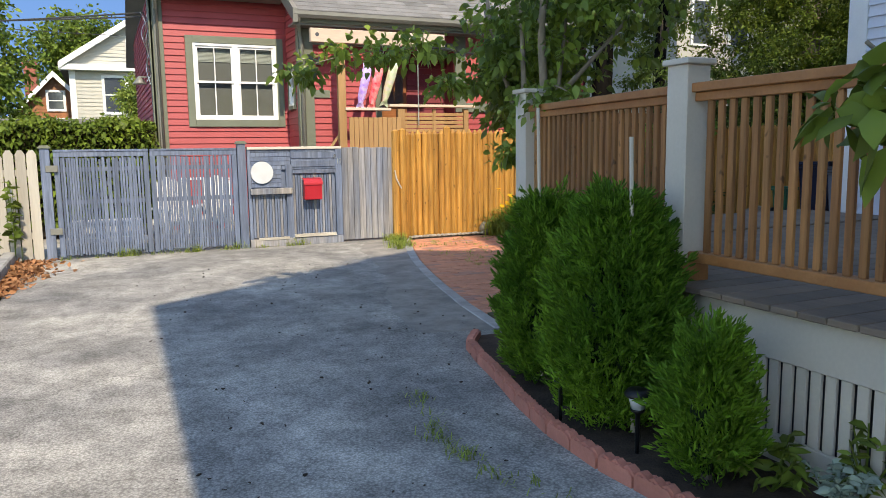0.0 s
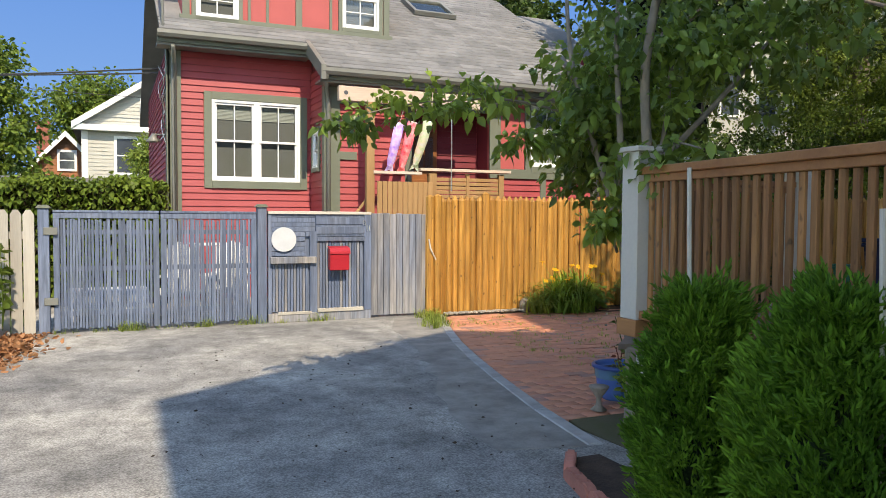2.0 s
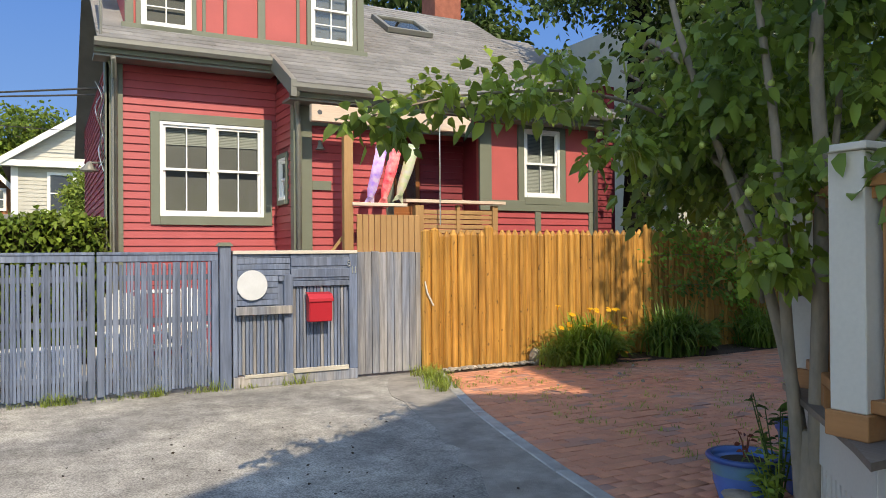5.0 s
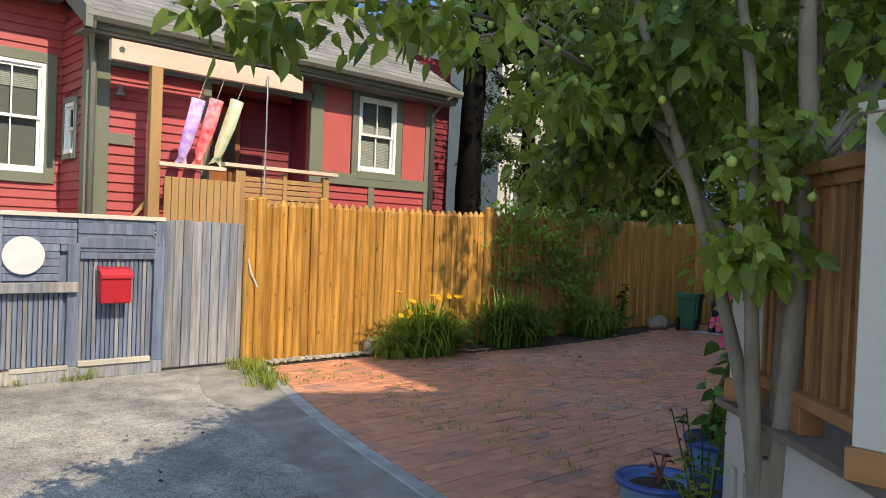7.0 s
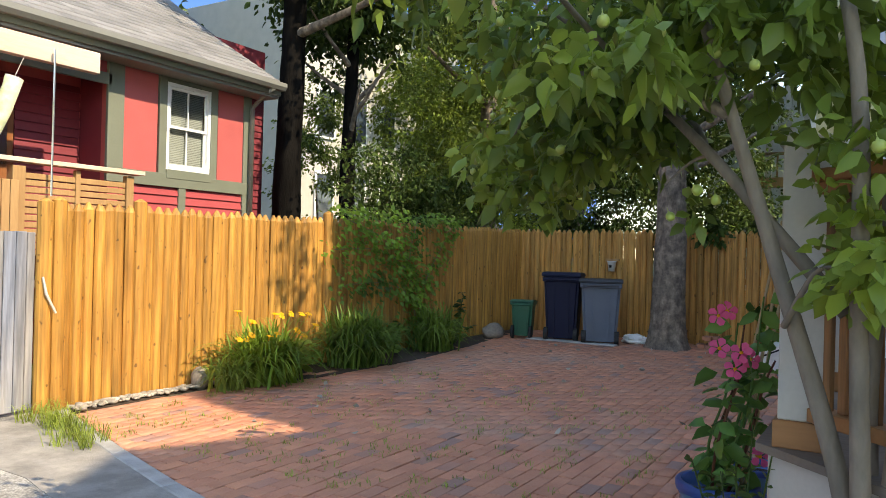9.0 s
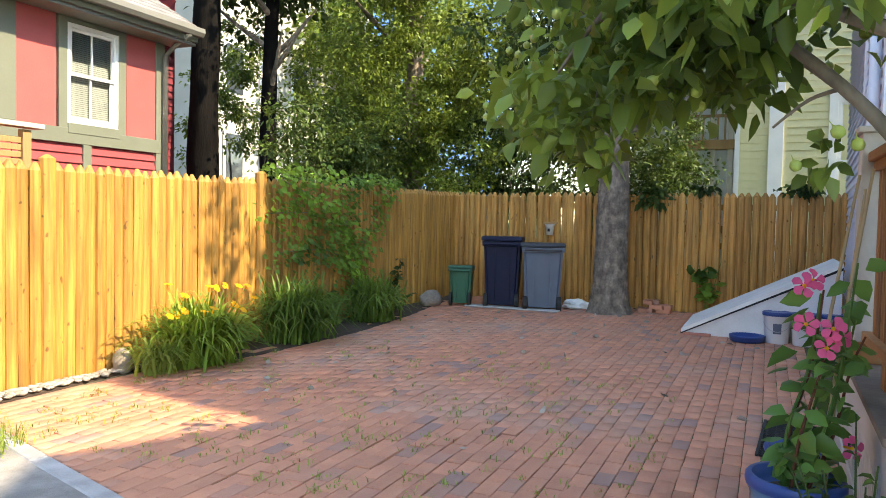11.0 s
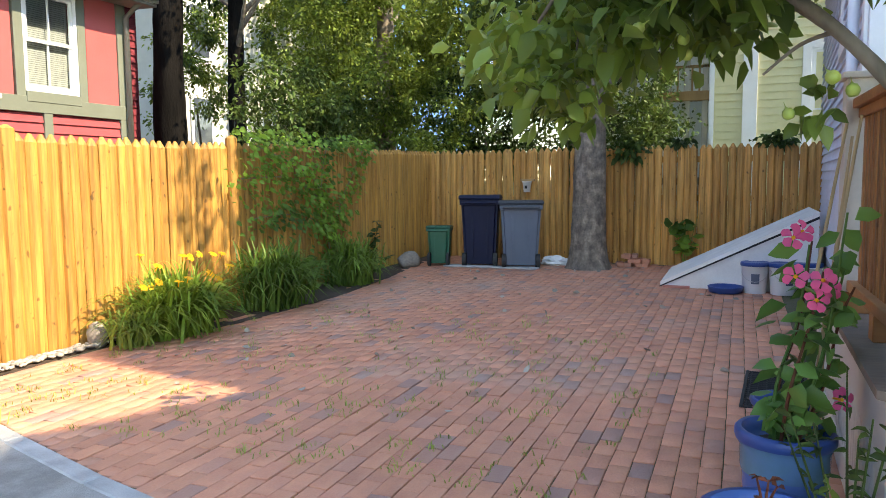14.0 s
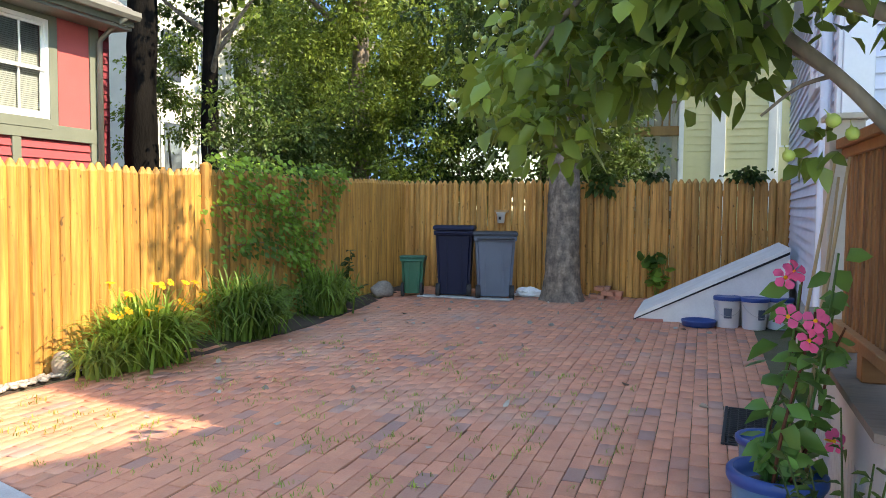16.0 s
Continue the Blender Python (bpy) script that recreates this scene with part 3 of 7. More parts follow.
def asphalt_strip():
    """A darker patch of later asphalt along the kerb, with a wandering edge."""
    r = np.random.default_rng(17)
    east = [(x - 0.05, y) for x, y in KERB]
    west = []
    for i in range(24):
        y = 11.35 - i * 0.3
        k = next((a[0] + (b[0] - a[0]) * (y - a[1]) / (b[1] - a[1]) for a, b in zip(KERB, KERB[1:]) if a[1] <= y <= b[1]), 2.87)
        west.append((k - 0.62 - 0.1 * math.sin(y * 1.3) + 0.03 * r.normal(), y))
    bm = bmesh.new()
    prism(bm, [p for p in east if p[1] > 4.4] + [p for p in west if p[1] > 5.15], 0.0, 0.004, axis=2)
    single("road", bm, M["asphalt_new"], "darker brownish strip of newer asphalt beside the kerb", "driveway", kind="structure")


asphalt_strip()


# ---- walls of boards ----
def clapboards(parent, x0, x1, z0, z1, material, pitch=0.105, holes=(), name="clapboard"):
    """Overlapping boards on a wall that faces the viewer along local -y; holes: x0, x1, z0, z1."""
    cache = {}
    z = z0
    while z < z1 - 0.02:
        top = min(z + pitch + 0.012, z1)
        spans = [(x0, x1)]
        for hx0, hx1, hz0, hz1 in holes:
            if z + pitch * 0.5 > hz0 and z + pitch * 0.5 < hz1:
                nxt = []
                for a, b in spans:
                    if hx0 > a:
                        nxt.append((a, min(b, hx0)))
                    if hx1 < b:
                        nxt.append((max(a, hx1), b))
                spans = [s for s in nxt if s[1] - s[0] > 0.01]
        for a, b in spans:
            key = (round(b - a, 3), round(top - z, 3))
            if key not in cache:
                bm = bmesh.new()
                h = top - z
                prism(bm, [(-0.030, 0), (-0.006, h), (0.004, h), (0.004, 0)], 0, b - a, axis=0)
                cache[key] = mesh_of(bm, material)
            piece(name, cache[key], parent, Matrix.Translation((a, 0, z)))
        z += pitch


def window(parent, x0, x1, z0, z1, lights=1, casing=0.11, casing_mat="green_trim", blind=0.0, grid=(2, 2), name="window"):
    """Double-hung sashes side by side in white frames, with a casing, in a wall that faces local -y."""
    w = new(name)
    w.parent = parent
    if casing:
        for lo, hi in (((x0 - casing, -0.045, z0 - casing), (x0, 0.02, z1 + casing)), ((x1, -0.045, z0 - casing), (x1 + casing, 0.02, z1 + casing)),
                       ((x0, -0.045, z1), (x1, 0.02, z1 + casing)), ((x0, -0.06, z0 - casing), (x1, 0.02, z0))):
            bar("casing", lo, hi, M[casing_mat], w)
    step = (x1 - x0) / lights
    for k in range(lights):
        a, b = x0 + k * step, x0 + (k + 1) * step
        fw = 0.05
        bm = bmesh.new()
        box(bm, (a, -0.035, z0), (a + fw, 0.05, z1), 0.003)
        box(bm, (b - fw, -0.035, z0), (b, 0.05, z1), 0.003)
        box(bm, (a + fw, -0.035, z1 - fw), (b - fw, 0.05, z1), 0.003)
        box(bm, (a + fw, -0.055, z0), (b - fw, 0.05, z0 + fw * 0.9), 0.003)
        part("window_frame", bm, M["white_trim"], w, "white painted wood")
        mid = (z0 + z1) / 2
        bm = bmesh.new()
        for s0, s1, y in ((mid - 0.02, z1 - fw, 0.0), (z0 + fw, mid + 0.02, 0.025)):
            box(bm, (a + fw, y - 0.012, s0), (a + fw + 0.035, y + 0.012, s1))
            box(bm, (b - fw - 0.035, y - 0.012, s0), (b - fw, y + 0.012, s1))
            box(bm, (a + fw + 0.035, y - 0.012, s1 - 0.035), (b - fw - 0.035, y + 0.012, s1))
            box(bm, (a + fw + 0.035, y - 0.012, s0), (b - fw - 0.035, y + 0.012, s0 + 0.035))
            for g in range(1, grid[0]):
                x = a + fw + (b - a - 2 * fw) * g / grid[0]
                box(bm, (x - 0.009, y - 0.010, s0 + 0.035), (x + 0.009, y + 0.010, s1 - 0.035))
            for g in range(1, grid[1]):
                zz = s0 + (s1 - s0) * g / grid[1]
                box(bm, (a + fw + 0.035, y - 0.009, zz - 0.008), (b - fw - 0.035, y + 0.009, zz + 0.008))
        part("sash", bm, M["white_trim"], w)
        bm = bmesh.new()
        bm.faces.new([bm.verts.new(c) for c in ((a + fw, 0.03, z0 + fw), (b - fw, 0.03, z0 + fw), (b - fw, 0.03, z1 - fw), (a + fw, 0.03, z1 - fw))])
        part("pane", bm, M["glass"], w, "window glass").visible_shadow = False
        bm = bmesh.new()
        box(bm, (a + fw, 0.075, z0 + fw), (b - fw, 0.078, z1 - fw))
        part("screen", bm, M["screen"], w, "grey insect screen and drawn shade")
        if blind:
            bm = bmesh.new()
            top = z1 - fw
            low = top - (z1 - z0) * blind
            z = low
            while z < top - 0.01:
                box(bm, (a + fw + 0.004, 0.06, z), (b - fw - 0.004, 0.064, z + 0.018))
                z += 0.024
            part("blind", bm, M["blind"], w, "pale slatted blind")
    return w


def solid(name, lo, hi, material, parent, bevel=0.0):
    bm = bmesh.new()
    box(bm, lo, hi, bevel)
    return part(name, bm, material, parent)


def holed(name, x0, x1, y0, y1, z0, z1, material, parent, holes=()):
    """A wall along x with openings that go through it: upright strips between the openings, and pieces over and under them."""
    bm = bmesh.new()
    cuts = sorted({x0, x1, *[h[0] for h in holes], *[h[1] for h in holes]})
    for a, b in zip(cuts, cuts[1:]):
        inside = sorted((h[2], h[3]) for h in holes if h[0] < (a + b) / 2 < h[1])
        z = z0
        for lo, hi in inside:
            if lo > z:
                box(bm, (a, y0, z), (b, y1, lo))
            z = hi
        if z < z1:
            box(bm, (a, y0, z), (b, y1, z1))
    return part(name, bm, material, parent)


# ---- the red house ----
WALL, LEFT, RECESS = 13.9, 14.9, 14.5
EAVE_Y, EAVE_Z, PITCH = 13.45, 3.9, 0.60


def roof_z(y):
    return EAVE_Z + (y - EAVE_Y) * PITCH


def shingle_roof(parent, x0, x1, y0, y1, run=0.16, cut=None):
    """Courses of shingles up the slope, each course one long overlapping strip broken into tabs."""
    bm = bmesh.new()
    r = np.random.default_rng(3)
    y = y0
    while y < y1:
        a, b = x0, x1
        if cut and cut(y):
            a = cut(y)
        x = a
        while x < b:
            w = min(0.3 + 0.25 * r.random(), b - x)
            z = roof_z(y) + 0.01
            t = 0.010 + 0.006 * r.random()
            v = [bm.verts.new(c) for c in ((x, y, z), (x + w - 0.006, y, z), (x + w - 0.006, y, z + t), (x, y, z + t),
                                           (x, y + run * 1.1, z + run * 1.1 * PITCH), (x + w - 0.006, y + run * 1.1, z + run * 1.1 * PITCH))]
            bm.faces.new((v[0], v[1], v[2], v[3]))
            bm.faces.new((v[3], v[2], v[5], v[4]))
            x += w
        y += run
    o = part("roof_shingles", bm, M["shingle"], parent, "weathered grey asphalt shingles")
    o["kind"] = "stuff"
    return o


def red_house():
    h = thing("house", "red clapboard house with sage-green trim and grey shingled roof", "house", kind="structure")
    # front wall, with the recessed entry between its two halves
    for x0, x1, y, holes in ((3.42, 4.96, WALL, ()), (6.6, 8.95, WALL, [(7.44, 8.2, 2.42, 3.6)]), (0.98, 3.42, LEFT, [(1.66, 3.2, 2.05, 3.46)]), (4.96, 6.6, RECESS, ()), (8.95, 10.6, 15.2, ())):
        holed("wall", x0, x1, y, y + 0.15, -0.1, roof_z(y) - 0.06, M["red_shaded"] if x0 > 8.9 else M["red_panel"], h, holes)
    solid("floor", (1.0, 15.1, 1.1), (8.7, 21.9, 1.2), M["porch_wood"], h)
    side = new("wall")
    side.parent = h
    side.matrix_basis = Matrix.Translation((3.42, LEFT, 0)) @ Matrix.Rotation(radians(-90), 4, 'Z')
    holed("inner_wall", 0.0, LEFT - WALL - 0.15, 0.0, 0.15, -0.1, 4.15, M["red_shaded"], side, [(0.22, 0.62, 2.3, 2.95)])
    solid("wall", (4.81, WALL + 0.15, -0.1), (4.96, RECESS, 4.1), M["red_shaded"], h)
    solid("wall", (6.6, WALL + 0.15, -0.1), (6.75, RECESS, 4.1), M["red_shaded"], h)
    solid("wall", (8.8, WALL + 0.15, -0.1), (8.95, 15.2, 4.1), M["red_shaded"], h)
    solid("wall", (0.98, LEFT + 0.15, -0.1), (1.13, 22, 4.4), M["red_shaded"], h)
    solid("wall", (10.45, 15.35, -0.1), (10.6, 22, 4.4), M["red_shaded"], h)
    solid("wall", (0.98, 22, -0.1), (10.6, 22.15, 4.4), M["red_shaded"], h)
    wa = new("wall")
    wa.parent, wa.location = h, (0, WALL - 0.002, 0)
    clapboards(wa, 3.66, 4.86, 0.0, 3.38, M["red_clap"], 0.115)
    wl = new("wall")
    wl.parent, wl.location = h, (0, LEFT - 0.002, 0)
    clapboards(wl, 1.16, 3.42, 0.0, 4.3, M["red_clap"], 0.115, [(1.52, 3.33, 1.93, 3.58)])
    window(wl, 1.66, 3.2, 2.05, 3.46, 2, 0.13, blind=0.2, grid=(2, 1))
    wb = new("wall")
    wb.parent, wb.location = h, (0, WALL - 0.002, 0)
    clapboards(wb, 6.75, 8.85, 0.0, 2.2, M["red_clap"], 0.115)
    window(wb, 7.44, 8.2, 2.42, 3.6, 1, 0.12, blind=0.9, grid=(2, 1))
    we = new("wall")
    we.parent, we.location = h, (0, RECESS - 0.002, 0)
    # Entry and right wing boards take the red darkened for shade
    clapboards(we, 4.98, 6.58, 0.9, 3.4, M["red_shaded"], 0.115, [(4.98, 5.75, 0.5, 3.2)])
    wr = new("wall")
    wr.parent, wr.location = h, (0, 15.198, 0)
    clapboards(wr, 8.97, 10.55, 0.0, 4.2, M["red_shaded"], 0.115)
    ws = new("wall")
    ws.parent = h
    ws.matrix_basis = Matrix.Translation((3.418, LEFT, 0)) @ Matrix.Rotation(radians(-90), 4, 'Z')
    clapboards(ws, 0.0, LEFT - WALL - 0.1, 0.0, 4.05, M["red_clap"], 0.115, [(0.15, 0.72, 2.2, 3.05)])
    window(ws, 0.22, 0.62, 2.3, 2.95, 1, 0.07, "green_trim", grid=(1, 1))
    wx = new("wall")
    wx.parent = h
    wx.matrix_basis = Matrix.Translation((0.978, 22, 0)) @ Matrix.Rotation(radians(-90), 4, 'Z')
    clapboards(wx, 0.0, 7.0, 0.0, 4.3, M["red_clap"], 0.115)
    # corner boards, bands and battens
    for lo, hi in (((3.38, WALL - 0.05, -0.1), (3.44, WALL + 0.12, 3.75)), ((3.44, WALL - 0.05, -0.1), (3.66, WALL, 3.75)), ((4.86, WALL - 0.05, 1.2), (4.98, WALL, 3.38)),
                   ((3.66, WALL - 0.05, 3.38), (6.6, WALL, 3.52)), ((3.66, WALL - 0.045, 2.42), (3.96, WALL - 0.02, 2.56)),
                   ((6.55, WALL - 0.05, 2.36), (6.78, WALL, 3.75)), ((6.55, WALL - 0.055, 2.18), (8.95, WALL, 2.36)), ((7.66, WALL - 0.05, 0.0), (7.78, WALL, 2.18)),
                   ((8.83, WALL - 0.05, -0.1), (8.98, WALL, 3.75)), ((0.94, LEFT - 0.05, -0.1), (1.16, LEFT, 4.3)), ((0.92, LEFT - 0.05, -0.1), (0.98, LEFT + 0.2, 4.3))):
        bar("corner_board", lo, hi, M["green_trim"], h)
    solid("wall", (4.96, WALL, 3.52), (6.6, WALL + 0.12, 3.95), M["red_clap"], h)
    # front door in the recess
    d = new("door")
    d.parent = h
    bar("door_leaf", (5.0, RECESS - 0.06, 0.95), (5.72, RECESS - 0.02, 3.05), M["door_wood"], d, "varnished brown wood")
    for lo, hi in (((5.08, RECESS - 0.075, 2.3), (5.64, RECESS - 0.058, 2.95)),):
        bar("pane", lo, hi, M["glass"], d)
    for k in range(1, 3):
        bar("muntin", (5.08 + 0.187 * k - 0.012, RECESS - 0.085, 2.3), (5.08 + 0.187 * k + 0.012, RECESS - 0.07, 2.95), M["door_wood"], d)
    for z in (1.1, 1.7):
        bar("panel", (5.1, RECESS - 0.075, z), (5.62, RECESS - 0.058, z + 0.45), M["door_wood"], d)
    bm = bmesh.new()
    tube(bm, [(5.64, RECESS - 0.11, 1.95), (5.64, RECESS - 0.06, 1.95)], [0.03, 0.02])
    part("handle", bm, M["brass"], d)
    # roof
    bm = bmesh.new()
    prism(bm, [(EAVE_Y, EAVE_Z - 0.05), (EAVE_Y, EAVE_Z), (18.6, roof_z(18.6)), (23.5, EAVE_Z), (23.5, EAVE_Z - 0.05), (18.6, roof_z(18.6) - 0.06)], 3.26, 9.15, axis=0)
    prism(bm, [(14.4, roof_z(14.4) - 0.05), (14.4, roof_z(14.4)), (18.6, roof_z(18.6)), (23.5, EAVE_Z), (23.5, EAVE_Z - 0.05), (18.6, roof_z(18.6) - 0.06)], 0.8, 3.26, axis=0)
    prism(bm, [(14.8, roof_z(14.4) - 0.35), (14.8, roof_z(14.4) - 0.3), (18.6, roof_z(18.6) - 0.3), (22.5, EAVE_Z), (22.5, EAVE_Z - 0.05), (18.6, roof_z(18.6) - 0.36)], 9.15, 10.8, axis=0)
    part("roof", bm, M["shingle"], h, "grey asphalt shingles")
    shingle_roof(h, 3.26, 9.15, EAVE_Y, 18.5)
    shingle_roof(h, 0.8, 3.26, 14.4, 15.0)
    for x0, x1, y, z in ((3.22, 9.2, EAVE_Y, EAVE_Z), (0.76, 3.3, 14.4, roof_z(14.4))):
        bar("fascia", (x0, y + 0.02, z - 0.2), (x1, y + 0.06, z - 0.05), M["green_trim"], h)
        bm = bmesh.new()
        prism(bm, [(y - 0.10, z - 0.02), (y - 0.105, z - 0.08), (y - 0.07, z - 0.13), (y + 0.02, z - 0.13), (y + 0.02, z - 0.115), (y - 0.06, z - 0.115), (y - 0.09, z - 0.075), (y - 0.085, z - 0.02)], x0, x1, axis=0)
        part("gutter", bm, M["gutter"], h, "grey-green metal gutter")
        bar("frieze", (x0, y + 0.06, z - 0.24), (x1, y + 0.42, z - 0.2), M["gutter"], h)
    bm = bmesh.new()
    prism(bm, [(EAVE_Y - 0.1, EAVE_Z - 0.22), (EAVE_Y - 0.1, EAVE_Z + 0.02), (14.45, roof_z(14.45) + 0.03), (14.45, roof_z(14.45) - 0.2)], 3.2, 3.28, axis=0)
    part("bargeboard", bm, M["gutter"], h)
    for x0, pts in ((8.9, [(8.97, EAVE_Y - 0.05, 3.78), (8.97, 13.62, 3.66), (8.95, WALL - 0.09, 3.5), (8.95, WALL - 0.09, 0.0)]), (3.4, [(3.3, EAVE_Y - 0.05, 3.78), (3.4, 13.75, 3.6), (3.44, WALL - 0.1, 3.4), (3.44, WALL - 0.1, 0.0)]),
                    (1.1, [(1.0, 14.36, 4.2), (1.05, LEFT - 0.1, 4.0), (1.05, LEFT - 0.1, 0.0)])):
        bm = bmesh.new()
        tube(bm, pts, 0.038, 8)
        part("downpipe", bm, M["gutter"], h, "grey-green metal downpipe", True)
    # dormer
    d = new("dormer")
    d.parent = h
    holed("dormer_wall", 1.2, 4.95, 15.0, 15.12, 4.6, 6.45, M["red_panel"], d, [(1.42, 2.14, 4.87, 6.0), (4.02, 4.74, 4.95, 6.08)])
    solid("dormer_wall", (1.2, 15.12, 4.6), (1.3, 18.0, 6.45), M["red_panel"], d)
    solid("dormer_wall", (4.85, 15.12, 4.6), (4.95, 18.0, 6.45), M["red_panel"], d)
    for x in (1.2, 2.3, 2.62, 3.15, 3.78, 4.83):
        bar("batten", (x, 14.965, 4.72), (x + 0.12 if x in (1.2, 3.15, 4.83) else x + 0.05, 15.0, 6.4), M["green_trim"], d)
    bar("sill_band", (1.15, 14.93, 4.7), (5.0, 15.0, 4.88), M["green_trim"], d)
    wd = new("dormer_front")
    wd.parent, wd.location = d, (0, 14.99, 0)
    window(wd, 1.42, 2.14, 4.87, 6.0, 1, 0.07, grid=(2, 2), blind=0.1)
    window(wd, 4.02, 4.74, 4.95, 6.08, 1, 0.07, grid=(2, 2), blind=0.1)
    bm = bmesh.new()
    prism(bm, [(14.6, 6.45), (14.6, 6.52), (18.3, 6.9), (18.3, 6.45)], 0.95, 5.2, axis=0)
    part("dormer_roof", bm, M["shingle"], d)
    # skylight
    s = new("skylight")
    s.parent = h
    s.matrix_basis = Matrix.Translation((6.1, 16.6, roof_z(16.6) + 0.03)) @ Matrix.Rotation(math.atan(PITCH), 4, 'X')
    bm = bmesh.new()
    for lo, hi in (((0, 0, 0), (1.0, 0.08, 0.1)), ((0, 0.9, 0), (1.0, 0.98, 0.1)), ((0, 0.08, 0), (0.08, 0.9, 0.1)), ((0.92, 0.08, 0), (1, 0.9, 0.1))):
        box(bm, lo, hi, 0.005)
    part("skylight_frame", bm, M["gutter"], s)
    bm = bmesh.new()
    box(bm, (0.08, 0.08, 0.05), (0.92, 0.9, 0.06))
    part("pane", bm, M["glass"], s)
    # chimney
    c = bmesh.new()
    box(c, (8.3, 18.8, 6.0), (9.0, 19.5, 7.7), 0.01)
    box(c, (8.25, 18.75, 7.7), (9.05, 19.55, 7.8), 0.01)
    part("chimney", c, M["chimney"], h)
    # vertical shed panels under the eave beside the window
    for x0, x1 in ((6.78, 7.3), (8.34, 8.83)):
        bar("panel", (x0, WALL - 0.03, 2.36), (x1, WALL, 3.72), M["red_panel"], h)
    return h


red_house()


# ---- fence and gate along the back of the drive ----
GATE = 11.5


def stake(height, r, material, point=0.06, seg=8):
    bm = bmesh.new()
    lathe(bm, [(r, 0), (r, height - point), (r * 0.25, height)], seg)
    return mesh_of(bm, material, False)


def end_fence_x(y):
    return 13.2 + 0.08 * (y - 5.0)


def stockade():
    r = np.random.default_rng(11)
    f = thing("fence", "honey-stained cedar stockade fence of pointed round pales", "fence", kind="structure")
    kinds = [stake(1.805 + 0.004 * k, 0.0555 + 0.0008 * (k % 3), M["stockade"], 0.07, 10) for k in range(6)]
    x = 4.54
    while x < 13.70:
        h = (1.765 + 0.0125 * (x - 4.5)) / 1.81
        piece("pale", kinds[int(r.integers(6))], f, Matrix.Translation((x, GATE + 0.004 * r.normal(), -0.02)) @ Matrix.Rotation(r.normal() * 0.005, 4, 'Y') @ Matrix.Diagonal((1.0, 0.8, h, 1)) @ Matrix.Rotation(r.random() * 6, 4, 'Z'))
        x += 0.1035 + 0.0015 * r.normal()
    for z in (0.35, 1.0, 1.6):
        bm = bmesh.new()
        box(bm, (4.5, GATE + 0.05, z), (13.62, GATE + 0.12, z + 0.09), 0.008)
        part("rail", bm, M["stockade"], f)
    post = stake(1.90, 0.062, M["stockade"], 0.03, 12)
    for x, h in ((4.33, 0.945), (4.45, 0.955), (5.24, 0.975), (7.95, 1.0), (10.7, 1.01)):
        piece("post", post, f, Matrix.Translation((x, GATE - 0.045, -0.03)) @ Matrix.Diagonal((1, 1, h, 1)))
    g = thing("fence", "honey-brown cedar stockade fence closing the patio", "fence", kind="structure")
    kinds = [stake(1.875 + 0.004 * k, 0.0585 + 0.0008 * (k % 3), M["stockade_pale"], 0.07, 10) for k in range(6)]
    y = 11.46
    while y > 4.9:
        piece("pale", kinds[int(r.integers(6))], g, Matrix.Translation((end_fence_x(y) + 0.004 * r.normal(), y, -0.02)) @ Matrix.Rotation(r.normal() * 0.005, 4, 'X') @ Matrix.Diagonal((0.8, 1.0, 1, 1)) @ Matrix.Rotation(r.random() * 6, 4, 'Z'))
        y -= 0.1075 + 0.0015 * r.normal()
    for z in (0.35, 1.0, 1.6):
        bm = bmesh.new()
        for v in box(bm, (0.05, 4.9, z), (0.12, 11.42, z + 0.09)):
            v.co.x += end_fence_x(v.co.y)
        part("rail", bm, M["stockade_pale"], g)


stockade()


def slat_leaf(x0, x1, name, label):
    """A drive gate leaf: a frame with upright laths and gaps, and a diagonal brace behind."""
    g = thing(name, label, "gate", group="drive gate leaves", kind="structure")
    r = np.random.default_rng(int(x0 * 10) + 50)
    top = 1.47
    for lo, hi in (((x0, GATE - 0.03, top - 0.07), (x1, GATE + 0.04, top)), ((x0, GATE - 0.04, top), (x1, GATE + 0.05, top + 0.03)), ((x0, GATE - 0.03, 0.03), (x0 + 0.07, GATE + 0.03, top - 0.07)), ((x1 - 0.07, GATE - 0.03, 0.03), (x1, GATE + 0.03, top - 0.07))):
        bar("gate_frame", lo, hi, M["slate_paint"], g)
    bm = bmesh.new()
    box(bm, (-0.0140, -0.012, 0), (0.0140, 0.012, 1.34), 0.003)
    me = mesh_of(bm, M["slate_paint"])
    x = x0 + 0.09
    while x < x1 - 0.08:
        piece("lath", me, g, Matrix.Translation((x, GATE - 0.012 + 0.004 * r.normal(), 0.05 + 0.012 * r.normal())) @ Matrix.Rotation(0.006 * r.normal(), 4, 'Y'))
        x += 0.0335 + 0.001 * r.normal()
    for z in (0.2, 0.75, 1.2):
        bar("rail", (x0 + 0.07, GATE + 0.005, z), (x1 - 0.07, GATE + 0.03, z + 0.06), M["slate_paint"], g)
    bm = bmesh.new()
    a, b = (x0 + 0.1, 0.15), (x0 + 0.85, 1.36)
    if x0 > 0.3:
        a, b = (x1 - 0.1, 0.15), (x1 - 0.55, 0.65)
    tube(bm, [(a[0], GATE + 0.04, a[1]), (b[0], GATE + 0.04, b[1])], 0.025, 4)
    part("brace", bm, M["slate_paint"], g)
    if x0 < 0:
        for z in (0.35, 1.2):
            bar("hinge", (x0 - 0.1, GATE - 0.075, z), (x0 + 0.05, GATE - 0.061, z + 0.09), M["gutter"], g, "rusty grey strap hinge")


slat_leaf(-0.6, 0.6, "gate", "slate-blue slatted wooden drive gate leaf, shut")
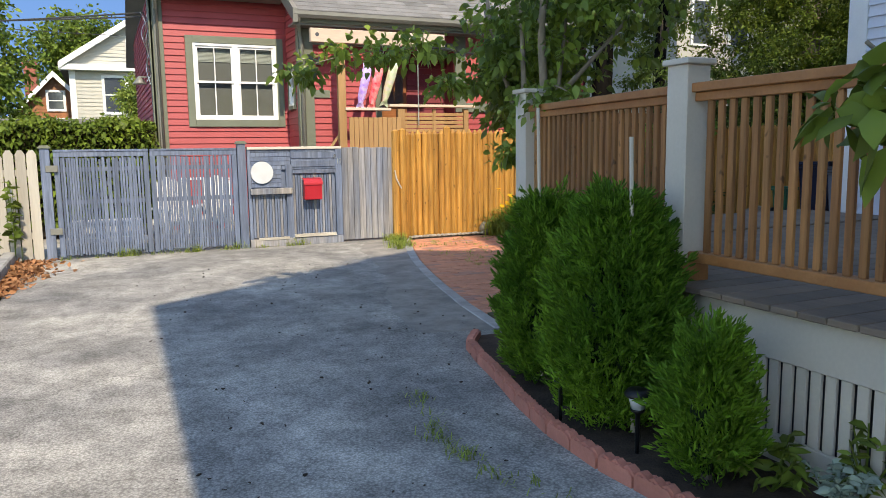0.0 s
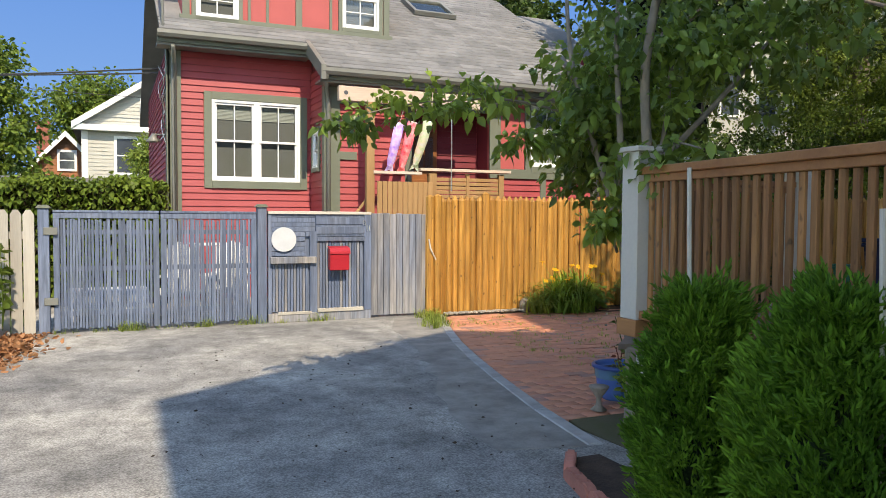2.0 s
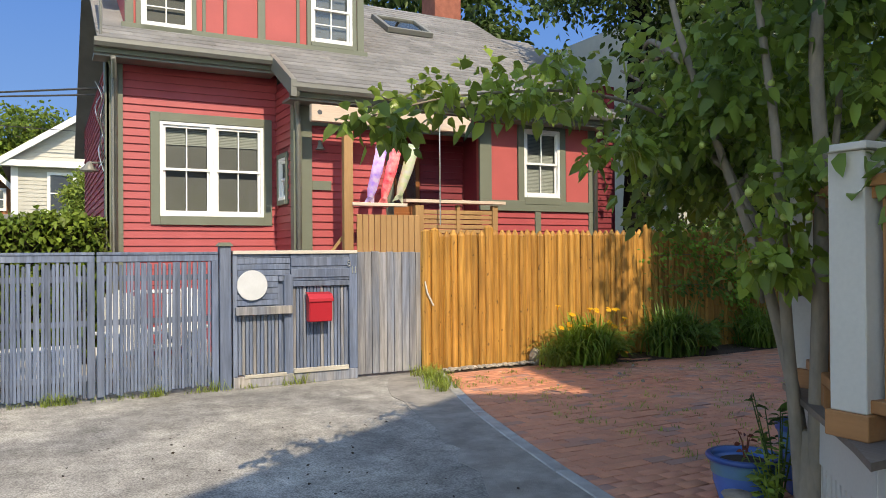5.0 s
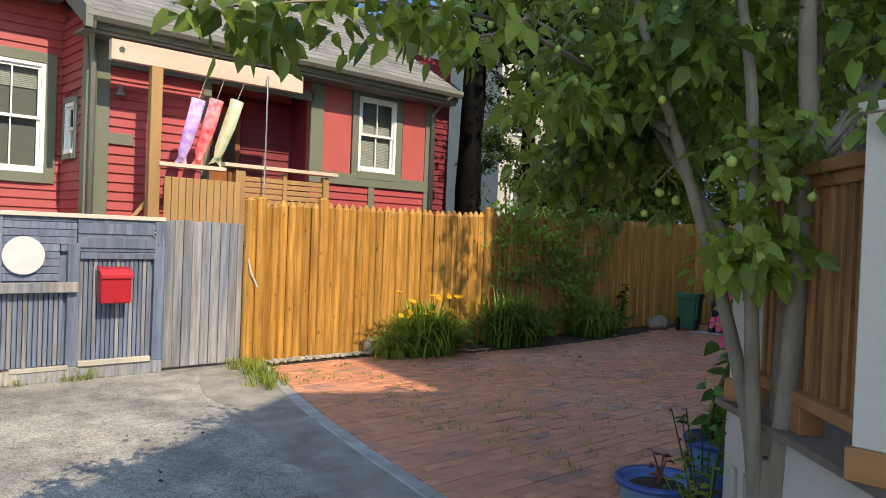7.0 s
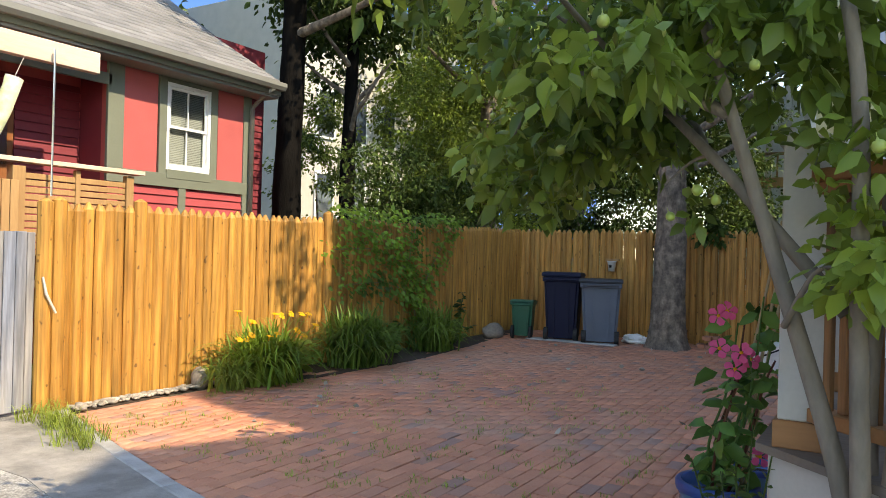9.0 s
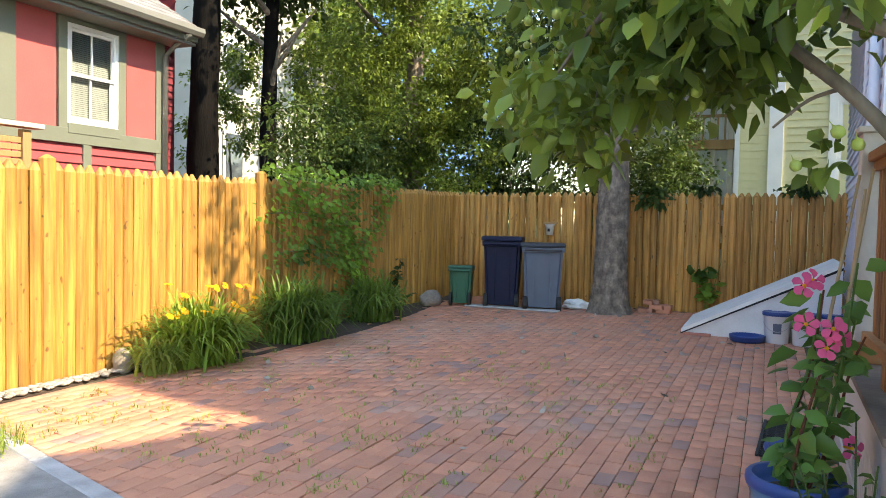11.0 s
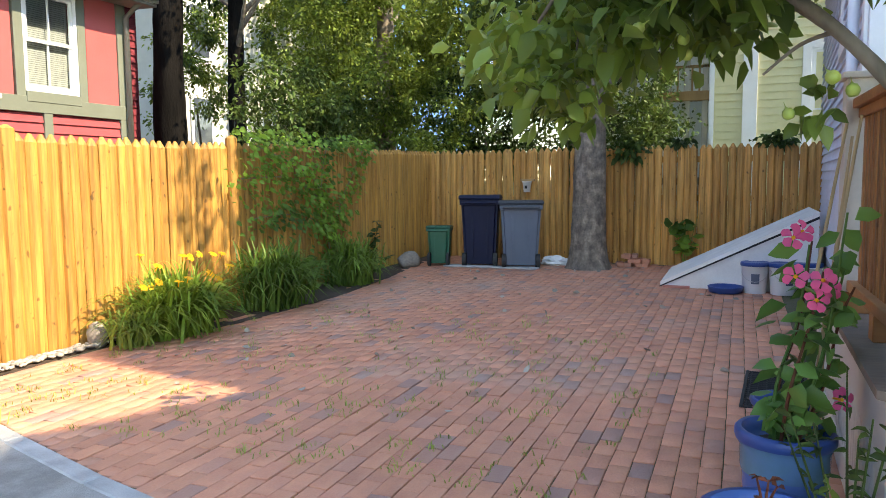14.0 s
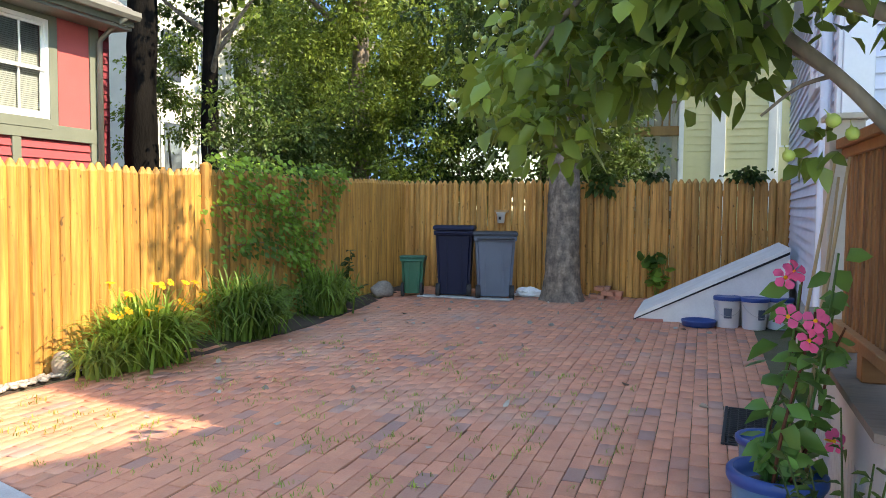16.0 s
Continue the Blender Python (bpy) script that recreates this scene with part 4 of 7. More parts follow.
slat_leaf(0.62, 1.82, "gate", "slate-blue slatted wooden drive gate leaf, shut")


def gate_post(x, top):
    p = thing("gate_post", "slate-blue painted wooden gate post with cap", "post", group="gate posts", kind="structure")
    bar("shaft", (x - 0.06, GATE - 0.06, -0.02), (x + 0.06, GATE + 0.06, top), M["slate_paint"], p)
    bm = bmesh.new()
    prism(bm, [(x - 0.085, top), (x + 0.085, top), (x + 0.05, top + 0.04), (x - 0.05, top + 0.04)], GATE - 0.08, GATE + 0.08)
    part("cap", bm, M["green_trim"], p, "dark weathered cap")


gate_post(-0.7, 1.52)
gate_post(1.89, 1.56)


def wicket():
    g = thing("gate", "slate-blue boarded garden gate with white disc and red letterbox", "gate", kind="structure")
    x0, x1 = 1.97, 3.32
    bar("threshold", (x0, GATE - 0.06, 0.0), (x1 + 0.1, GATE + 0.05, 0.12), M["slate_worn"], g)
    bar("top_rail", (x0, GATE - 0.06, 1.47), (x1 + 0.1, GATE + 0.05, 1.51), M["cream"], g, "pale weathered capping")
    bar("stile", (x1, GATE - 0.05, 0.12), (x1 + 0.1, GATE + 0.04, 1.47), M["slate_paint"], g)
    bar("stile", (x0, GATE - 0.04, 0.12), (x0 + 0.05, GATE + 0.04, 1.47), M["slate_paint"], g)
    z = 0.90
    k = 0
    while z < 1.45:
        split = 2.62 if z > 1.2 else 2.48
        bar("board", (x0 + 0.05, GATE - 0.03 - 0.004 * (k % 2), z), (split - 0.004, GATE + 0.0, z + 0.062), M["slate_paint"], g)
        if z > 1.12:
            bar("board", (split, GATE - 0.034 - 0.004 * ((k + 1) % 2), z), (x1, GATE + 0.0, z + 0.062), M["slate_paint"], g)
        z += 0.066
        k += 1
    for zz in (1.43, 1.3):
        bar("board", (2.62, GATE - 0.05, zz - 0.1), (x1, GATE - 0.036, zz), M["slate_paint"], g)
    bar("mid_rail", (x0 + 0.02, GATE - 0.105, 0.80), (2.62, GATE - 0.02, 0.89), M["slate_worn"], g)
    bar("latch_post", (2.54, GATE - 0.055, 0.12), (2.64, GATE - 0.005, 1.24), M["slate_paint"], g)
    bar("mid_rail", (2.64, GATE - 0.06, 1.10), (x1, GATE - 0.01, 1.16), M["slate_paint"], g)
    x = x0 + 0.06
    while x < x1 - 0.02:
        if not 2.50 < x < 2.64:
            top = 0.80 if x < 2.6 else 1.10
            bar("slat", (x, GATE - 0.03, 0.14), (x + 0.034, GATE - 0.005, top), M["slate_worn"] if int(x * 100) % 3 == 0 else M["slate_paint"], g)
        x += 0.041
    bar("backing", (x0 + 0.05, GATE + 0.0, 0.14), (x1, GATE + 0.012, 1.46), M["slate_paint"], g)
    bar("kick_rail", (x0 + 0.12, GATE - 0.07, 0.10), (2.56, GATE - 0.03, 0.14), M["picket_grey"], g, "pale worn bar")
    bar("kick_rail", (2.64, GATE - 0.08, 0.12), (x1 - 0.02, GATE - 0.03, 0.17), M["picket_grey"], g, "pale worn bar")
    bm = bmesh.new()
    tube(bm, [(2.5, GATE - 0.09, 0.845), (2.5, GATE - 0.07, 0.845)], [0.02, 0.02])
    part("knob", bm, M["black_metal"], g)
    for k, x in enumerate((3.35, 3.39)):
        bar("house_number", (x, GATE - 0.066, 1.24), (x + 0.011, GATE - 0.05, 1.32), M["steel"], g, "white numeral 1")
    for z, rad in ((1.375, 0.016), (1.342, 0.019)):
        bm = bmesh.new()
        tube(bm, [(3.315 + rad * math.cos(a), GATE - 0.058, z + rad * math.sin(a)) for a in [k * math.pi / 6 for k in range(13)]], 0.005, 6)
        part("house_number", bm, M["steel"], g, "white numeral 8")
    p = thing("fence_panel", "weathered slate-blue close-boarded fence panel", "fence", kind="structure")
    x = 3.43
    r = np.random.default_rng(5)
    while x < 4.22:
        w = 0.085 + 0.02 * r.random()
        bar("board", (x, GATE - 0.02 + 0.004 * r.normal(), 0.03), (min(x + w - 0.005, 4.27), GATE + 0.015, 1.49 + 0.006 * r.normal()), M["slate_worn"], p)
        x += w
    bar("rail", (3.43, GATE + 0.016, 0.4), (4.27, GATE + 0.06, 0.48), M["slate_paint"], p)
    bar("rail", (3.43, GATE + 0.016, 1.2), (4.27, GATE + 0.06, 1.28), M["slate_paint"], p)
    bm = bmesh.new()
    tube(bm, [(4.29, GATE - 0.1, 1.12), (4.31, GATE - 0.12, 0.98), (4.39, GATE - 0.13, 0.82)], [0.008, 0.012, 0.01], 6)
    single("cord", bm, M["cream"], "frayed pale rope tied to the fence post", "rope")
    bm = bmesh.new()
    bmesh.ops.create_cone(bm, cap_ends=True, segments=40, radius1=0.168, radius2=0.168, depth=0.02)
    bmesh.ops.bevel(bm, geom=[e for e in bm.edges if len(e.link_faces) == 2 and abs(e.calc_face_angle(0)) > 1], offset=0.005, segments=2, affect='EDGES')
    single("disc", bm, M["disc"], "round white painted disc fixed to the gate", "sign", at=Matrix.Translation((2.18, GATE - 0.052, 1.125)) @ Matrix.Rotation(radians(90), 4, 'X'))
    m = thing("mailbox", "red metal letterbox hung on the slate-blue gate", "mailbox")
    bm = bmesh.new()
    prism(bm, [(GATE - 0.19, 0.70), (GATE - 0.061, 0.70), (GATE - 0.061, 1.02), (GATE - 0.15, 1.0), (GATE - 0.19, 0.95)], 2.79, 3.06, axis=0)
    bmesh.ops.bevel(bm, geom=list(bm.edges), offset=0.008, segments=2, affect='EDGES')
    part("box", bm, M["red_box"], m)
    bm = bmesh.new()
    prism(bm, [(GATE - 0.205, 0.93), (GATE - 0.2, 0.96), (GATE - 0.155, 1.012), (GATE - 0.06, 1.032), (GATE - 0.06, 1.024), (GATE - 0.15, 1.003), (GATE - 0.193, 0.955), (GATE - 0.197, 0.93)], 2.78, 3.07, axis=0)
    part("lid", bm, M["red_box"], m)


wicket()


def picket_side():
    f = thing("fence", "weathered grey wooden picket fence beside the drive", "fence", kind="structure")
    r = np.random.default_rng(4)
    kinds = []
    for k in range(3):
        bm = bmesh.new()
        h = 1.46 + 0.02 * k
        prism(bm, [(-0.06, 0), (0.06, 0), (0.06, h - 0.06), (0.025, h), (-0.025, h), (-0.06, h - 0.06)], -0.012, 0.012)
        kinds.append(mesh_of(bm, M["picket_grey"]))
    x = -0.86
    while x > -5.5:
        piece("picket", kinds[int(r.integers(3))], f, Matrix.Translation((x, GATE + 0.01 * r.normal(), 0.0)))
        x -= 0.135
    for z in (0.3, 1.15):
        bar("rail", (-5.5, GATE + 0.02, z), (-0.8, GATE + 0.07, z + 0.09), M["picket_grey"], f)
    k = thing("kerb", "rough grey concrete kerb of the planting bed", "kerb", kind="structure")
    y = 11.4
    while y > 2:
        bar("kerb_stone", (-1.28, y - 1.19, -0.05), (-1.12, y, 0.16), M["granite"], k, bevel=0.02)
        y -= 1.2
    bm = bmesh.new()
    box(bm, (-5.5, 2.0, -0.1), (-1.28, 11.48, 0.12))
    single("planting_bed", bm, M["soil"], "dark earth of the planting bed", "bed", kind="structure")


picket_side()


# ---- deck with railing ----
FLOOR = 0.74
C1, C2 = (2.95, 4.95), (3.75, 5.73)


def deck():
    d = thing("deck", "raised wooden deck with cream skirt and slatted vents", "deck", kind="structure")
    x0 = 2.70
    bm = bmesh.new()
    prism(bm, [(x0, -4), (x0, 4.62), (2.87, 4.84), (3.74, 5.8), (7.0, 5.7), (7.0, -4)], FLOOR - 0.14, FLOOR - 0.03, axis=2)
    part("frame", bm, M["deck_board"], d)
    y = -3.9
    while y < 4.55:
        bar("floor_board", (x0 - 0.09, y, FLOOR - 0.03), (7.0, y + 0.136, FLOOR), M["deck_board"], d)
        y += 0.142
    bm = bmesh.new()
    prism(bm, [(2.62, 4.70), (2.80, 4.88), (3.70, 5.88), (6.9, 5.84), (6.9, 4.70)], FLOOR - 0.03, FLOOR, axis=2)
    part("floor_board", bm, M["deck_board"], d)
    # skirt along the drive: fascia, upright slats, base board, dark sheet for shade behind
    bar("fascia", (x0 - 0.02, -4, 0.48), (x0 + 0.01, 4.6, FLOOR - 0.031), M["cream"], d)
    bar("base_board", (x0 - 0.02, -4, 0.0), (x0 + 0.01, 4.6, 0.14), M["cream"], d)
    bm = bmesh.new()
    box(bm, (0, 0, 0), (0.02, 0.052, 0.34), 0.003)
    me = mesh_of(bm, M["cream"])
    y = -0.2
    while y < 4.55:
        piece("skirt_slat", me, d, Matrix.Translation((x0 - 0.008, y, 0.14)))
        y += 0.073
    # Dark sheet added behind the slats in place of the shade under the deck
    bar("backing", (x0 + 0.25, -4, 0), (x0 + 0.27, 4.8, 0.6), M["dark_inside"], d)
    # the slanting corner and the side to the patio
    for a, b in (((2.70, 4.60), (2.85, 4.80)), ((2.85, 4.80), (3.73, 5.82)), ((3.73, 5.82), (6.6, 5.77))):
        L = math.hypot(b[0] - a[0], b[1] - a[1])
        face = new("skirt")
        face.parent = d
        face.matrix_basis = Matrix.Translation((a[0], a[1], 0)) @ Matrix.Rotation(math.atan2(b[1] - a[1], b[0] - a[0]), 4, 'Z')
        bar("fascia", (0, -0.01, 0.46), (L, 0.02, FLOOR - 0.031), M["cream"], face)
        bar("base_board", (0, -0.01, 0.0), (L, 0.02, 0.14), M["cream"], face)
        x = 0.12
        bar("corner_strip", (0, -0.01, 0.14), (0.12, 0.02, 0.46), M["cream"], face)
        bar("corner_strip", (L - 0.1, -0.01, 0.14), (L, 0.02, 0.46), M["cream"], face)
        while x < L - 0.16:
            piece("skirt_slat", me_flat, face, Matrix.Translation((x + 0.02, 0, 0.14)))
            x += 0.073
        # Same added dark sheet for the shade behind these slats
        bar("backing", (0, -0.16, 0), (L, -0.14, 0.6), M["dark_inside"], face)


bm = bmesh.new()
box(bm, (0, -0.008, 0), (0.052, 0.012, 0.32), 0.003)
me_flat = mesh_of(bm, M["cream"])
deck()


def deck_post(x, y, turn=0.0, top=1.84):
    p = thing("railing_post", "cream painted square railing post with flat cap", "post", Matrix.Translation((x, y, FLOOR)) @ Matrix.Rotation(turn, 4, 'Z'), group="railing posts", kind="structure")
    bar("shaft", (-0.075, -0.075, 0.10), (0.075, 0.075, top - FLOOR), M["cream"], p)
    bar("cap", (-0.095, -0.095, top - FLOOR), (0.095, 0.095, top - FLOOR + 0.03), M["cream"], p)
    bar("base", (-0.09, -0.09, 0.0), (0.09, 0.09, 0.10), M["cedar_rail"], p, "bare cedar base block")


deck_post(2.76, 3.05)
deck_post(C1[0], C1[1])
deck_post(C2[0], C2[1])
deck_post(2.76, -1.2)


def railing(a, b, post=0.075):
    """Upright cedar boards between a top and a bottom rail, from post to post."""
    L = math.hypot(b[0] - a[0], b[1] - a[1])
    p = thing("railing", "cedar deck railing of close upright slats", "railing", Matrix.Translation((a[0], a[1], 0)) @ Matrix.Rotation(math.atan2(b[1] - a[1], b[0] - a[0]), 4, 'Z'), group="deck railings", kind="structure")
    s, e = post, L - post
    bar("top_rail", (s, -0.05, 1.70), (e, 0.05, 1.745), M["cedar_rail"], p)
    bar("top_rail", (s, -0.025, 1.655), (e, 0.025, 1.70), M["cedar_rail"], p)
    bar("bottom_rail", (s, -0.045, 0.845), (e, 0.045, 0.895), M["cedar_rail"], p)
    for x in ([(s + e) / 2] if L < 3 else [s + (e - s) * k / 3 for k in (1, 2)]):
        bar("foot", (x - 0.045, -0.045, FLOOR), (x + 0.045, 0.045, 0.845), M["cedar_rail"], p)
    bm = bmesh.new()
    box(bm, (-0.018, -0.011, 0), (0.018, 0.011, 0.76), 0.003)
    me = mesh_of(bm, M["cedar"])
    x = s + 0.05
    while x < e - 0.03:
        piece("baluster", me, p, Matrix.Translation((x, 0, 0.895)))
        x += 0.072
    return p


railing((2.76, -1.2), (2.76, 3.05))
railing((2.76, 3.05), C1)
railing(C1, C2)
railing(C2, (5.2, 5.76))
deck_post(5.2, 5.76)


# ---- the blue-grey house beside the patio, and the tall house behind the start ----
def blue_house():
    h = thing("house", "pale blue-grey clapboard house with white corner boards", "house", kind="structure")
    solid("wall", (7.1, -6, -0.1), (7.3, 5.3, 6.0), M["blue_clap"], h)
    w = new("wall")
    w.parent = h
    w.matrix_basis = Matrix.Translation((7.1, 5.5, 0)) @ Matrix.Rotation(radians(-90), 4, 'Z')
    clapboards(w, 0.16, 6.5, 0.6, 6.0, M["blue_clap"], 0.11)
    n = new("wall")
    n.parent = h
    n.matrix_basis = Matrix.Translation((14.2, 5.14, 0)) @ Matrix.Rotation(radians(180 - 2.9), 4, 'Z')
    bm = bmesh.new()
    box(bm, (0, 0, -0.1), (7.0, 0.2, 6.2))
    part("backing", bm, M["blue_clap"], n)
    clapboards(n, 0.0, 6.9, 0.45, 6.2, M["blue_clap"], 0.11)
    bar("corner_board", (6.95, -0.03, 0.0), (7.12, 0.0, 6.2), M["white_trim"], n)
    bar("corner_board", (7.065, 5.3, 0.0), (7.1, 5.5, 6.0), M["white_trim"], h)
    bar("foundation", (0.0, -0.02, -0.1), (6.95, -0.001, 0.45), M["granite"], n)
    bm = bmesh.new()
    tube(bm, [(6.75, -0.07, 6.1), (6.75, -0.07, 0.55), (6.75, -0.16, 0.42)], 0.04, 8)
    part("downpipe", bm, M["white_trim"], n, "white metal downpipe", True)
    window(n, 4.7, 5.6, 2.6, 4.2, 1, 0.11, "white_trim", grid=(2, 1))
    # Roof block out of view; edge and height set so it shades the fence
    bm = bmesh.new()
    prism(bm, [(7.9, 6.2), (7.9, 7.9), (14.6, 7.9), (14.6, 6.2)], -6, 5.7)
    part("roof", bm, M["shingle"], h)


blue_house()


def tall_house():
    # Unseen house inferred from its shadow; taller right part added to shade the patio
    h = thing("house", "tall cream gabled house out of view at the street end, shaped by its shadow", "house", kind="structure")
    bm = bmesh.new()
    prism(bm, [(0.17, -0.1), (0.17, 9.84), (3.73, 12.37), (4.95, 11.7), (5.2, 13.3), (5.3, 13.75), (7.0, 13.8), (7.0, -0.1)], -9.0, -2.0)
    part("wall", bm, M["cream"], h)


tall_house()


def bulkhead():
    b = thing("bulkhead", "grey-cream sloping metal cellar bulkhead against the house", "cellar door")
    x0, x1, yf, yb, zt = 10.85, 12.35, 7.14, 5.42, 0.91
    bm = bmesh.new()
    prism(bm, [(yf, 0.0), (yf, 0.06), (yb, zt), (yb, 0.0)], x0, x0 + 0.04, axis=0)
    part("side_panel", bm, M["bulkhead"], b)
    bm = bmesh.new()
    prism(bm, [(yf, 0.0), (yf, 0.06), (yb, zt), (yb, 0.0)], x1 - 0.04, x1, axis=0)
    part("side_panel", bm, M["bulkhead"], b)
    for a, c in ((x0 - 0.04, 11.595), (11.605, x1 + 0.04)):
        bm = bmesh.new()
        prism(bm, [(yf + 0.05, 0.03), (yf + 0.05, 0.075), (yb, zt + 0.05), (yb, zt + 0.005)], a, c, axis=0)
        part("door", bm, M["bulkhead"], b)
    bm = bmesh.new()
    prism(bm, [(yf + 0.06, 0.005), (yf + 0.06, 0.03), (yb, zt + 0.003), (yb, zt - 0.03)], x0 - 0.012, x0 - 0.002, axis=0)
    part("seal", bm, M["rubber"], b, "black rubber seal")
    bar("sill", (x0 - 0.06, yf - 0.3, 0.0), (x1, yf + 0.02, 0.03), M["edging"], b)


bulkhead()


# ---- bins ----
def wheelie(at, w, d, h, material, lid, label, taper=0.82):
    b = thing("wheelie_bin", label, "bin", at, group="bins by the fence")
    bm = bmesh.new()
    t = taper
    ring = []
    for z, k in ((0.05, t), (h * 0.86, 0.98), (h * 0.87, 1.04), (h * 0.93, 1.05)):
        ring.append([bm.verts.new((sx * w / 2 * k, sy * d / 2 * k, z)) for sx, sy in ((-1, -1), (1, -1), (1, 1), (-1, 1))])
    for a, c in zip(ring, ring[1:]):
        for k in range(4):
            bm.faces.new((a[k], a[(k + 1) % 4], c[(k + 1) % 4], c[k]))
    bm.faces.new(ring[0][::-1])
    bm.faces.new(ring[-1])
    bmesh.ops.bevel(bm, geom=[e for e in bm.edges if abs((e.verts[0].co - e.verts[1].co).z) > 0.2], offset=0.045, segments=3, affect='EDGES')
    part("body", bm, material, b, smooth=False)
    for x in (-w * 0.2, w * 0.2):
        bm = bmesh.new()
        prism(bm, [(x - 0.015, 0.12), (x + 0.015, 0.12), (x + 0.02, h * 0.8), (x - 0.02, h * 0.8)], d / 2 * 0.85, d / 2 * 0.99)
        part("rib", bm, material, b)
    bm = bmesh.new()
    prism(bm, [(-d / 2 * 1.1, h * 0.935), (-d / 2 * 1.12, h * 0.955), (-d * 0.2, h), (d / 2 * 1.05, h), (d / 2 * 1.12, h * 0.95), (d / 2 * 1.05, h * 0.935)], -w / 2 * 1.1, w / 2 * 1.1, axis=0)
    bmesh.ops.bevel(bm, geom=list(bm.edges), offset=0.012, segments=2, affect='EDGES')
    part("lid", bm, lid, b)
    bm = bmesh.new()
    tube(bm, [(-w * 0.45, d / 2 + 0.09, h * 0.9), (w * 0.45, d / 2 + 0.09, h * 0.9)], 0.016, 8)
    part("handle", bm, lid, b)
    for s in (-1, 1):
        bm = bmesh.new()
        tube(bm, [(s * w * 0.36, d / 2 * 0.75, 0.11), (s * w * 0.47, d / 2 * 0.75, 0.11)], 0.11, 16)
        part("wheel", bm, M["rubber"], b, "black rubber wheel")


wheelie(pose(12.42, 10.1, -0.0, 0, 0, 103), 0.58, 0.62, 1.12, M["bin_navy"], M["bin_navy"], "navy blue plastic wheeled bin with shut lid")
wheelie(pose(12.42, 9.46, -0.0, 0, 0, 108), 0.62, 0.64, 1.04, M["bin_grey"], M["bin_dark"], "grey-blue ribbed wheeled bin with black lid")
wheelie(pose(12.2, 10.72, -0.0, 0, 0, 103), 0.36, 0.36, 0.64, M["bin_green"], M["bin_green"], "small green plastic recycling bin")


# ---- trees ----
def limb(bm, points, r0, r1, seg=10):
    """A wandering tapered branch through points."""
    pts = []
    P = [Vector(p) for p in points]
    for i in range(len(P) - 1):
        p0, p1, p2, p3 = P[max(i - 1, 0)], P[i], P[i + 1], P[min(i + 2, len(P) - 1)]
        for k in range(5):
            t = k / 5
            pts.append(0.5 * ((2 * p1) + (p2 - p0) * t + (2 * p0 - 5 * p1 + 4 * p2 - p3) * t * t + (3 * p1 - p0 - 3 * p2 + p3) * t ** 3))
    pts.append(P[-1])
    n = len(pts)
    tube(bm, pts, [r0 + (r1 - r0) * i / (n - 1) for i in range(n)], seg)


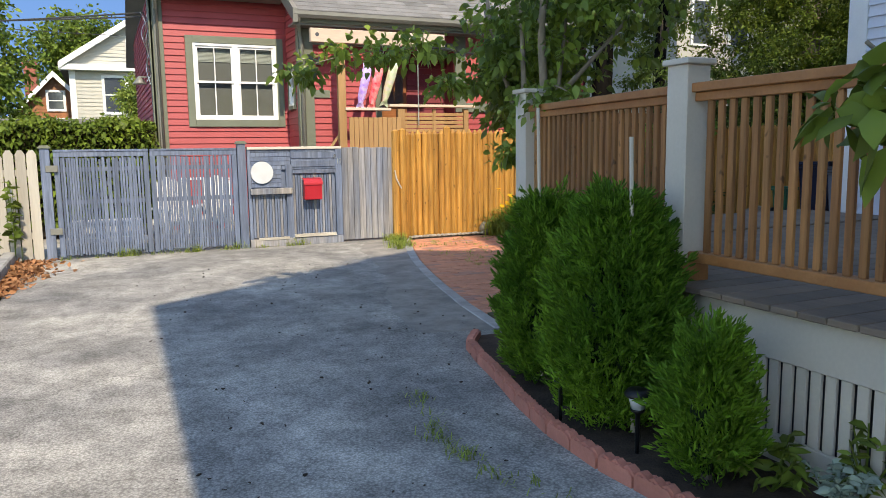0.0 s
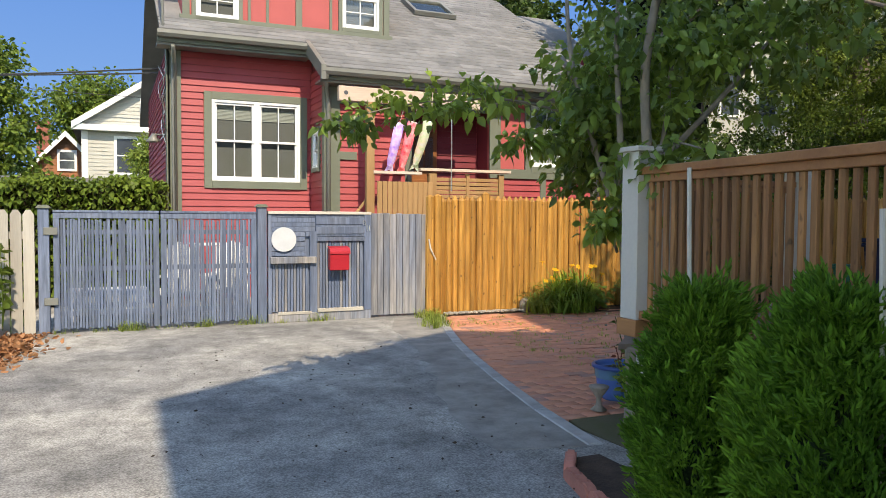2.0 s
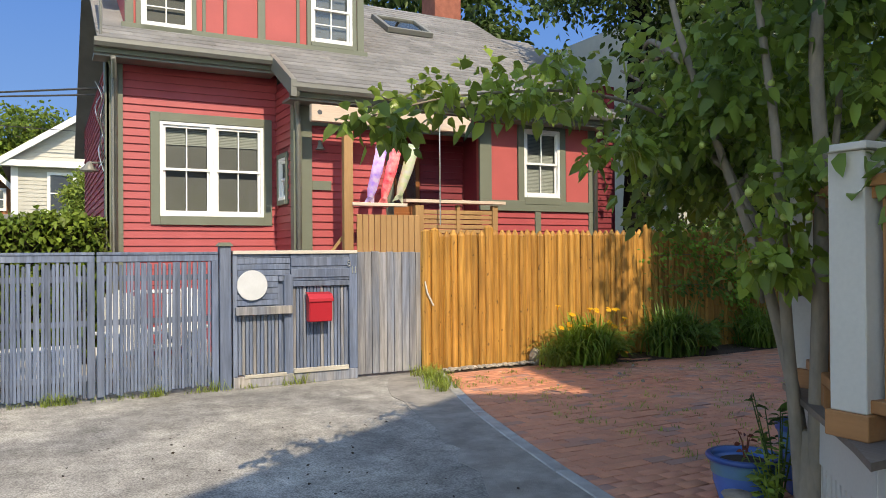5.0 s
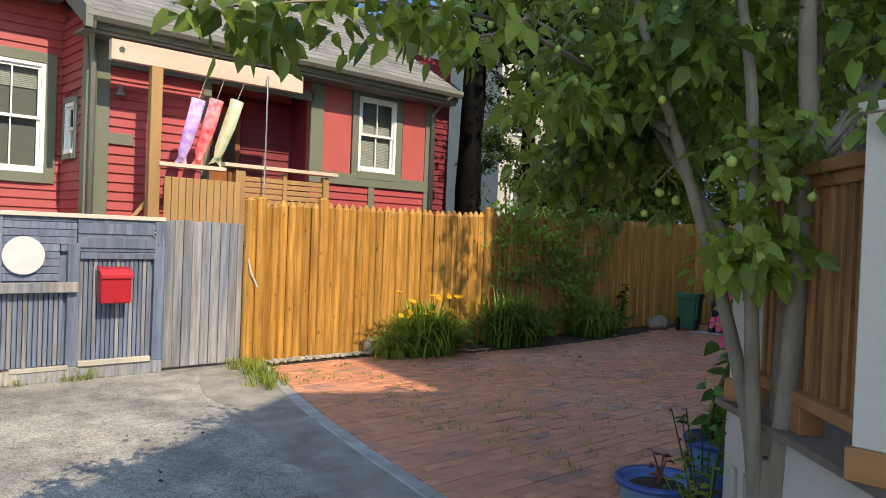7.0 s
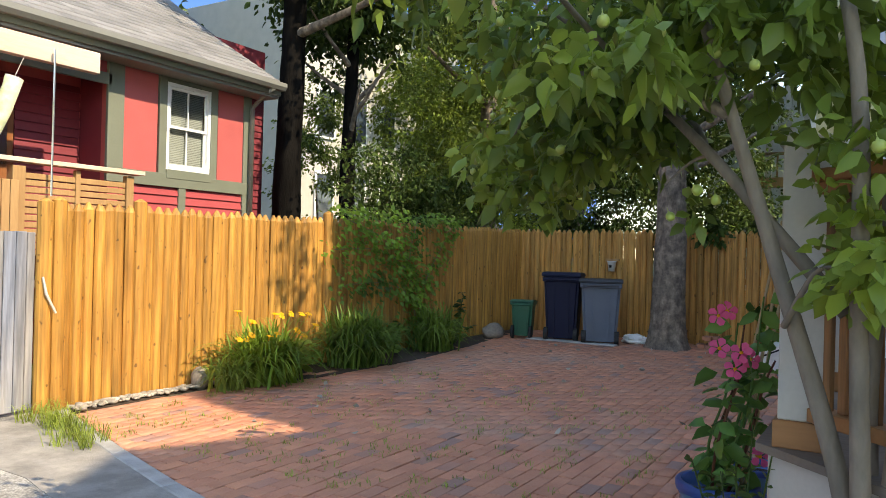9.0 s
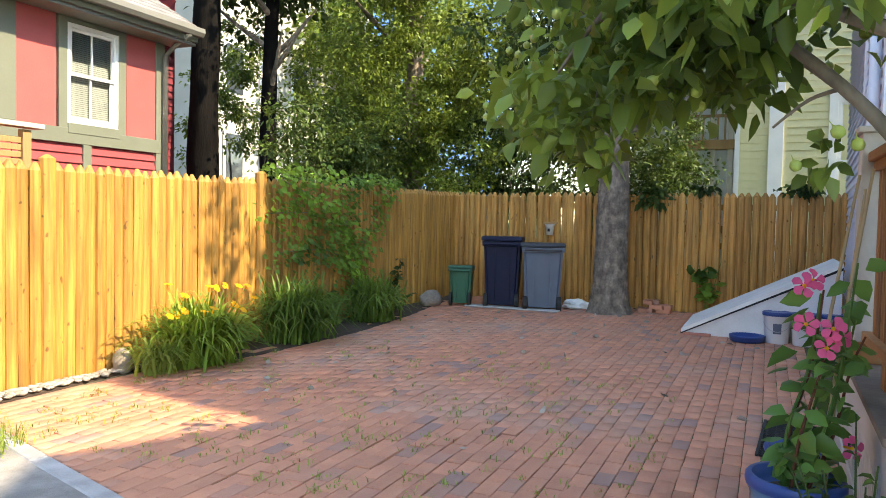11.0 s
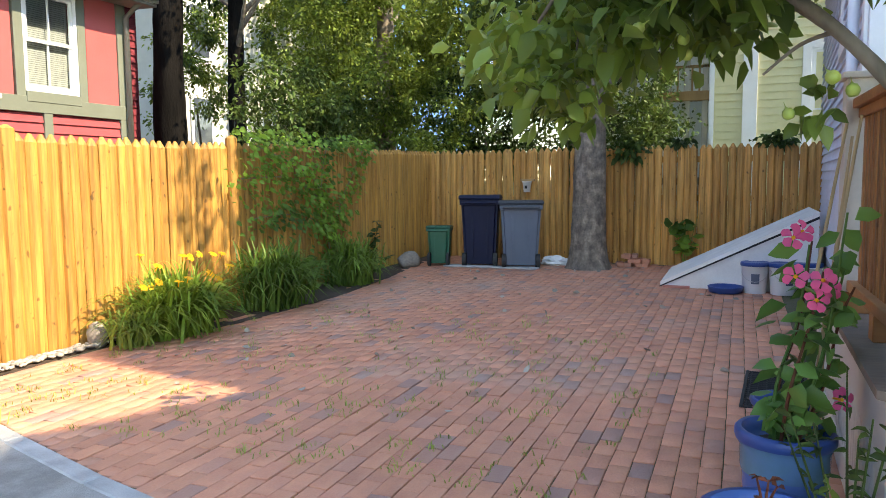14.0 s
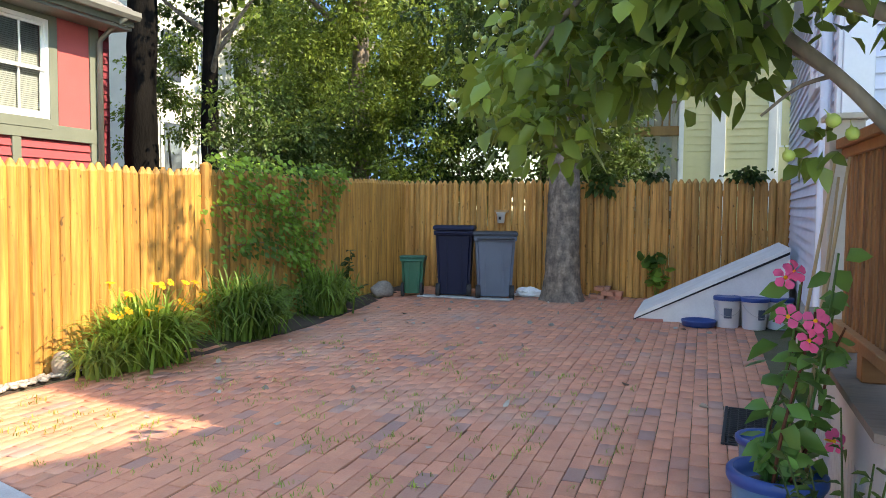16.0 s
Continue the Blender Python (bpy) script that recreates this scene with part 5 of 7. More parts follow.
def pear_tree():
    t = thing("tree", "small pear tree with several grey stems and green fruit", "tree")
    t.location = (0.04, -0.02, 0)
    stems = [
        ([(3.34, 5.51, -0.02), (3.36, 5.56, 0.45), (3.385, 5.63, 0.8), (3.385, 5.80, 1.37), (3.3, 5.95, 1.9), (3.2, 6.15, 2.6), (3.3, 6.4, 3.2)], 0.04, 0.014),
        # Upper run is out of view, added to hold the shade-casting clump
        ([(3.35, 5.50, -0.02), (3.34, 5.47, 0.5), (3.31, 5.42, 1.2), (3.31, 5.40, 1.8), (3.3, 5.40, 2.6), (3.5, 5.2, 3.3), (4.3, 4.1, 4.2), (5.8, 4.1, 5.2), (6.9, 5.3, 5.9), (7.4, 6.35, 6.2)], 0.046, 0.012),
        ([(3.32, 5.52, -0.02), (3.30, 5.54, 0.5), (3.25, 5.56, 1.2), (3.22, 5.58, 2.0), (3.28, 5.72, 2.7), (3.4, 5.85, 3.2)], 0.036, 0.014),
        ([(3.36, 5.48, -0.02), (3.40, 5.50, 0.4), (3.45, 5.53, 0.9), (3.44, 5.50, 1.5), (3.5, 5.45, 2.1), (3.6, 5.5, 2.7)], 0.034, 0.012),
        ([(3.31, 5.40, 1.75), (3.5, 5.32, 1.95), (3.8, 5.2, 2.3), (4.2, 5.2, 2.7)], 0.03, 0.01),
        ([(3.68, 6.36, 2.1), (3.3, 6.5, 2.3), (2.82, 6.5, 2.36), (2.4, 6.45, 2.32), (1.95, 6.52, 2.26), (1.45, 6.42, 2.1)], 0.014, 0.004),
        ([(3.31, 5.40, 1.7), (3.1, 5.1, 1.86), (2.98, 4.75, 1.88), (2.9, 4.45, 1.82)], 0.014, 0.004),
        ([(3.3, 5.95, 1.9), (3.45, 6.35, 2.1), (3.65, 6.75, 2.15), (3.8, 7.0, 1.95)], 0.024, 0.006),
        ([(3.2, 6.15, 2.5), (3.4, 6.6, 2.75), (3.7, 7.0, 2.8)], 0.025, 0.007),
        ([(3.4, 5.5, 2.8), (3.9, 6.1, 3.0), (4.5, 6.8, 2.9)], 0.03, 0.008),
        ([(3.36, 5.78, 1.2), (3.2, 5.68, 1.38), (3.06, 5.6, 1.4)], 0.012, 0.004),
        ([(2.95, 6.5, 2.35), (2.92, 6.8, 2.38), (3.0, 7.15, 2.4)], 0.012, 0.005),
        ([(3.42, 5.60, 1.25), (3.47, 5.85, 1.55), (3.52, 6.06, 1.80), (3.68, 6.36, 2.1), (3.7, 6.7, 2.42), (3.6, 7.1, 2.7)], 0.028, 0.009),
        ([(3.53, 6.08, 1.82), (3.85, 6.2, 1.97), (4.1, 6.4, 2.05), (4.25, 6.65, 2.1), (4.35, 6.95, 2.08), (4.5, 7.4, 2.0)], 0.02, 0.005),
        ([(4.35, 6.95, 2.08), (4.38, 6.98, 1.9), (4.36, 6.95, 1.74)], 0.006, 0.003),
        ([(3.52, 6.06, 1.8), (3.6, 6.15, 1.78), (3.62, 6.25, 1.7)], 0.008, 0.004),
    ]
    bm = bmesh.new()
    for pts, r0, r1 in stems[:4]:
        bm = bmesh.new()
        limb(bm, pts, r0, r1, 12)
        part("trunk", bm, M["bark_pale"], t, "smooth grey-brown stem", True)
    for pts, r0, r1 in stems[4:]:
        bm = bmesh.new()
        limb(bm, pts, r0, r1, 8)
        part("limb", bm, M["bark_pale"], t, smooth=True)
    bm = bmesh.new()
    limb(bm, [(3.345, 5.50, -0.03), (3.345, 5.505, 0.12), (3.345, 5.51, 0.34), (3.345, 5.52, 0.6)], 0.105, 0.05, 16)
    part("trunk", bm, M["bark_pale"], t, "furrowed grey-brown foot of the trunk", True)
    cl = []
    spec = [((4.36, 6.93, 1.72), (0.12, 0.12, 0.13), 2), ((4.34, 7.02, 1.93), (0.2, 0.18, 0.1), 3), ((4.5, 7.40, 1.86), (0.2, 0.12, 0.12), 2), ((4.5, 7.2, 2.08), (0.3, 0.22, 0.1), 4), ((4.26, 6.62, 2.02), (0.22, 0.2, 0.1), 3),
            ((4.0, 6.28, 1.96), (0.18, 0.14, 0.07), 1), ((3.88, 6.15, 2.04), (0.2, 0.16, 0.08), 2), ((4.4, 6.9, 2.16), (0.3, 0.25, 0.08), 4), ((4.08, 6.4, 2.12), (0.25, 0.25, 0.08), 3), ((3.55, 6.05, 1.66), (0.08, 0.1, 0.12), 1),
            ((3.95, 5.2, 2.9), (0.6, 0.4, 0.5), 22), ((4.6, 5.3, 2.7), (0.6, 0.4, 0.5), 18), ((3.4, 5.3, 2.5), (0.35, 0.3, 0.35), 14), ((3.2, 5.75, 2.4), (0.3, 0.3, 0.25), 10), ((3.9, 6.3, 2.55), (0.5, 0.4, 0.3), 12),
            ((2.5, 6.48, 2.34), (0.5, 0.3, 0.13), 9), ((2.0, 6.48, 2.24), (0.42, 0.18, 0.1), 8), ((1.52, 6.42, 2.1), (0.15, 0.1, 0.07), 4),
            ((3.75, 6.8, 2.5), (0.6, 0.4, 0.45), 16), ((3.85, 7.0, 1.82), (0.3, 0.22, 0.26), 9), ((3.6, 6.1, 2.75), (0.55, 0.45, 0.35), 15), ((4.3, 6.0, 2.8), (0.7, 0.5, 0.4), 14),
            ((4.7, 6.6, 2.65), (0.6, 0.45, 0.4), 12), ((3.12, 5.53, 1.38), (0.26, 0.13, 0.1), 8), ((3.2, 5.5, 1.75), (0.25, 0.16, 0.25), 9), ((3.3, 5.95, 2.15), (0.25, 0.22, 0.28), 6), ((3.42, 6.42, 2.02), (0.3, 0.25, 0.14), 8),
            # High clump at x 7.4 is unseen, added for leaf shade on the fence
            ((3.0, 7.1, 2.46), (0.35, 0.25, 0.12), 6), ((7.4, 6.35, 6.3), (0.55, 0.5, 0.8), 22), ((3.35, 5.5, 2.9), (0.5, 0.3, 0.5), 12), ((3.9, 5.3, 2.5), (0.4, 0.3, 0.4), 8),
            ((3.75, 6.75, 1.98), (0.45, 0.3, 0.22), 13), ((3.6, 6.5, 2.22), (0.4, 0.3, 0.2), 12), ((4.3, 6.75, 2.2), (0.4, 0.3, 0.26), 11), ((3.9, 6.4, 2.12), (0.4, 0.25, 0.2), 11),
            ((3.32, 6.2, 2.25), (0.28, 0.2, 0.16), 7), ((4.4, 7.1, 2.1), (0.4, 0.3, 0.3), 9), ((3.7, 6.35, 1.9), (0.3, 0.15, 0.1), 5), ((4.0, 7.05, 2.4), (0.4, 0.25, 0.25), 9), ((3.55, 6.15, 2.4), (0.35, 0.3, 0.25), 10),
            ((2.95, 4.75, 1.8), (0.16, 0.4, 0.12), 7), ((2.85, 6.2, 2.0), (0.3, 0.18, 0.1), 6), ((3.4, 5.75, 2.12), (0.3, 0.22, 0.3), 9), ((3.7, 5.6, 2.15), (0.3, 0.2, 0.3), 9)]
    for i, (c, r, g) in enumerate(spec):
        cl += big_clumps(c, tuple(1.08 * q for q in r), int(g * 2.4), 10, 0.15, 900 + i)
    foliage("crown", cl, 0.078, M["leaf_pear"], t, 0.74, 0.42, 21, 0.0, "dark glossy green pear leaves")
    return cl


PEAR_CLUMPS = pear_tree()


def fruits():
    r = np.random.default_rng(77)
    bm = bmesh.new()
    lathe(bm, [(0.003, -0.022), (0.014, -0.02), (0.0215, -0.008), (0.022, 0.004), (0.016, 0.017), (0.006, 0.021), (0.0015, 0.03), (0.0012, 0.045)], 12)
    me = mesh_of(bm, M["pear"], True)
    for k in range(260):
        c, rad, _ = PEAR_CLUMPS[int(r.integers(len(PEAR_CLUMPS))) if k > 90 else int(r.integers(62))]
        u = r.normal(size=3)
        u /= np.linalg.norm(u)
        p = np.asarray(c) + u * np.asarray(rad) * 0.85
        o = new("pear", me)
        o.matrix_basis = Matrix.Translation(p) @ Matrix.Rotation(r.normal() * 0.3, 4, 'X') @ Matrix.Scale(0.7 + 0.2 * r.random(), 4)
        tagged(o, "small unripe green pear hanging among the leaves", "fruit", "pears on the tree")


fruits()


def bark_trunk(bm, x, y, lean, height, r0, seed):
    """A trunk with a flared foot, burls and furrowed bark."""
    rings, seg = 90, 44
    prev = None
    for i in range(rings):
        f = i / (rings - 1)
        z = -0.1 + (height * 0.75 + 0.1) * f ** 1.15
        rad = r0 * (1 - 0.55 * z / height) * (1 + 0.32 * math.exp(-max(z, 0) / 0.12))
        row = []
        for k in range(seg):
            a = 2 * math.pi * k / seg
            u = Vector((math.cos(a), math.sin(a), 0))
            q = 1 + 0.10 * noise.noise(u * 1.6 + Vector((seed, 0, z * 1.1))) + 0.055 * noise.noise(u * 7 + Vector((0, seed, z * 4))) + 0.04 * abs(noise.noise(u * 14 + Vector((0, seed, z * 6))))
            row.append(bm.verts.new((x + lean[0] * z / height + 0.05 * math.sin(z * 0.9 + seed) * min(z, 1) + u.x * rad * q, y + lean[1] * z / height + u.y * rad * q, z)))
        if prev:
            for k in range(seg):
                bm.faces.new((prev[k], prev[(k + 1) % seg], row[(k + 1) % seg], row[k]))
        prev = row


def big_tree(label, base, height, r0, crown, groups, per, size, leaf, material, seed, lean=(0, 0)):
    t = thing("tree", label, "tree")
    r = np.random.default_rng(seed)
    bm = bmesh.new()
    x, y = base
    top = (x + lean[0], y + lean[1], height)
    limb(bm, [(x, y, -0.1), (x + lean[0] * 0.2, y + lean[1] * 0.2, height * 0.3), (x + lean[0] * 0.6 + 0.1, y + lean[1] * 0.6, height * 0.65), top], r0, r0 * 0.25, 14)
    if "trunk" in label:
        bm = bmesh.new()
        bark_trunk(bm, x, y, lean, height, r0, seed)
    part("trunk", bm, M["bark_shaded"] if "black" in label else M["bark"], t, "rough bark", True)
    for k in range(7):
        bm = bmesh.new()
        a = r.random() * 6.28
        z = height * (0.38 + 0.5 * r.random())
        s = min(crown[1][0], crown[1][1]) * (0.6 + 0.4 * r.random())
        p0 = Vector((x + lean[0] * 0.5, y + lean[1] * 0.5, z))
        limb(bm, [p0, p0 + Vector((math.cos(a) * s * 0.5, math.sin(a) * s * 0.5, 0.4)), p0 + Vector((math.cos(a) * s, math.sin(a) * s, 0.9))], r0 * 0.35, r0 * 0.08, 8)
        part("limb", bm, M["bark"], t, smooth=True)
    foliage("crown", big_clumps(crown[0], crown[1], groups, per, size, seed), leaf, material, t, 0.6, 0.25, seed, 0.1)


big_tree("large shade tree with a thick rough trunk by the fence", (12.55, 8.42), 6.5, 0.265, ((13.4, 9.0, 5.4), (2.2, 2.6, 1.5)), 80, 70, 0.45, 0.11, M["leaf_dark"], 31)
big_tree("dark leafy tree behind the stockade fence", (16.0, 13.5), 9, 0.3, ((15.6, 13.4, 4.0), (2.4, 2.8, 3.4)), 250, 170, 0.5, 0.085, M["leaf_light"], 32)
big_tree("dark leafy tree beyond the yard fence", (16.8, 9.5), 9, 0.25, ((16.8, 9.8, 4.2), (2.0, 2.6, 3.4)), 220, 160, 0.5, 0.09, M["leaf_dark"], 33)
big_tree("tall tree with a trunk shaded to near black beside the red house", (10.76, 14.7), 11, 0.27, ((12.0, 14.0, 7.4), (3.3, 3.2, 2.3)), 190, 90, 0.6, 0.13, M["leaf_dark"], 34)
big_tree("slender tree with a trunk shaded to near black behind the fence", (12.35, 14.6), 9, 0.17, ((12.8, 15.2, 6.4), (1.6, 1.3, 1.6)), 60, 60, 0.5, 0.15, M["leaf_dark"], 40)
big_tree("tall leafy tree behind the yards", (27, 19), 13, 0.4, ((26.5, 19, 8), (5, 5, 6)), 200, 70, 0.9, 0.26, M["leaf_light"], 35)
big_tree("tall leafy tree behind the red house", (12, 26), 14, 0.4, ((12, 26, 9.5), (6, 4, 4)), 140, 70, 0.9, 0.26, M["leaf_dark"], 36)
big_tree("broad green street tree in the distance", (-6.2, 40), 8, 0.35, ((-6.0, 40, 5.4), (3.6, 3, 4.1)), 220, 70, 0.8, 0.26, M["leaf_light"], 37)
big_tree("rounded green tree behind the white gabled house", (-1.0, 62), 11, 0.4, ((-0.6, 62, 7.6), (3.6, 3, 4.4)), 180, 60, 1.2, 0.34, M["leaf_light"], 38)
big_tree("small yellow-green tree beside the distant house", (1.5, 31.5), 3.2, 0.1, ((1.45, 31.5, 3.5), (0.75, 0.7, 1.0)), 60, 60, 0.35, 0.12, M["leaf_lime"], 41)
big_tree("tall tree behind the patio fence", (21, 6), 12, 0.35, ((21, 8, 8), (4, 6, 5)), 160, 70, 0.8, 0.24, M["leaf_dark"], 39)


def understory(label, clumps, material, seed):
    """A dark bushy mass beyond the fence."""
    t = thing("bush", label, "bush")
    bm = bmesh.new()
    c = clumps[0][0]
    limb(bm, [(c[0], c[1], -0.1), (c[0] + 0.1, c[1], 0.8), (c[0], c[1] + 0.1, c[2])], 0.06, 0.02, 8)
    part("trunk", bm, M["bark"], t, smooth=True)
    cl = []
    for i, (q, rad, g) in enumerate(clumps):
        cl += big_clumps(q, rad, g, 120, 0.38, seed + i)
    foliage("crown", cl, 0.088, material, t, 0.55, 0.3, seed, 0.0)


understory("dense dark bushes behind the stockade fence", [((11.8, 13.2, 2.3), (1.6, 0.7, 1.0), 40), ((14.2, 13.6, 2.4), (1.3, 1.2, 1.2), 40)], M["leaf_dark"], 310)
understory("dense dark bushes beyond the end fence", [((15.6, 11.0, 2.4), (0.8, 1.6, 1.2), 45), ((15.6, 8.4, 2.3), (0.7, 1.2, 0.9), 30)], M["leaf_dark"], 330)


understory("deep dark shrubs filling the ground behind the end fence", [((18.6, 12.0, 2.6), (1.0, 2.6, 2.2), 70), ((18.0, 15.6, 2.6), (1.8, 1.2, 2.2), 55)], M["leaf_dark"], 350)
understory("leafy light green shrubs in front of the pale house", [((15.0, 17.6, 3.0), (1.4, 0.9, 2.6), 46), ((13.4, 16.2, 4.6), (0.9, 0.7, 1.3), 16)], M["leaf_light"], 370)


# ---- shrubs in the bed by the deck ----
def thuja(x, y, height, radius, seed, label):
    t = thing("shrub", label, "shrub", group="thujas by the deck")
    bm = bmesh.new()
    limb(bm, [(x, y, -0.02), (x + 0.02, y, height * 0.5), (x, y, height * 0.85)], 0.035, 0.01, 8)
    part("trunk", bm, M["bark"], t, smooth=True)
    r = np.random.default_rng(seed)
    # Dark solid body added to stand for the shade between the sprays
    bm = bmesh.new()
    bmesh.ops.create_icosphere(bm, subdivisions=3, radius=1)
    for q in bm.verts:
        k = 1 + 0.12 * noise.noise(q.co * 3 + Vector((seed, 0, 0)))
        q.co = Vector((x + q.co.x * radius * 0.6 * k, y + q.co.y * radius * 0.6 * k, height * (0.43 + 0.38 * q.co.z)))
    part("core", bm, M["thuja_core"], t, "dark filler for the shade inside the shrub", True)
    tufts_n = int(1150 * height * radius / 0.4)
    P, W = [], []
    for k in range(tufts_n):
        z = r.random() ** 0.9
        prof = max(0.0, 1 - ((z - 0.3) / 0.74) ** 2) ** 0.9 if z > 0.3 else 0.72 + 0.28 * z / 0.3
        a = r.random() * 2 * math.pi
        rad = radius * prof * (0.62 + 0.3 * r.random() + 0.1 * math.sin(a * 3 + seed + z * 9) + 0.08 * math.sin(a * 7 + z * 17 + seed))
        c = np.array([x + rad * math.cos(a), y + rad * math.sin(a), 0.03 + z * height * 0.94])
        d = np.array([math.cos(a) * 0.75, math.sin(a) * 0.75, 0.75 + 0.4 * r.random()]) + 0.25 * r.normal(size=3)
        m = 48
        s = r.random(m)[:, None]
        P.append(c + d * 0.12 * s + r.normal(size=(m, 3)) * 0.022 * (1.25 - s))
        W.append(d + r.normal(size=(m, 3)) * 0.45)
    p, w = np.concatenate(P), np.concatenate(W)
    v, f = leaf_mesh(p, w, 0.028 + 0.03 * r.random(len(p)), 0.24, 0.2, 0.0, seed)
    o = new("crown", mesh_from(v, f, M["leaf_thuja"]))
    o.parent = t


thuja(2.42, 3.84, 1.08, 0.255, 51, "tall narrow green thuja shrub by the deck")
thuja(2.36, 3.1, 1.15, 0.32, 52, "broad rounded green thuja shrub by the deck")
thuja(2.28, 2.34, 0.565, 0.135, 53, "small pointed green thuja shrub by the deck")


# ---- porch of the red house ----
def porch():
    p = thing("porch", "small wooden entry porch with pale beam and slatted sides", "porch", kind="structure")
    y = 13.42
    bm = bmesh.new()
    box(bm, (3.5, y - 0.05, 3.36), (6.1, y + 0.05, 3.60), 0.006)
    part("beam", bm, M["beam"], p, "pale weathered timber beam")
    bm = bmesh.new()
    tube(bm, [(3.62, y - 0.056, 3.49), (3.62, y - 0.04, 3.49)], 0.035, 12)
    part("bolt", bm, M["dark_inside"], p)
    bar("post", (3.98, y - 0.05, 0.0), (4.12, y + 0.05, 3.36), M["porch_wood"], p)
    bar("post", (5.12, y - 0.06, 0.0), (5.26, y + 0.06, 2.2), M["porch_wood"], p)
    bar("post", (6.5, y - 0.04, 0.0), (6.6, y + 0.04, 2.22), M["porch_wood"], p)
    bar("post", (5.85, y - 0.03, 1.2), (5.91, y + 0.03, 2.22), M["porch_wood"], p)
    bar("hand_rail", (4.95, y - 0.09, 2.24), (6.72, y + 0.09, 2.29), M["beam"], p)
    bar("hand_rail", (4.10, y - 0.07, 2.17), (4.98, y + 0.07, 2.22), M["beam"], p)
    z = 1.25
    while z < 2.14:
        bar("slat", (5.26, y - 0.012, z), (6.5, y + 0.012, z + 0.062), M["porch_wood"], p)
        z += 0.075
    x = 4.14
    while x < 5.1:
        bar("board", (x, y - 0.14, 0.2), (x + 0.085, y - 0.12, 2.04), M["porch_wood"], p)
        x += 0.092
    bar("floor", (4.0, y - 0.05, 0.9), (6.6, 14.98, 0.98), M["deck_board"], p)
    bm = bmesh.new()
    tube(bm, [(5.52, y - 0.1, 3.5), (5.52, y - 0.1, 1.9)], 0.012, 6)
    part("pole", bm, M["steel"], p, "thin grey pole")
    bm = bmesh.new()
    tube(bm, [(3.66, 13.7, 1.2), (4.02, 13.55, 1.72)], 0.03, 4)
    part("brace", bm, M["porch_wood"], p)
    l = thing("wall_lamp", "small grey bell-shaped lamp on the red wall", "lamp")
    bm = bmesh.new()
    lathe(bm, [(0.015, 0.12), (0.03, 0.1), (0.05, 0.02), (0.075, 0.0), (0.07, -0.005)], 14, (4.02 - 0.25, WALL - 0.1))
    o = part("shade", bm, M["gutter"], l, smooth=True)
    o.location.z = 3.02
    bar("bracket", (3.755, WALL - 0.1, 3.13), (3.785, WALL - 0.02, 3.16), M["gutter"], l)


porch()


def windsock(x, y, z, length, material, name_label, tilt):
    s = thing("windsock", name_label, "windsock", Matrix.Translation((x, y, z)) @ Matrix.Rotation(tilt, 4, 'Y') @ Matrix.Rotation(0.25, 4, 'X'), group="fish windsocks")
    bm = bmesh.new()
    r = 0.105
    lathe(bm, [(r, 0.0), (r * 1.02, -0.1), (r * 0.95, -length * 0.4), (r * 0.75, -length * 0.75), (r * 0.55, -length * 0.88)], 14, cap=False)
    for v in bm.verts:
        v.co.x *= 0.8 + 0.1 * math.sin(v.co.z * 9)
        v.co.y += 0.02 * math.sin(v.co.z * 7)
    part("body", bm, material, s, smooth=True)
    bm = bmesh.new()
    prism(bm, [(-0.045, -length * 0.86), (0.045, -length * 0.86), (0.09, -length * 1.02), (0.0, -length * 0.95), (-0.09, -length * 1.02)], -0.004, 0.004)
    part("tail", bm, material, s)
    bm = bmesh.new()
    tube(bm, [(r * 0.6 * math.cos(a), r * math.sin(a), 0.0) for a in [k * 0.5236 for k in range(13)]], 0.006, 5)
    part("hoop", bm, M["bucket_white"], s, "white wire mouth hoop")
    bm = bmesh.new()
    tube(bm, [(0, 0, 0.0), (0.03, 0.02, 0.28)], 0.004, 4)
    part("cord", bm, M["cream"], s)


windsock(4.50, 13.2, 3.02, 0.85, M["cloth_purple"], "pale purple cloth fish windsock hanging at the porch", 0.14)
windsock(4.74, 13.2, 3.05, 0.9, M["cloth_red"], "red and white cloth fish windsock hanging at the porch", 0.16)
windsock(5.02, 13.2, 3.08, 0.88, M["cloth_pale"], "pale green cloth fish windsock hanging at the porch", 0.2)


# ---- behind the drive gate ----
def garden_chair(at):
    c = thing("garden_chair", "white painted slatted garden chair behind the gate", "chair", at, group="white garden chairs")
    for x in (-0.24, 0.24):
        bar("leg", (x - 0.03, -0.3, 0), (x + 0.03, -0.25, 0.55), M["white_trim"], c)
        bar("leg", (x - 0.03, 0.2, 0), (x + 0.03, 0.25, 0.4), M["white_trim"], c)
        bar("arm", (x - 0.06, -0.34, 0.55), (x + 0.06, 0.28, 0.58), M["white_trim"], c)
    for k in range(5):
        bar("seat_slat", (-0.26, -0.28 + k * 0.1, 0.36 - k * 0.02), (0.26, -0.2 + k * 0.1, 0.385 - k * 0.02), M["white_trim"], c)
    for k in range(5):
        bar("back_slat", (-0.25 + k * 0.102, 0.2, 0.3), (-0.16 + k * 0.102, 0.23, 0.98 + 0.04 * (2 - abs(k - 2))), M["white_trim"], c)


garden_chair(pose(1.0, 12.6, 0, 0, 0, 20))
garden_chair(pose(1.62, 12.9, 0, 0, 0, -30))


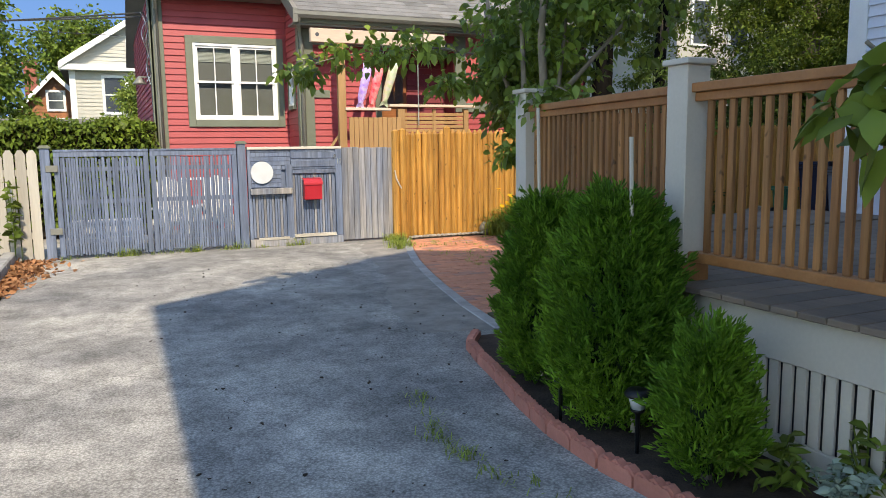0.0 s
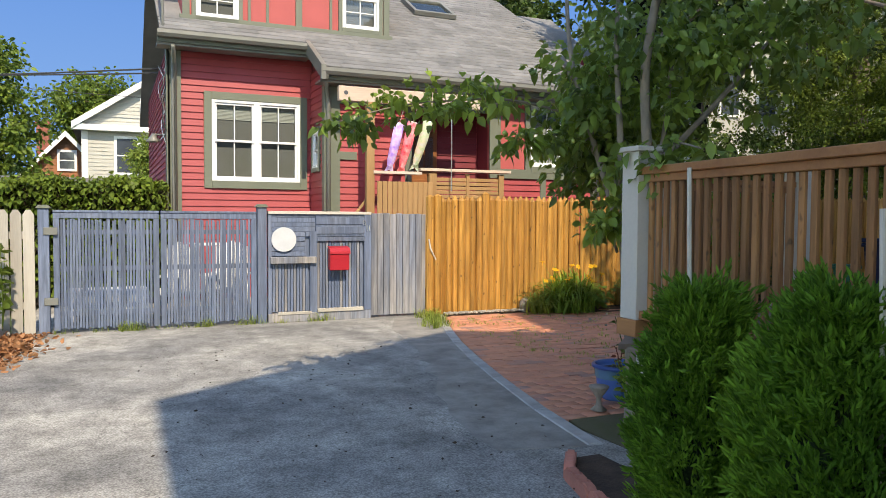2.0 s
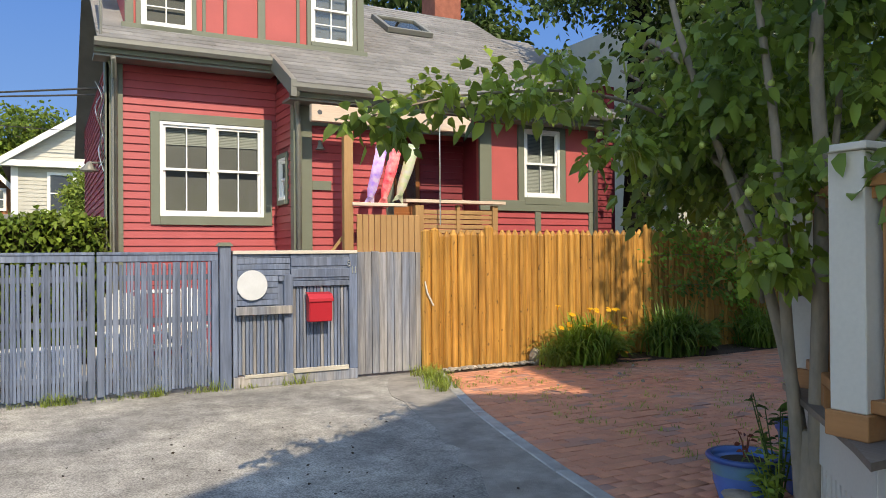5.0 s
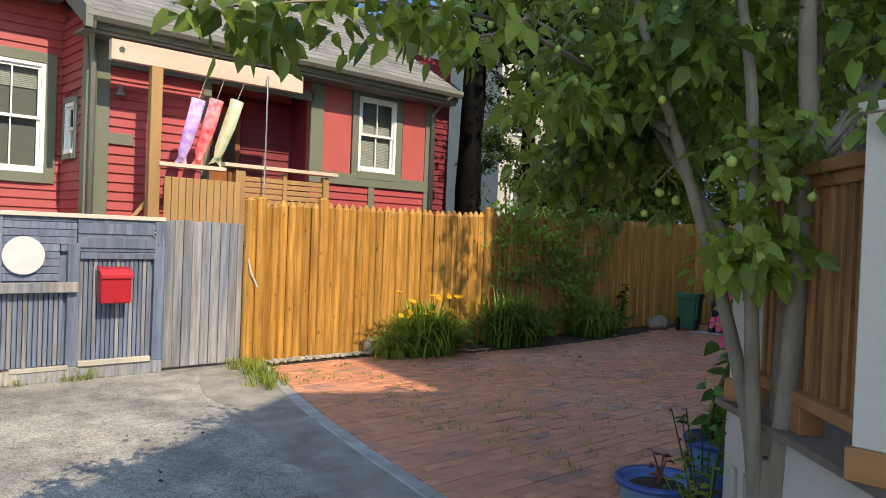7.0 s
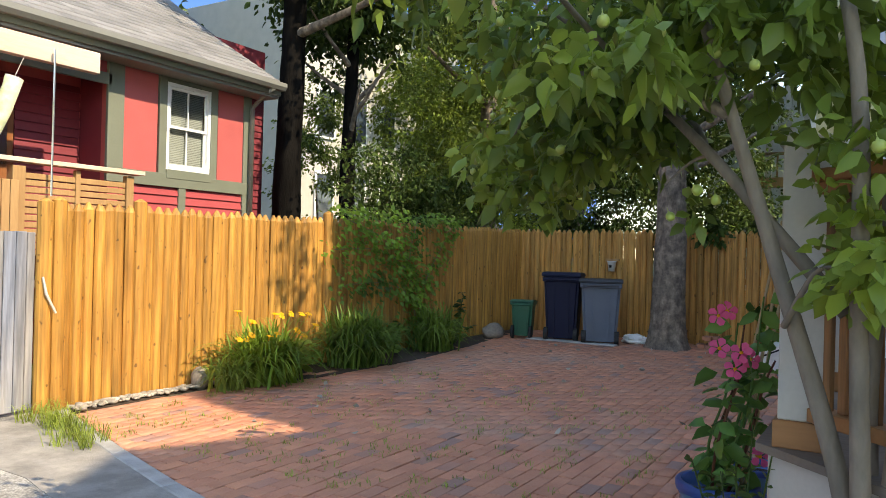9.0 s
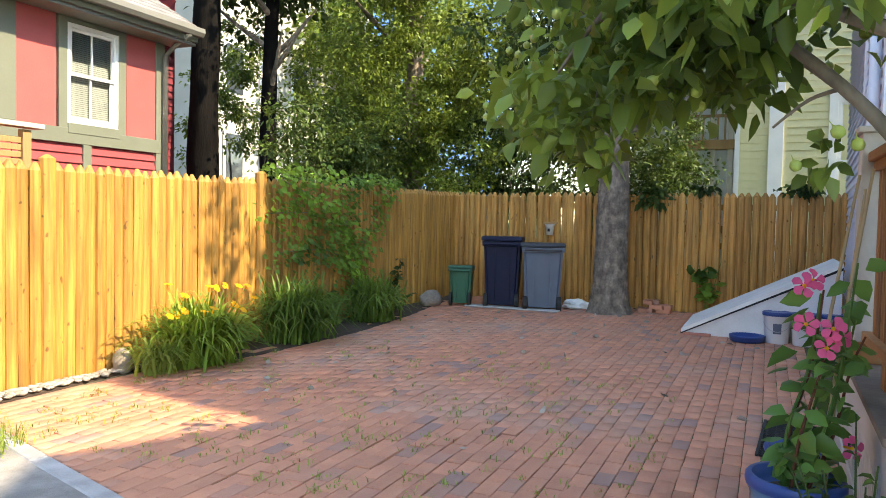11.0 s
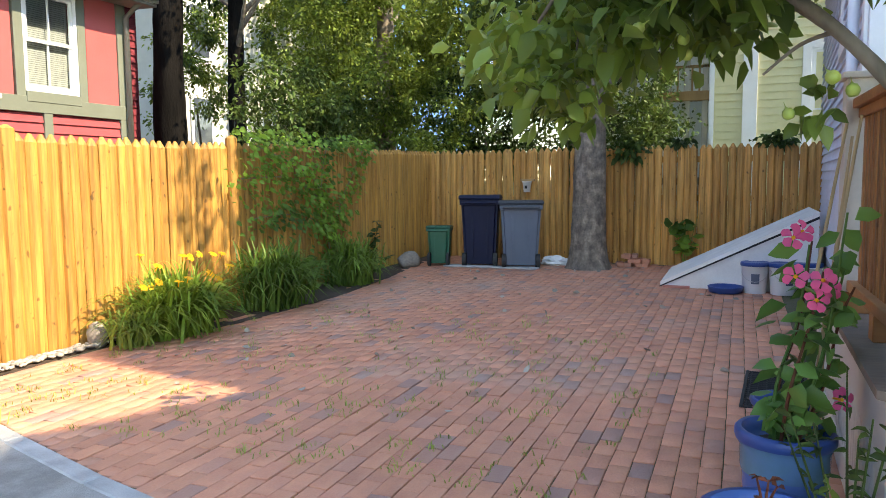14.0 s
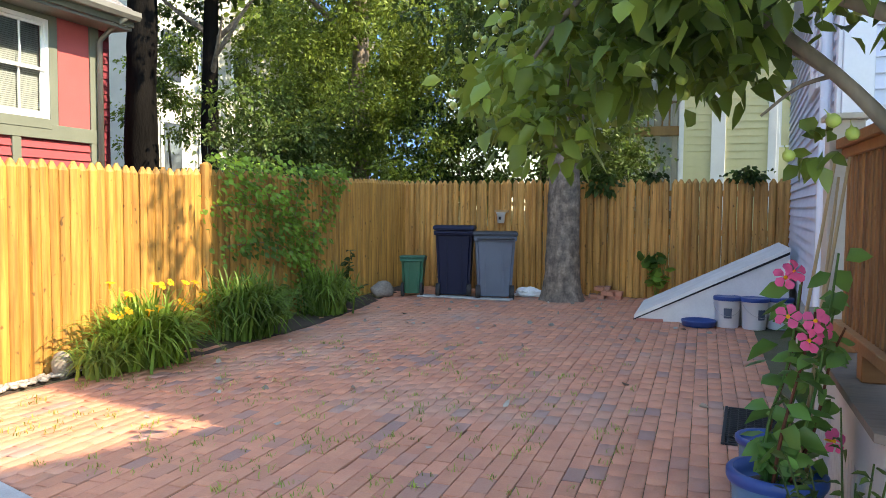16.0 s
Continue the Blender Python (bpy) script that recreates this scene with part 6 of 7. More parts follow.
def white_bench():
    b = thing("bench", "long low white painted bench behind the gate", "bench")
    bar("seat", (-0.5, 12.5, 0.38), (0.5, 12.95, 0.42), M["white_trim"], b)
    bar("front", (-0.5, 12.5, 0.1), (0.5, 12.53, 0.38), M["white_trim"], b)
    for x in (-0.45, 0.4):
        bar("leg", (x, 12.53, 0), (x + 0.05, 12.9, 0.38), M["white_trim"], b)
    t = thing("garden_table", "white slatted garden table beside the red house", "table")
    for k in range(6):
        bar("slat", (1.2, 13.4 + k * 0.12, 0.98), (2.0, 13.5 + k * 0.12, 1.0), M["white_trim"], t)
    for x in (1.25, 1.9):
        for y in (13.45, 14.0):
            bar("leg", (x, y, 0), (x + 0.05, y + 0.05, 0.98), M["white_trim"], t)


white_bench()


# ---- hedge, garage and houses beyond the gate ----
def hedge():
    h = thing("hedge", "clipped green ivy hedge behind the picket fence", "hedge")
    r = np.random.default_rng(61)
    n = 15000
    x = -6 + r.random(n) * 6.9
    side = r.random(n)
    y = np.where(side < 0.65, 14.3 + 0.08 * r.normal(size=n), 14.3 + r.random(n) * 0.9)
    z = np.where(side < 0.65, 0.2 + r.random(n) * 1.75, 1.95 + 0.05 * r.normal(size=n)) + 0.05 * np.sin(x * 5)
    w = np.stack([0.4 * r.normal(size=n), -1 + 0.4 * r.normal(size=n), 0.2 + 0.5 * r.normal(size=n)], 1)
    v, f = leaf_mesh(np.stack([x, y, z], 1), w, 0.08 + 0.05 * r.random(n), 0.75, 0.2, 0.5, 61)
    o = new("leaves", mesh_from(v, f, M["leaf_light"]))
    o.parent = h
    bm = bmesh.new()
    box(bm, (-6, 14.4, 0), (0.9, 15.1, 1.9), 0.05)
    part("core", bm, M["soil"], h)
    for k in range(2):
        bm = bmesh.new()
        bmesh.ops.create_icosphere(bm, subdivisions=1, radius=0.06)
        single("flower", bm, M["cloth_red"], "orange-red trumpet flower on the hedge", "flower", at=Matrix.Translation((-1.75 + 0.16 * k, 14.15, 1.78 - 0.12 * k)) @ Matrix.Diagonal((1, 0.7, 0.8, 1)))
    g = thing("garage", "low flat-roofed garage behind the hedge", "garage")
    bar("wall", (-8, 17.2, -0.1), (0.6, 20.0, 2.0), M["cream"], g)
    bar("roof", (-8.2, 16.9, 2.0), (0.7, 20.2, 2.14), M["shingle"], g)


hedge()


def gable_house(at, width, depth, eave, ridge, clap, label, chimney=None, windows=()):
    """A house seen from its gable: boarded walls, white trim, pitched roof and windows."""
    h = thing("house", label, "house", at)
    bm = bmesh.new()
    prism(bm, [(0, -0.1), (width, -0.1), (width, eave), (width / 2, ridge), (0, eave)], 0, depth)
    part("wall", bm, clap, h)
    w = new("gable_boards")
    w.parent, w.location = h, (0, -0.002, 0)
    z = 0.0
    while z < ridge - 0.25:
        k = max(0.0, (z - eave + 0.2) / (ridge - eave)) * width / 2
        if width - 2 * k > 0.3:
            bm = bmesh.new()
            prism(bm, [(-0.035, 0), (-0.008, 0.2), (0.004, 0.2), (0.004, 0)], 0.05 + k, width - 0.05 - k, axis=0)
            o = part("clapboard", bm, clap, w)
            o.location.z = z
        z += 0.2
    o = 0.45
    s = (ridge - eave) / (width / 2)
    for sx in (1, -1):
        a = (-o, eave - o * s) if sx == 1 else (width + o, eave - o * s)
        bm = bmesh.new()
        prism(bm, [a, (width / 2, ridge), (width / 2, ridge + 0.22), (a[0], a[1] + 0.22)], -0.5, depth + 0.4)
        part("roof", bm, M["shingle"], h)
        bm = bmesh.new()
        prism(bm, [(a[0], a[1] - 0.1), (width / 2, ridge - 0.1), (width / 2, ridge + 0.24), (a[0], a[1] + 0.24)], -0.58, -0.5)
        part("bargeboard", bm, M["white_trim"], h, "white painted board")
    bar("cornice", (-o, -0.5, eave - 0.45), (width + o, 0.0, eave - 0.15), M["white_trim"], h)
    for x in (0, width - 0.3):
        bar("corner_board", (x, -0.06, 0), (x + 0.3, -0.036, eave - 0.4), M["white_trim"], h)
    for x0, x1, z0, z1 in windows:
        wn_ = new("window")
        wn_.parent = h
        for lo, hi in (((x0 - 0.14, -0.08, z0 - 0.14), (x0, -0.03, z1 + 0.14)), ((x1, -0.08, z0 - 0.14), (x1 + 0.14, -0.03, z1 + 0.14)), ((x0, -0.08, z1), (x1, -0.03, z1 + 0.14)), ((x0, -0.1, z0 - 0.14), (x1, -0.03, z0)), ((x0, -0.07, (z0 + z1) / 2 - 0.03), (x1, -0.045, (z0 + z1) / 2 + 0.03))):
            bar("window_frame", lo, hi, M["white_trim"], wn_)
        bar("pane", (x0, -0.055, z0), (x1, -0.046, z1), M["dark_glass"], wn_)
    if chimney:
        bm = bmesh.new()
        x, y, z0, z1 = chimney
        box(bm, (x - 0.35, y - 0.35, z0), (x + 0.35, y + 0.35, z1), 0.02)
        box(bm, (x - 0.42, y - 0.42, z1 - 0.25), (x + 0.42, y + 0.42, z1 - 0.1), 0.02)
        part("chimney", bm, M["chimney"], h, "red brick chimney")
    return h


gable_house(pose(-1.3, 45, 0), 7.2, 12, 6.3, 8.75, M["tan_clap"], "cream gabled house with broad white eaves in the distance", (3.9, 2.5, 8.2, 10.3), [(1.7, 2.7, 3.7, 5.5), (3.0, 3.7, 7.0, 7.6), (4.2, 5.2, 5.6, 6.1)])
gable_house(pose(-4.6, 52, 0), 4.5, 9, 3.8, 6.2, M["door_wood"], "small orange-brown gabled house in the distance", (0.9, 2, 5.0, 7.2), [(1.9, 2.7, 4.2, 5.2)])
gable_house(pose(-12.2, 42, 0), 6.0, 12, 5.2, 7.4, M["blue_clap"], "pale blue gabled house in the distance", None, [(4.6, 5.3, 2.6, 4.2)])


def cables():
    for k, (a, b, sag) in enumerate((((-30, 38, 6.6), (1.2, 18, 4.4), 0.5), ((-30, 36, 5.9), (1.0, 17, 4.3), 0.6), ((-30, 44, 9.4), (6, 44, 7.6), 0.5))):
        bm = bmesh.new()
        pts = []
        for i in range(17):
            t = i / 16
            p = Vector(a).lerp(Vector(b), t)
            p.z -= sag * 4 * t * (1 - t)
            pts.append(p)
        tube(bm, pts, 0.018, 5)
        single("cable", bm, M["cable"], "black overhead service cable", "cable", "overhead cables")
    r = np.random.default_rng(8)
    c = thing("service_mast", "grey service conduit with loose cables at the house corner", "conduit")
    bm = bmesh.new()
    tube(bm, [(1.02, LEFT - 0.12, 1.2), (1.02, LEFT - 0.12, 4.1), (0.85, 14.5, 4.5), (0.85, 14.45, 6.8)], 0.022, 6)
    part("conduit", bm, M["gutter"], c)
    for k in range(5):
        bm = bmesh.new()
        pts = [(0.9 + 0.06 * r.normal(), LEFT + 0.05 + 0.08 * r.normal(), 3.95 - i * (0.22 + 0.05 * r.random())) for i in range(6)]
        limb(bm, pts, 0.008, 0.008, 5)
        part("wire", bm, M["cable"] if k % 2 else M["steel"], c)
    m = thing("wall_lamp", "grey lamp with bell shade on the house side", "lamp")
    bm = bmesh.new()
    lathe(bm, [(0.02, 0.14), (0.05, 0.1), (0.13, 0.0), (0.125, -0.01)], 14, (0.75, 15.6))
    o = part("shade", bm, M["gutter"], m, smooth=True)
    o.location.z = 2.75
    bar("bracket", (0.75, 15.58, 2.86), (0.97, 15.62, 2.89), M["gutter"], m)


cables()


# ---- houses beyond the patio fence ----
def olive_house():
    h = thing("house", "olive-yellow clapboard house with white corner boards and porch", "house", kind="structure")
    x = 18.0
    solid("wall", (x, -2.0, -0.1), (x + 0.2, 6.9, 8.0), M["olive_clap"], h)
    solid("wall", (x + 0.2, 6.7, -0.1), (26, 6.9, 8.0), M["olive_clap"], h)
    w = new("wall")
    w.parent = h
    w.matrix_basis = Matrix.Translation((x - 0.002, 6.9, 0)) @ Matrix.Rotation(radians(-90), 4, 'Z')
    clapboards(w, 0.02, 8.0, 0.6, 7.8, M["olive_clap"], 0.155, [(1.75, 2.7, 1.2, 4.2)])
    bar("corner_board", (-0.05, -0.035, 0.0), (0.05, 0.0, 7.9), M["white_trim"], w)
    bar("corner_board", (0.6, -0.05, 0.0), (0.88, -0.022, 7.9), M["white_trim"], w)
    window(w, 1.86, 2.6, 1.5, 3.9, 1, 0.16, "white_trim", grid=(1, 1))
    p = thing("porch", "white-railed upper porch behind the fence", "porch", kind="structure")
    for y in (7.05, 7.42, 7.8):
        bar("post", (18.4, y - 0.06, 0), (18.52, y + 0.06, 5.2), M["cream"], p)
    bar("beam", (18.3, 6.96, 3.0), (18.6, 8.0, 3.2), M["porch_wood"], p)
    for k in range(7):
        bar("baluster", (18.42, 7.0 + 0.15 * k, 3.2), (18.46, 7.04 + 0.15 * k, 3.7), M["porch_wood"], p)
    bar("rail", (18.4, 6.96, 3.7), (18.48, 8.0, 3.76), M["porch_wood"], p)
    bar("floor", (18.2, 6.96, 1.2), (20.5, 8.0, 1.35), M["deck_board"], p)
    bar("wall", (20.5, 6.95, 0), (20.7, 9.5, 5.5), M["white_trim"], p)
    g = thing("house", "pale grey house with white windows behind the trees", "house")
    bar("wall", (19.3, 22, -0.1), (29.3, 30, 10), M["tan_clap"], g)
    for z in (2.4, 5.2):
        for xx in (20.0, 21.8, 23.6):
            wv = new("window")
            wv.parent = g
            bar("window_frame", (xx - 0.1, 21.93, z - 0.1), (xx + 0.9, 21.97, z + 1.6), M["white_trim"], wv)
            bar("pane", (xx, 21.9, z), (xx + 0.8, 21.92, z + 1.5), M["dark_glass"], wv)


olive_house()


# ---- pots and plants on the patio ----
def pot(at, r, h, material, label):
    p = thing("plant_pot", label, "pot", at)
    bm = bmesh.new()
    lathe(bm, [(r * 0.66, 0.0), (r * 0.74, 0.02), (r * 0.9, h * 0.45), (r * 0.96, h * 0.86), (r * 1.06, h * 0.9), (r * 1.08, h * 0.97), (r * 1.03, h), (r * 0.93, h), (r * 0.9, h * 0.9), (r * 0.88, h * 0.86)], 32)
    part("body", bm, material, p, smooth=True)
    bm = bmesh.new()
    lathe(bm, [(r * 0.945, h * 0.62), (r * 0.97, h * 0.66), (r * 0.985, h * 0.84), (r * 1.07, h * 0.905)], 32, cap=False)
    part("shoulder", bm, M["teal_glaze"], p, "green-tinged glaze under the rim", True)
    bm = bmesh.new()
    lathe(bm, [(r * 1.075, h * 0.9), (r * 1.1, h * 0.93), (r * 1.1, h * 0.985), (r * 1.04, h * 1.008), (r * 0.95, h * 1.004)], 32, cap=False)
    part("rim", bm, M["blue_plastic"], p, "deep blue glazed rim", True)
    bm = bmesh.new()
    lathe(bm, [(r * 0.87, h * 0.84), (r * 0.5, h * 0.885), (0.01, h * 0.9)], 24, cap=False)
    part("soil", bm, M["soil"], p, "dark potting soil")
    return p


def flower(at, parent, material, size=0.06, petals=5, seed=0):
    r = np.random.default_rng(seed)
    o = new("flower")
    o.parent = parent
    o.matrix_basis = at
    for k in range(petals):
        a = 2 * math.pi * k / petals + 0.1 * r.normal()
        bm = bmesh.new()
        c = [bm.verts.new((rr * math.cos(a + s), rr * math.sin(a + s), z)) for rr, s, z in ((0.006, 0, 0), (size * 0.45, 0.5, size * 0.25), (size * 0.85, 0.55, size * 0.16), (size * 1.02, 0.2, size * 0.06), (size * 0.98, -0.15, size * 0.02), (size * 0.75, -0.5, size * 0.1), (size * 0.4, -0.5, size * 0.22), (size * 0.55, 0, size * 0.14))]
        for i in range(7):
            bm.faces.new((c[i], c[(i + 1) % 7], c[7]))
        part("petal", bm, material, o, smooth=True)
    bm = bmesh.new()
    lathe(bm, [(0.003, -0.05), (0.006, -0.02), (0.008, 0.0), (0.003, 0.008)], 8)
    part("throat", bm, M["petal_yellow"] if material is M["petal_pink"] else material, o)


def mandevilla():
    x, y = 4.2, 6.1
    pot(pose(x, y, 0), 0.165, 0.43, M["blue_glaze"], "blue glazed flower pot holding a mandevilla")
    p = thing("potted_plant", "climbing mandevilla with glossy leaves and pink flowers", "plant")
    r = np.random.default_rng(71)
    ps, ws = [], []
    for k in range(7):
        bm = bmesh.new()
        a = k * 0.9
        dx, dy = 0.09 * math.cos(a), 0.08 * math.sin(a)
        top = 0.95 + 0.35 * r.random()
        pts = [(x + dx * 0.5, y + dy * 0.5, 0.38), (x + dx + 0.0, y + dy - 0.04, 0.6), (x + dx * 0.9 + 0.04, y + dy * 0.9 - 0.10, 0.85), (x + dx * 1.2 + 0.06, y + dy - 0.14, top)]
        limb(bm, pts, 0.008, 0.004, 6)
        part("stem", bm, M["leaf_red"] if k % 2 else M["leaf_mandevilla"], p)
        for i in range(18):
            t = r.random()
            q = Vector(pts[0]).lerp(Vector(pts[1]), t * 3) if t < 0.33 else Vector(pts[1]).lerp(Vector(pts[2]), t * 3 - 1) if t < 0.66 else Vector(pts[2]).lerp(Vector(pts[3]), t * 3 - 2)
            ps.append(tuple(q + Vector(0.03 * r.normal(size=3))))
            b = r.random() * 6.28
            ws.append((math.cos(b) - 0.2, math.sin(b), 0.1 + 0.3 * r.normal()))
    v, f = leaf_mesh(ps, ws, 0.08 + 0.045 * r.random(len(ps)), 0.66, 0.25, 0.3, 71)
    o = new("leaves", mesh_from(v, f, M["leaf_mandevilla"]))
    o.parent = p
    for k, (fx, fy, fz, rx, rz) in enumerate(((4.12, 6.10, 1.17, 70, -80), (4.15, 6.07, 1.19, 60, -60), (4.10, 6.09, 1.03, 75, -95), (4.10, 6.0, 1.02, 80, -90), (4.08, 6.02, 0.95, 65, -70), (4.14, 5.97, 0.99, 70, -50), (4.14, 5.92, 0.58, 80, -60))):
        flower(pose(fx, fy, fz, rx, 0, rz), p, M["petal_pink"], 0.047, 5, k)
    for k, (a, b) in enumerate((((4.26, 6.02, 0.36), (4.42, 5.86, 1.62)), ((4.28, 6.08, 0.36), (4.5, 5.9, 1.6)), ((4.22, 6.0, 0.36), (4.66, 5.86, 1.55)))):
        bm = bmesh.new()
        tube(bm, [a, tuple((Vector(a) + Vector(b)) / 2 + Vector((0.01, 0.01, 0))), b], [0.008, 0.0075, 0.006], 7)
        single("plant_stake", bm, M["bamboo"], "bamboo stake leaning in the blue pot", "stake", "bamboo stakes")


mandevilla()
pot(pose(5.1, 6.06, 0), 0.14, 0.30, M["blue_glaze"], "smaller blue glazed pot beside the door mat")
pot(pose(3.75, 6.18, 0), 0.195, 0.28, M["blue_glaze"], "blue glazed pot with a red-leaved seedling")


def small_plant(name, label, x, y, z, h, spread, n, size, material, seed, wide=0.5, stems=6):
    p = thing(name, label, "plant")
    r = np.random.default_rng(seed)
    ps, ws = [], []
    for k in range(stems):
        bm = bmesh.new()
        a = r.random() * 6.28
        end = Vector((x + math.cos(a) * spread * r.random(), y + math.sin(a) * spread * r.random(), z + h * (0.6 + 0.4 * r.random())))
        tube(bm, [(x, y, z), (Vector((x, y, z)) + end) / 2 + Vector((0.01, 0, 0.02)), end], [0.006, 0.005, 0.003], 5)
        part("stem", bm, material, p)
        for i in range(n // stems):
            q = Vector((x, y, z)).lerp(end, 0.25 + 0.75 * r.random())
            ps.append(tuple(q))
            b = r.random() * 6.28
            ws.append((math.cos(b), math.sin(b), 0.5 * r.random()))
    v, f = leaf_mesh(ps, ws, size * (0.6 + 0.7 * r.random(len(ps))), wide, 0.25, 0.3, seed)
    o = new("leaves", mesh_from(v, f, material))
    o.parent = p


small_plant("seedling", "red-leaved seedling in the blue pot", 3.75, 6.18, 0.24, 0.2, 0.08, 14, 0.05, M["leaf_red"], 81, stems=3)
small_plant("tall_weed", "spindly green perennial by the deck corner", 3.72, 5.93, 0.0, 0.75, 0.3, 90, 0.07, M["leaf_dark"], 82, 0.3, 7)
small_plant("tall_weed", "leafy perennial growing by the deck corner", 3.6, 5.86, 0.0, 0.5, 0.25, 70, 0.07, M["leaf_pear"], 83, 0.4, 6)
small_plant("young_tree", "small young fig sapling against the fence", 13.18, 7.06, 0.0, 0.85, 0.25, 40, 0.17, M["leaf_vine"], 84, 0.9, 5)
small_plant("garden_plant", "bright leafy plant in the bed by the deck", 2.42, 2.12, 0.02, 0.2, 0.2, 50, 0.12, M["leaf_light"], 85, 0.35, 6)
small_plant("garden_plant", "silvery dusty miller plant in the bed", 2.56, 1.95, 0.02, 0.2, 0.22, 160, 0.06, M["leaf_silver"], 86, 0.5, 12)
small_plant("garden_plant", "young green shoots in the bed beside the deck", 2.64, 1.88, 0.02, 0.36, 0.15, 40, 0.1, M["leaf_light"], 87, 0.35, 5)
small_plant("climber", "leafy climber on the grey picket fence", -1.12, 11.25, 0.1, 1.1, 0.12, 70, 0.11, M["leaf_light"], 88, 0.7, 5)
small_plant("garden_plant", "green weeds in the bed beside the picket fence", -1.5, 10.8, 0.1, 0.5, 0.35, 120, 0.12, M["leaf_light"], 89, 0.4, 9)
small_plant("garden_plant", "bushy green plants in the kerbed bed", -1.7, 9.6, 0.1, 0.6, 0.4, 140, 0.12, M["leaf_light"], 90, 0.4, 9)


def hanging_branch():
    t = thing("sapling", "young dogwood sapling with broad light green leaves", "tree")
    bm = bmesh.new()
    limb(bm, [(2.42, 1.25, 0.0), (2.38, 1.28, 0.7), (2.25, 1.35, 1.4), (2.0, 1.5, 1.72)], 0.018, 0.006, 8)
    part("trunk", bm, M["bark_pale"], t, smooth=True)
    foliage("crown", big_clumps((2.02, 1.46, 1.52), (0.14, 0.12, 0.16), 8, 12, 0.09, 95) + big_clumps((2.3, 1.3, 1.6), (0.25, 0.2, 0.2), 8, 14, 0.1, 96), 0.12, M["leaf_light"], t, 0.6, 0.45, 95, 0.1)


hanging_branch()


# ---- planting along the stockade ----
def blades(name, label, x, y, n, length, spread, material, seed, flowers=0):
    p = thing(name, label, "plant")
    r = np.random.default_rng(seed)
    V, F = [], []
    for k in range(n):
        if k and k % (n // 6) == 0 and k < n - n // 12:
            part_ob = new("leaf_fan", mesh_from(np.array(V), np.array(F), material))
            part_ob.parent = p
            V, F = [], []
        a = r.random() * 6.28
        L = length * (0.6 + 0.5 * r.random())
        out = spread * (0.25 + 0.85 * r.random())
        bx, by = x + 0.22 * spread * r.normal(), y + 0.18 * spread * r.normal()
        d = np.array([math.cos(a), math.sin(a), 0])
        s = np.array([-math.sin(a), math.cos(a), 0]) * 0.0135
        pts = []
        for i in range(6):
            t = i / 5
            z = max(0.01, L * (1.5 * t - 0.95 * t * t * (0.6 + out / max(spread, 0.01) * 0.7)))
            pts.append(np.array([bx, by, z]) + d * out * t ** 1.3)
        i0 = len(V)
        for i, q in enumerate(pts):
            w = s * (1 - 0.9 * (i / 5) ** 2)
            V += [q - w, q + w]
        for i in range(5):
            F.append([i0 + 2 * i, i0 + 2 * i + 1, i0 + 2 * i + 3, i0 + 2 * i + 2])
    o = new("leaf_fan", mesh_from(np.array(V), np.array(F), material))
    o.parent = p
    for k in range(flowers):
        a = r.random() * 6.28
        h = length * (0.55 + 0.38 * r.random())
        q = Vector((x + math.cos(a) * spread * 0.95 * r.random() ** 0.5, y - 0.1 + math.sin(a) * spread * 0.6 * r.random(), h))
        bm = bmesh.new()
        tube(bm, [(x, y, 0.05), q], [0.004, 0.003], 5)
        part("stem", bm, material, p)
        flower(Matrix.Translation(q) @ Matrix.Rotation(1.2 * r.random(), 4, 'X') @ Matrix.Rotation(r.random() * 6, 4, 'Z'), p, M["petal_yellow"], 0.042, 6, k)


blades("daylily", "clump of daylilies with yellow flowers by the fence", 6.45, 10.98, 620, 0.86, 0.66, M["leaf_lily"], 101, 18)
blades("grass_clump", "light green grassy clump by the fence", 5.98, 11.0, 300, 0.46, 0.32, M["leaf_lime"], 102)
blades("daylily", "dark green daylily clump without flowers", 8.0, 10.98, 560, 1.0, 0.72, M["leaf_mid"], 103)
blades("daylily", "dark green daylily clump in the shade", 9.85, 11.02, 440, 0.88, 0.6, M["leaf_mid"], 104)
small_plant("hosta", "low broad-leaved green plant between the daylilies", 7.1, 11.15, 0.0, 0.4, 0.35, 120, 0.14, M["leaf_pear"], 105, 0.6, 10)
small_plant("hosta", "low leafy plant by the fence", 8.9, 11.15, 0.0, 0.45, 0.4, 120, 0.14, M["leaf_mid"], 106, 0.6, 10)
small_plant("hosta", "low leafy plants under the vine", 10.7, 11.2, 0.0, 0.35, 0.4, 110, 0.12, M["leaf_dark"], 107, 0.6, 10)
small_plant("climber", "small climber on the stockade fence", 11.1, 11.36, 0.0, 0.8, 0.15, 60, 0.1, M["leaf_dark"], 108, 0.7, 4)


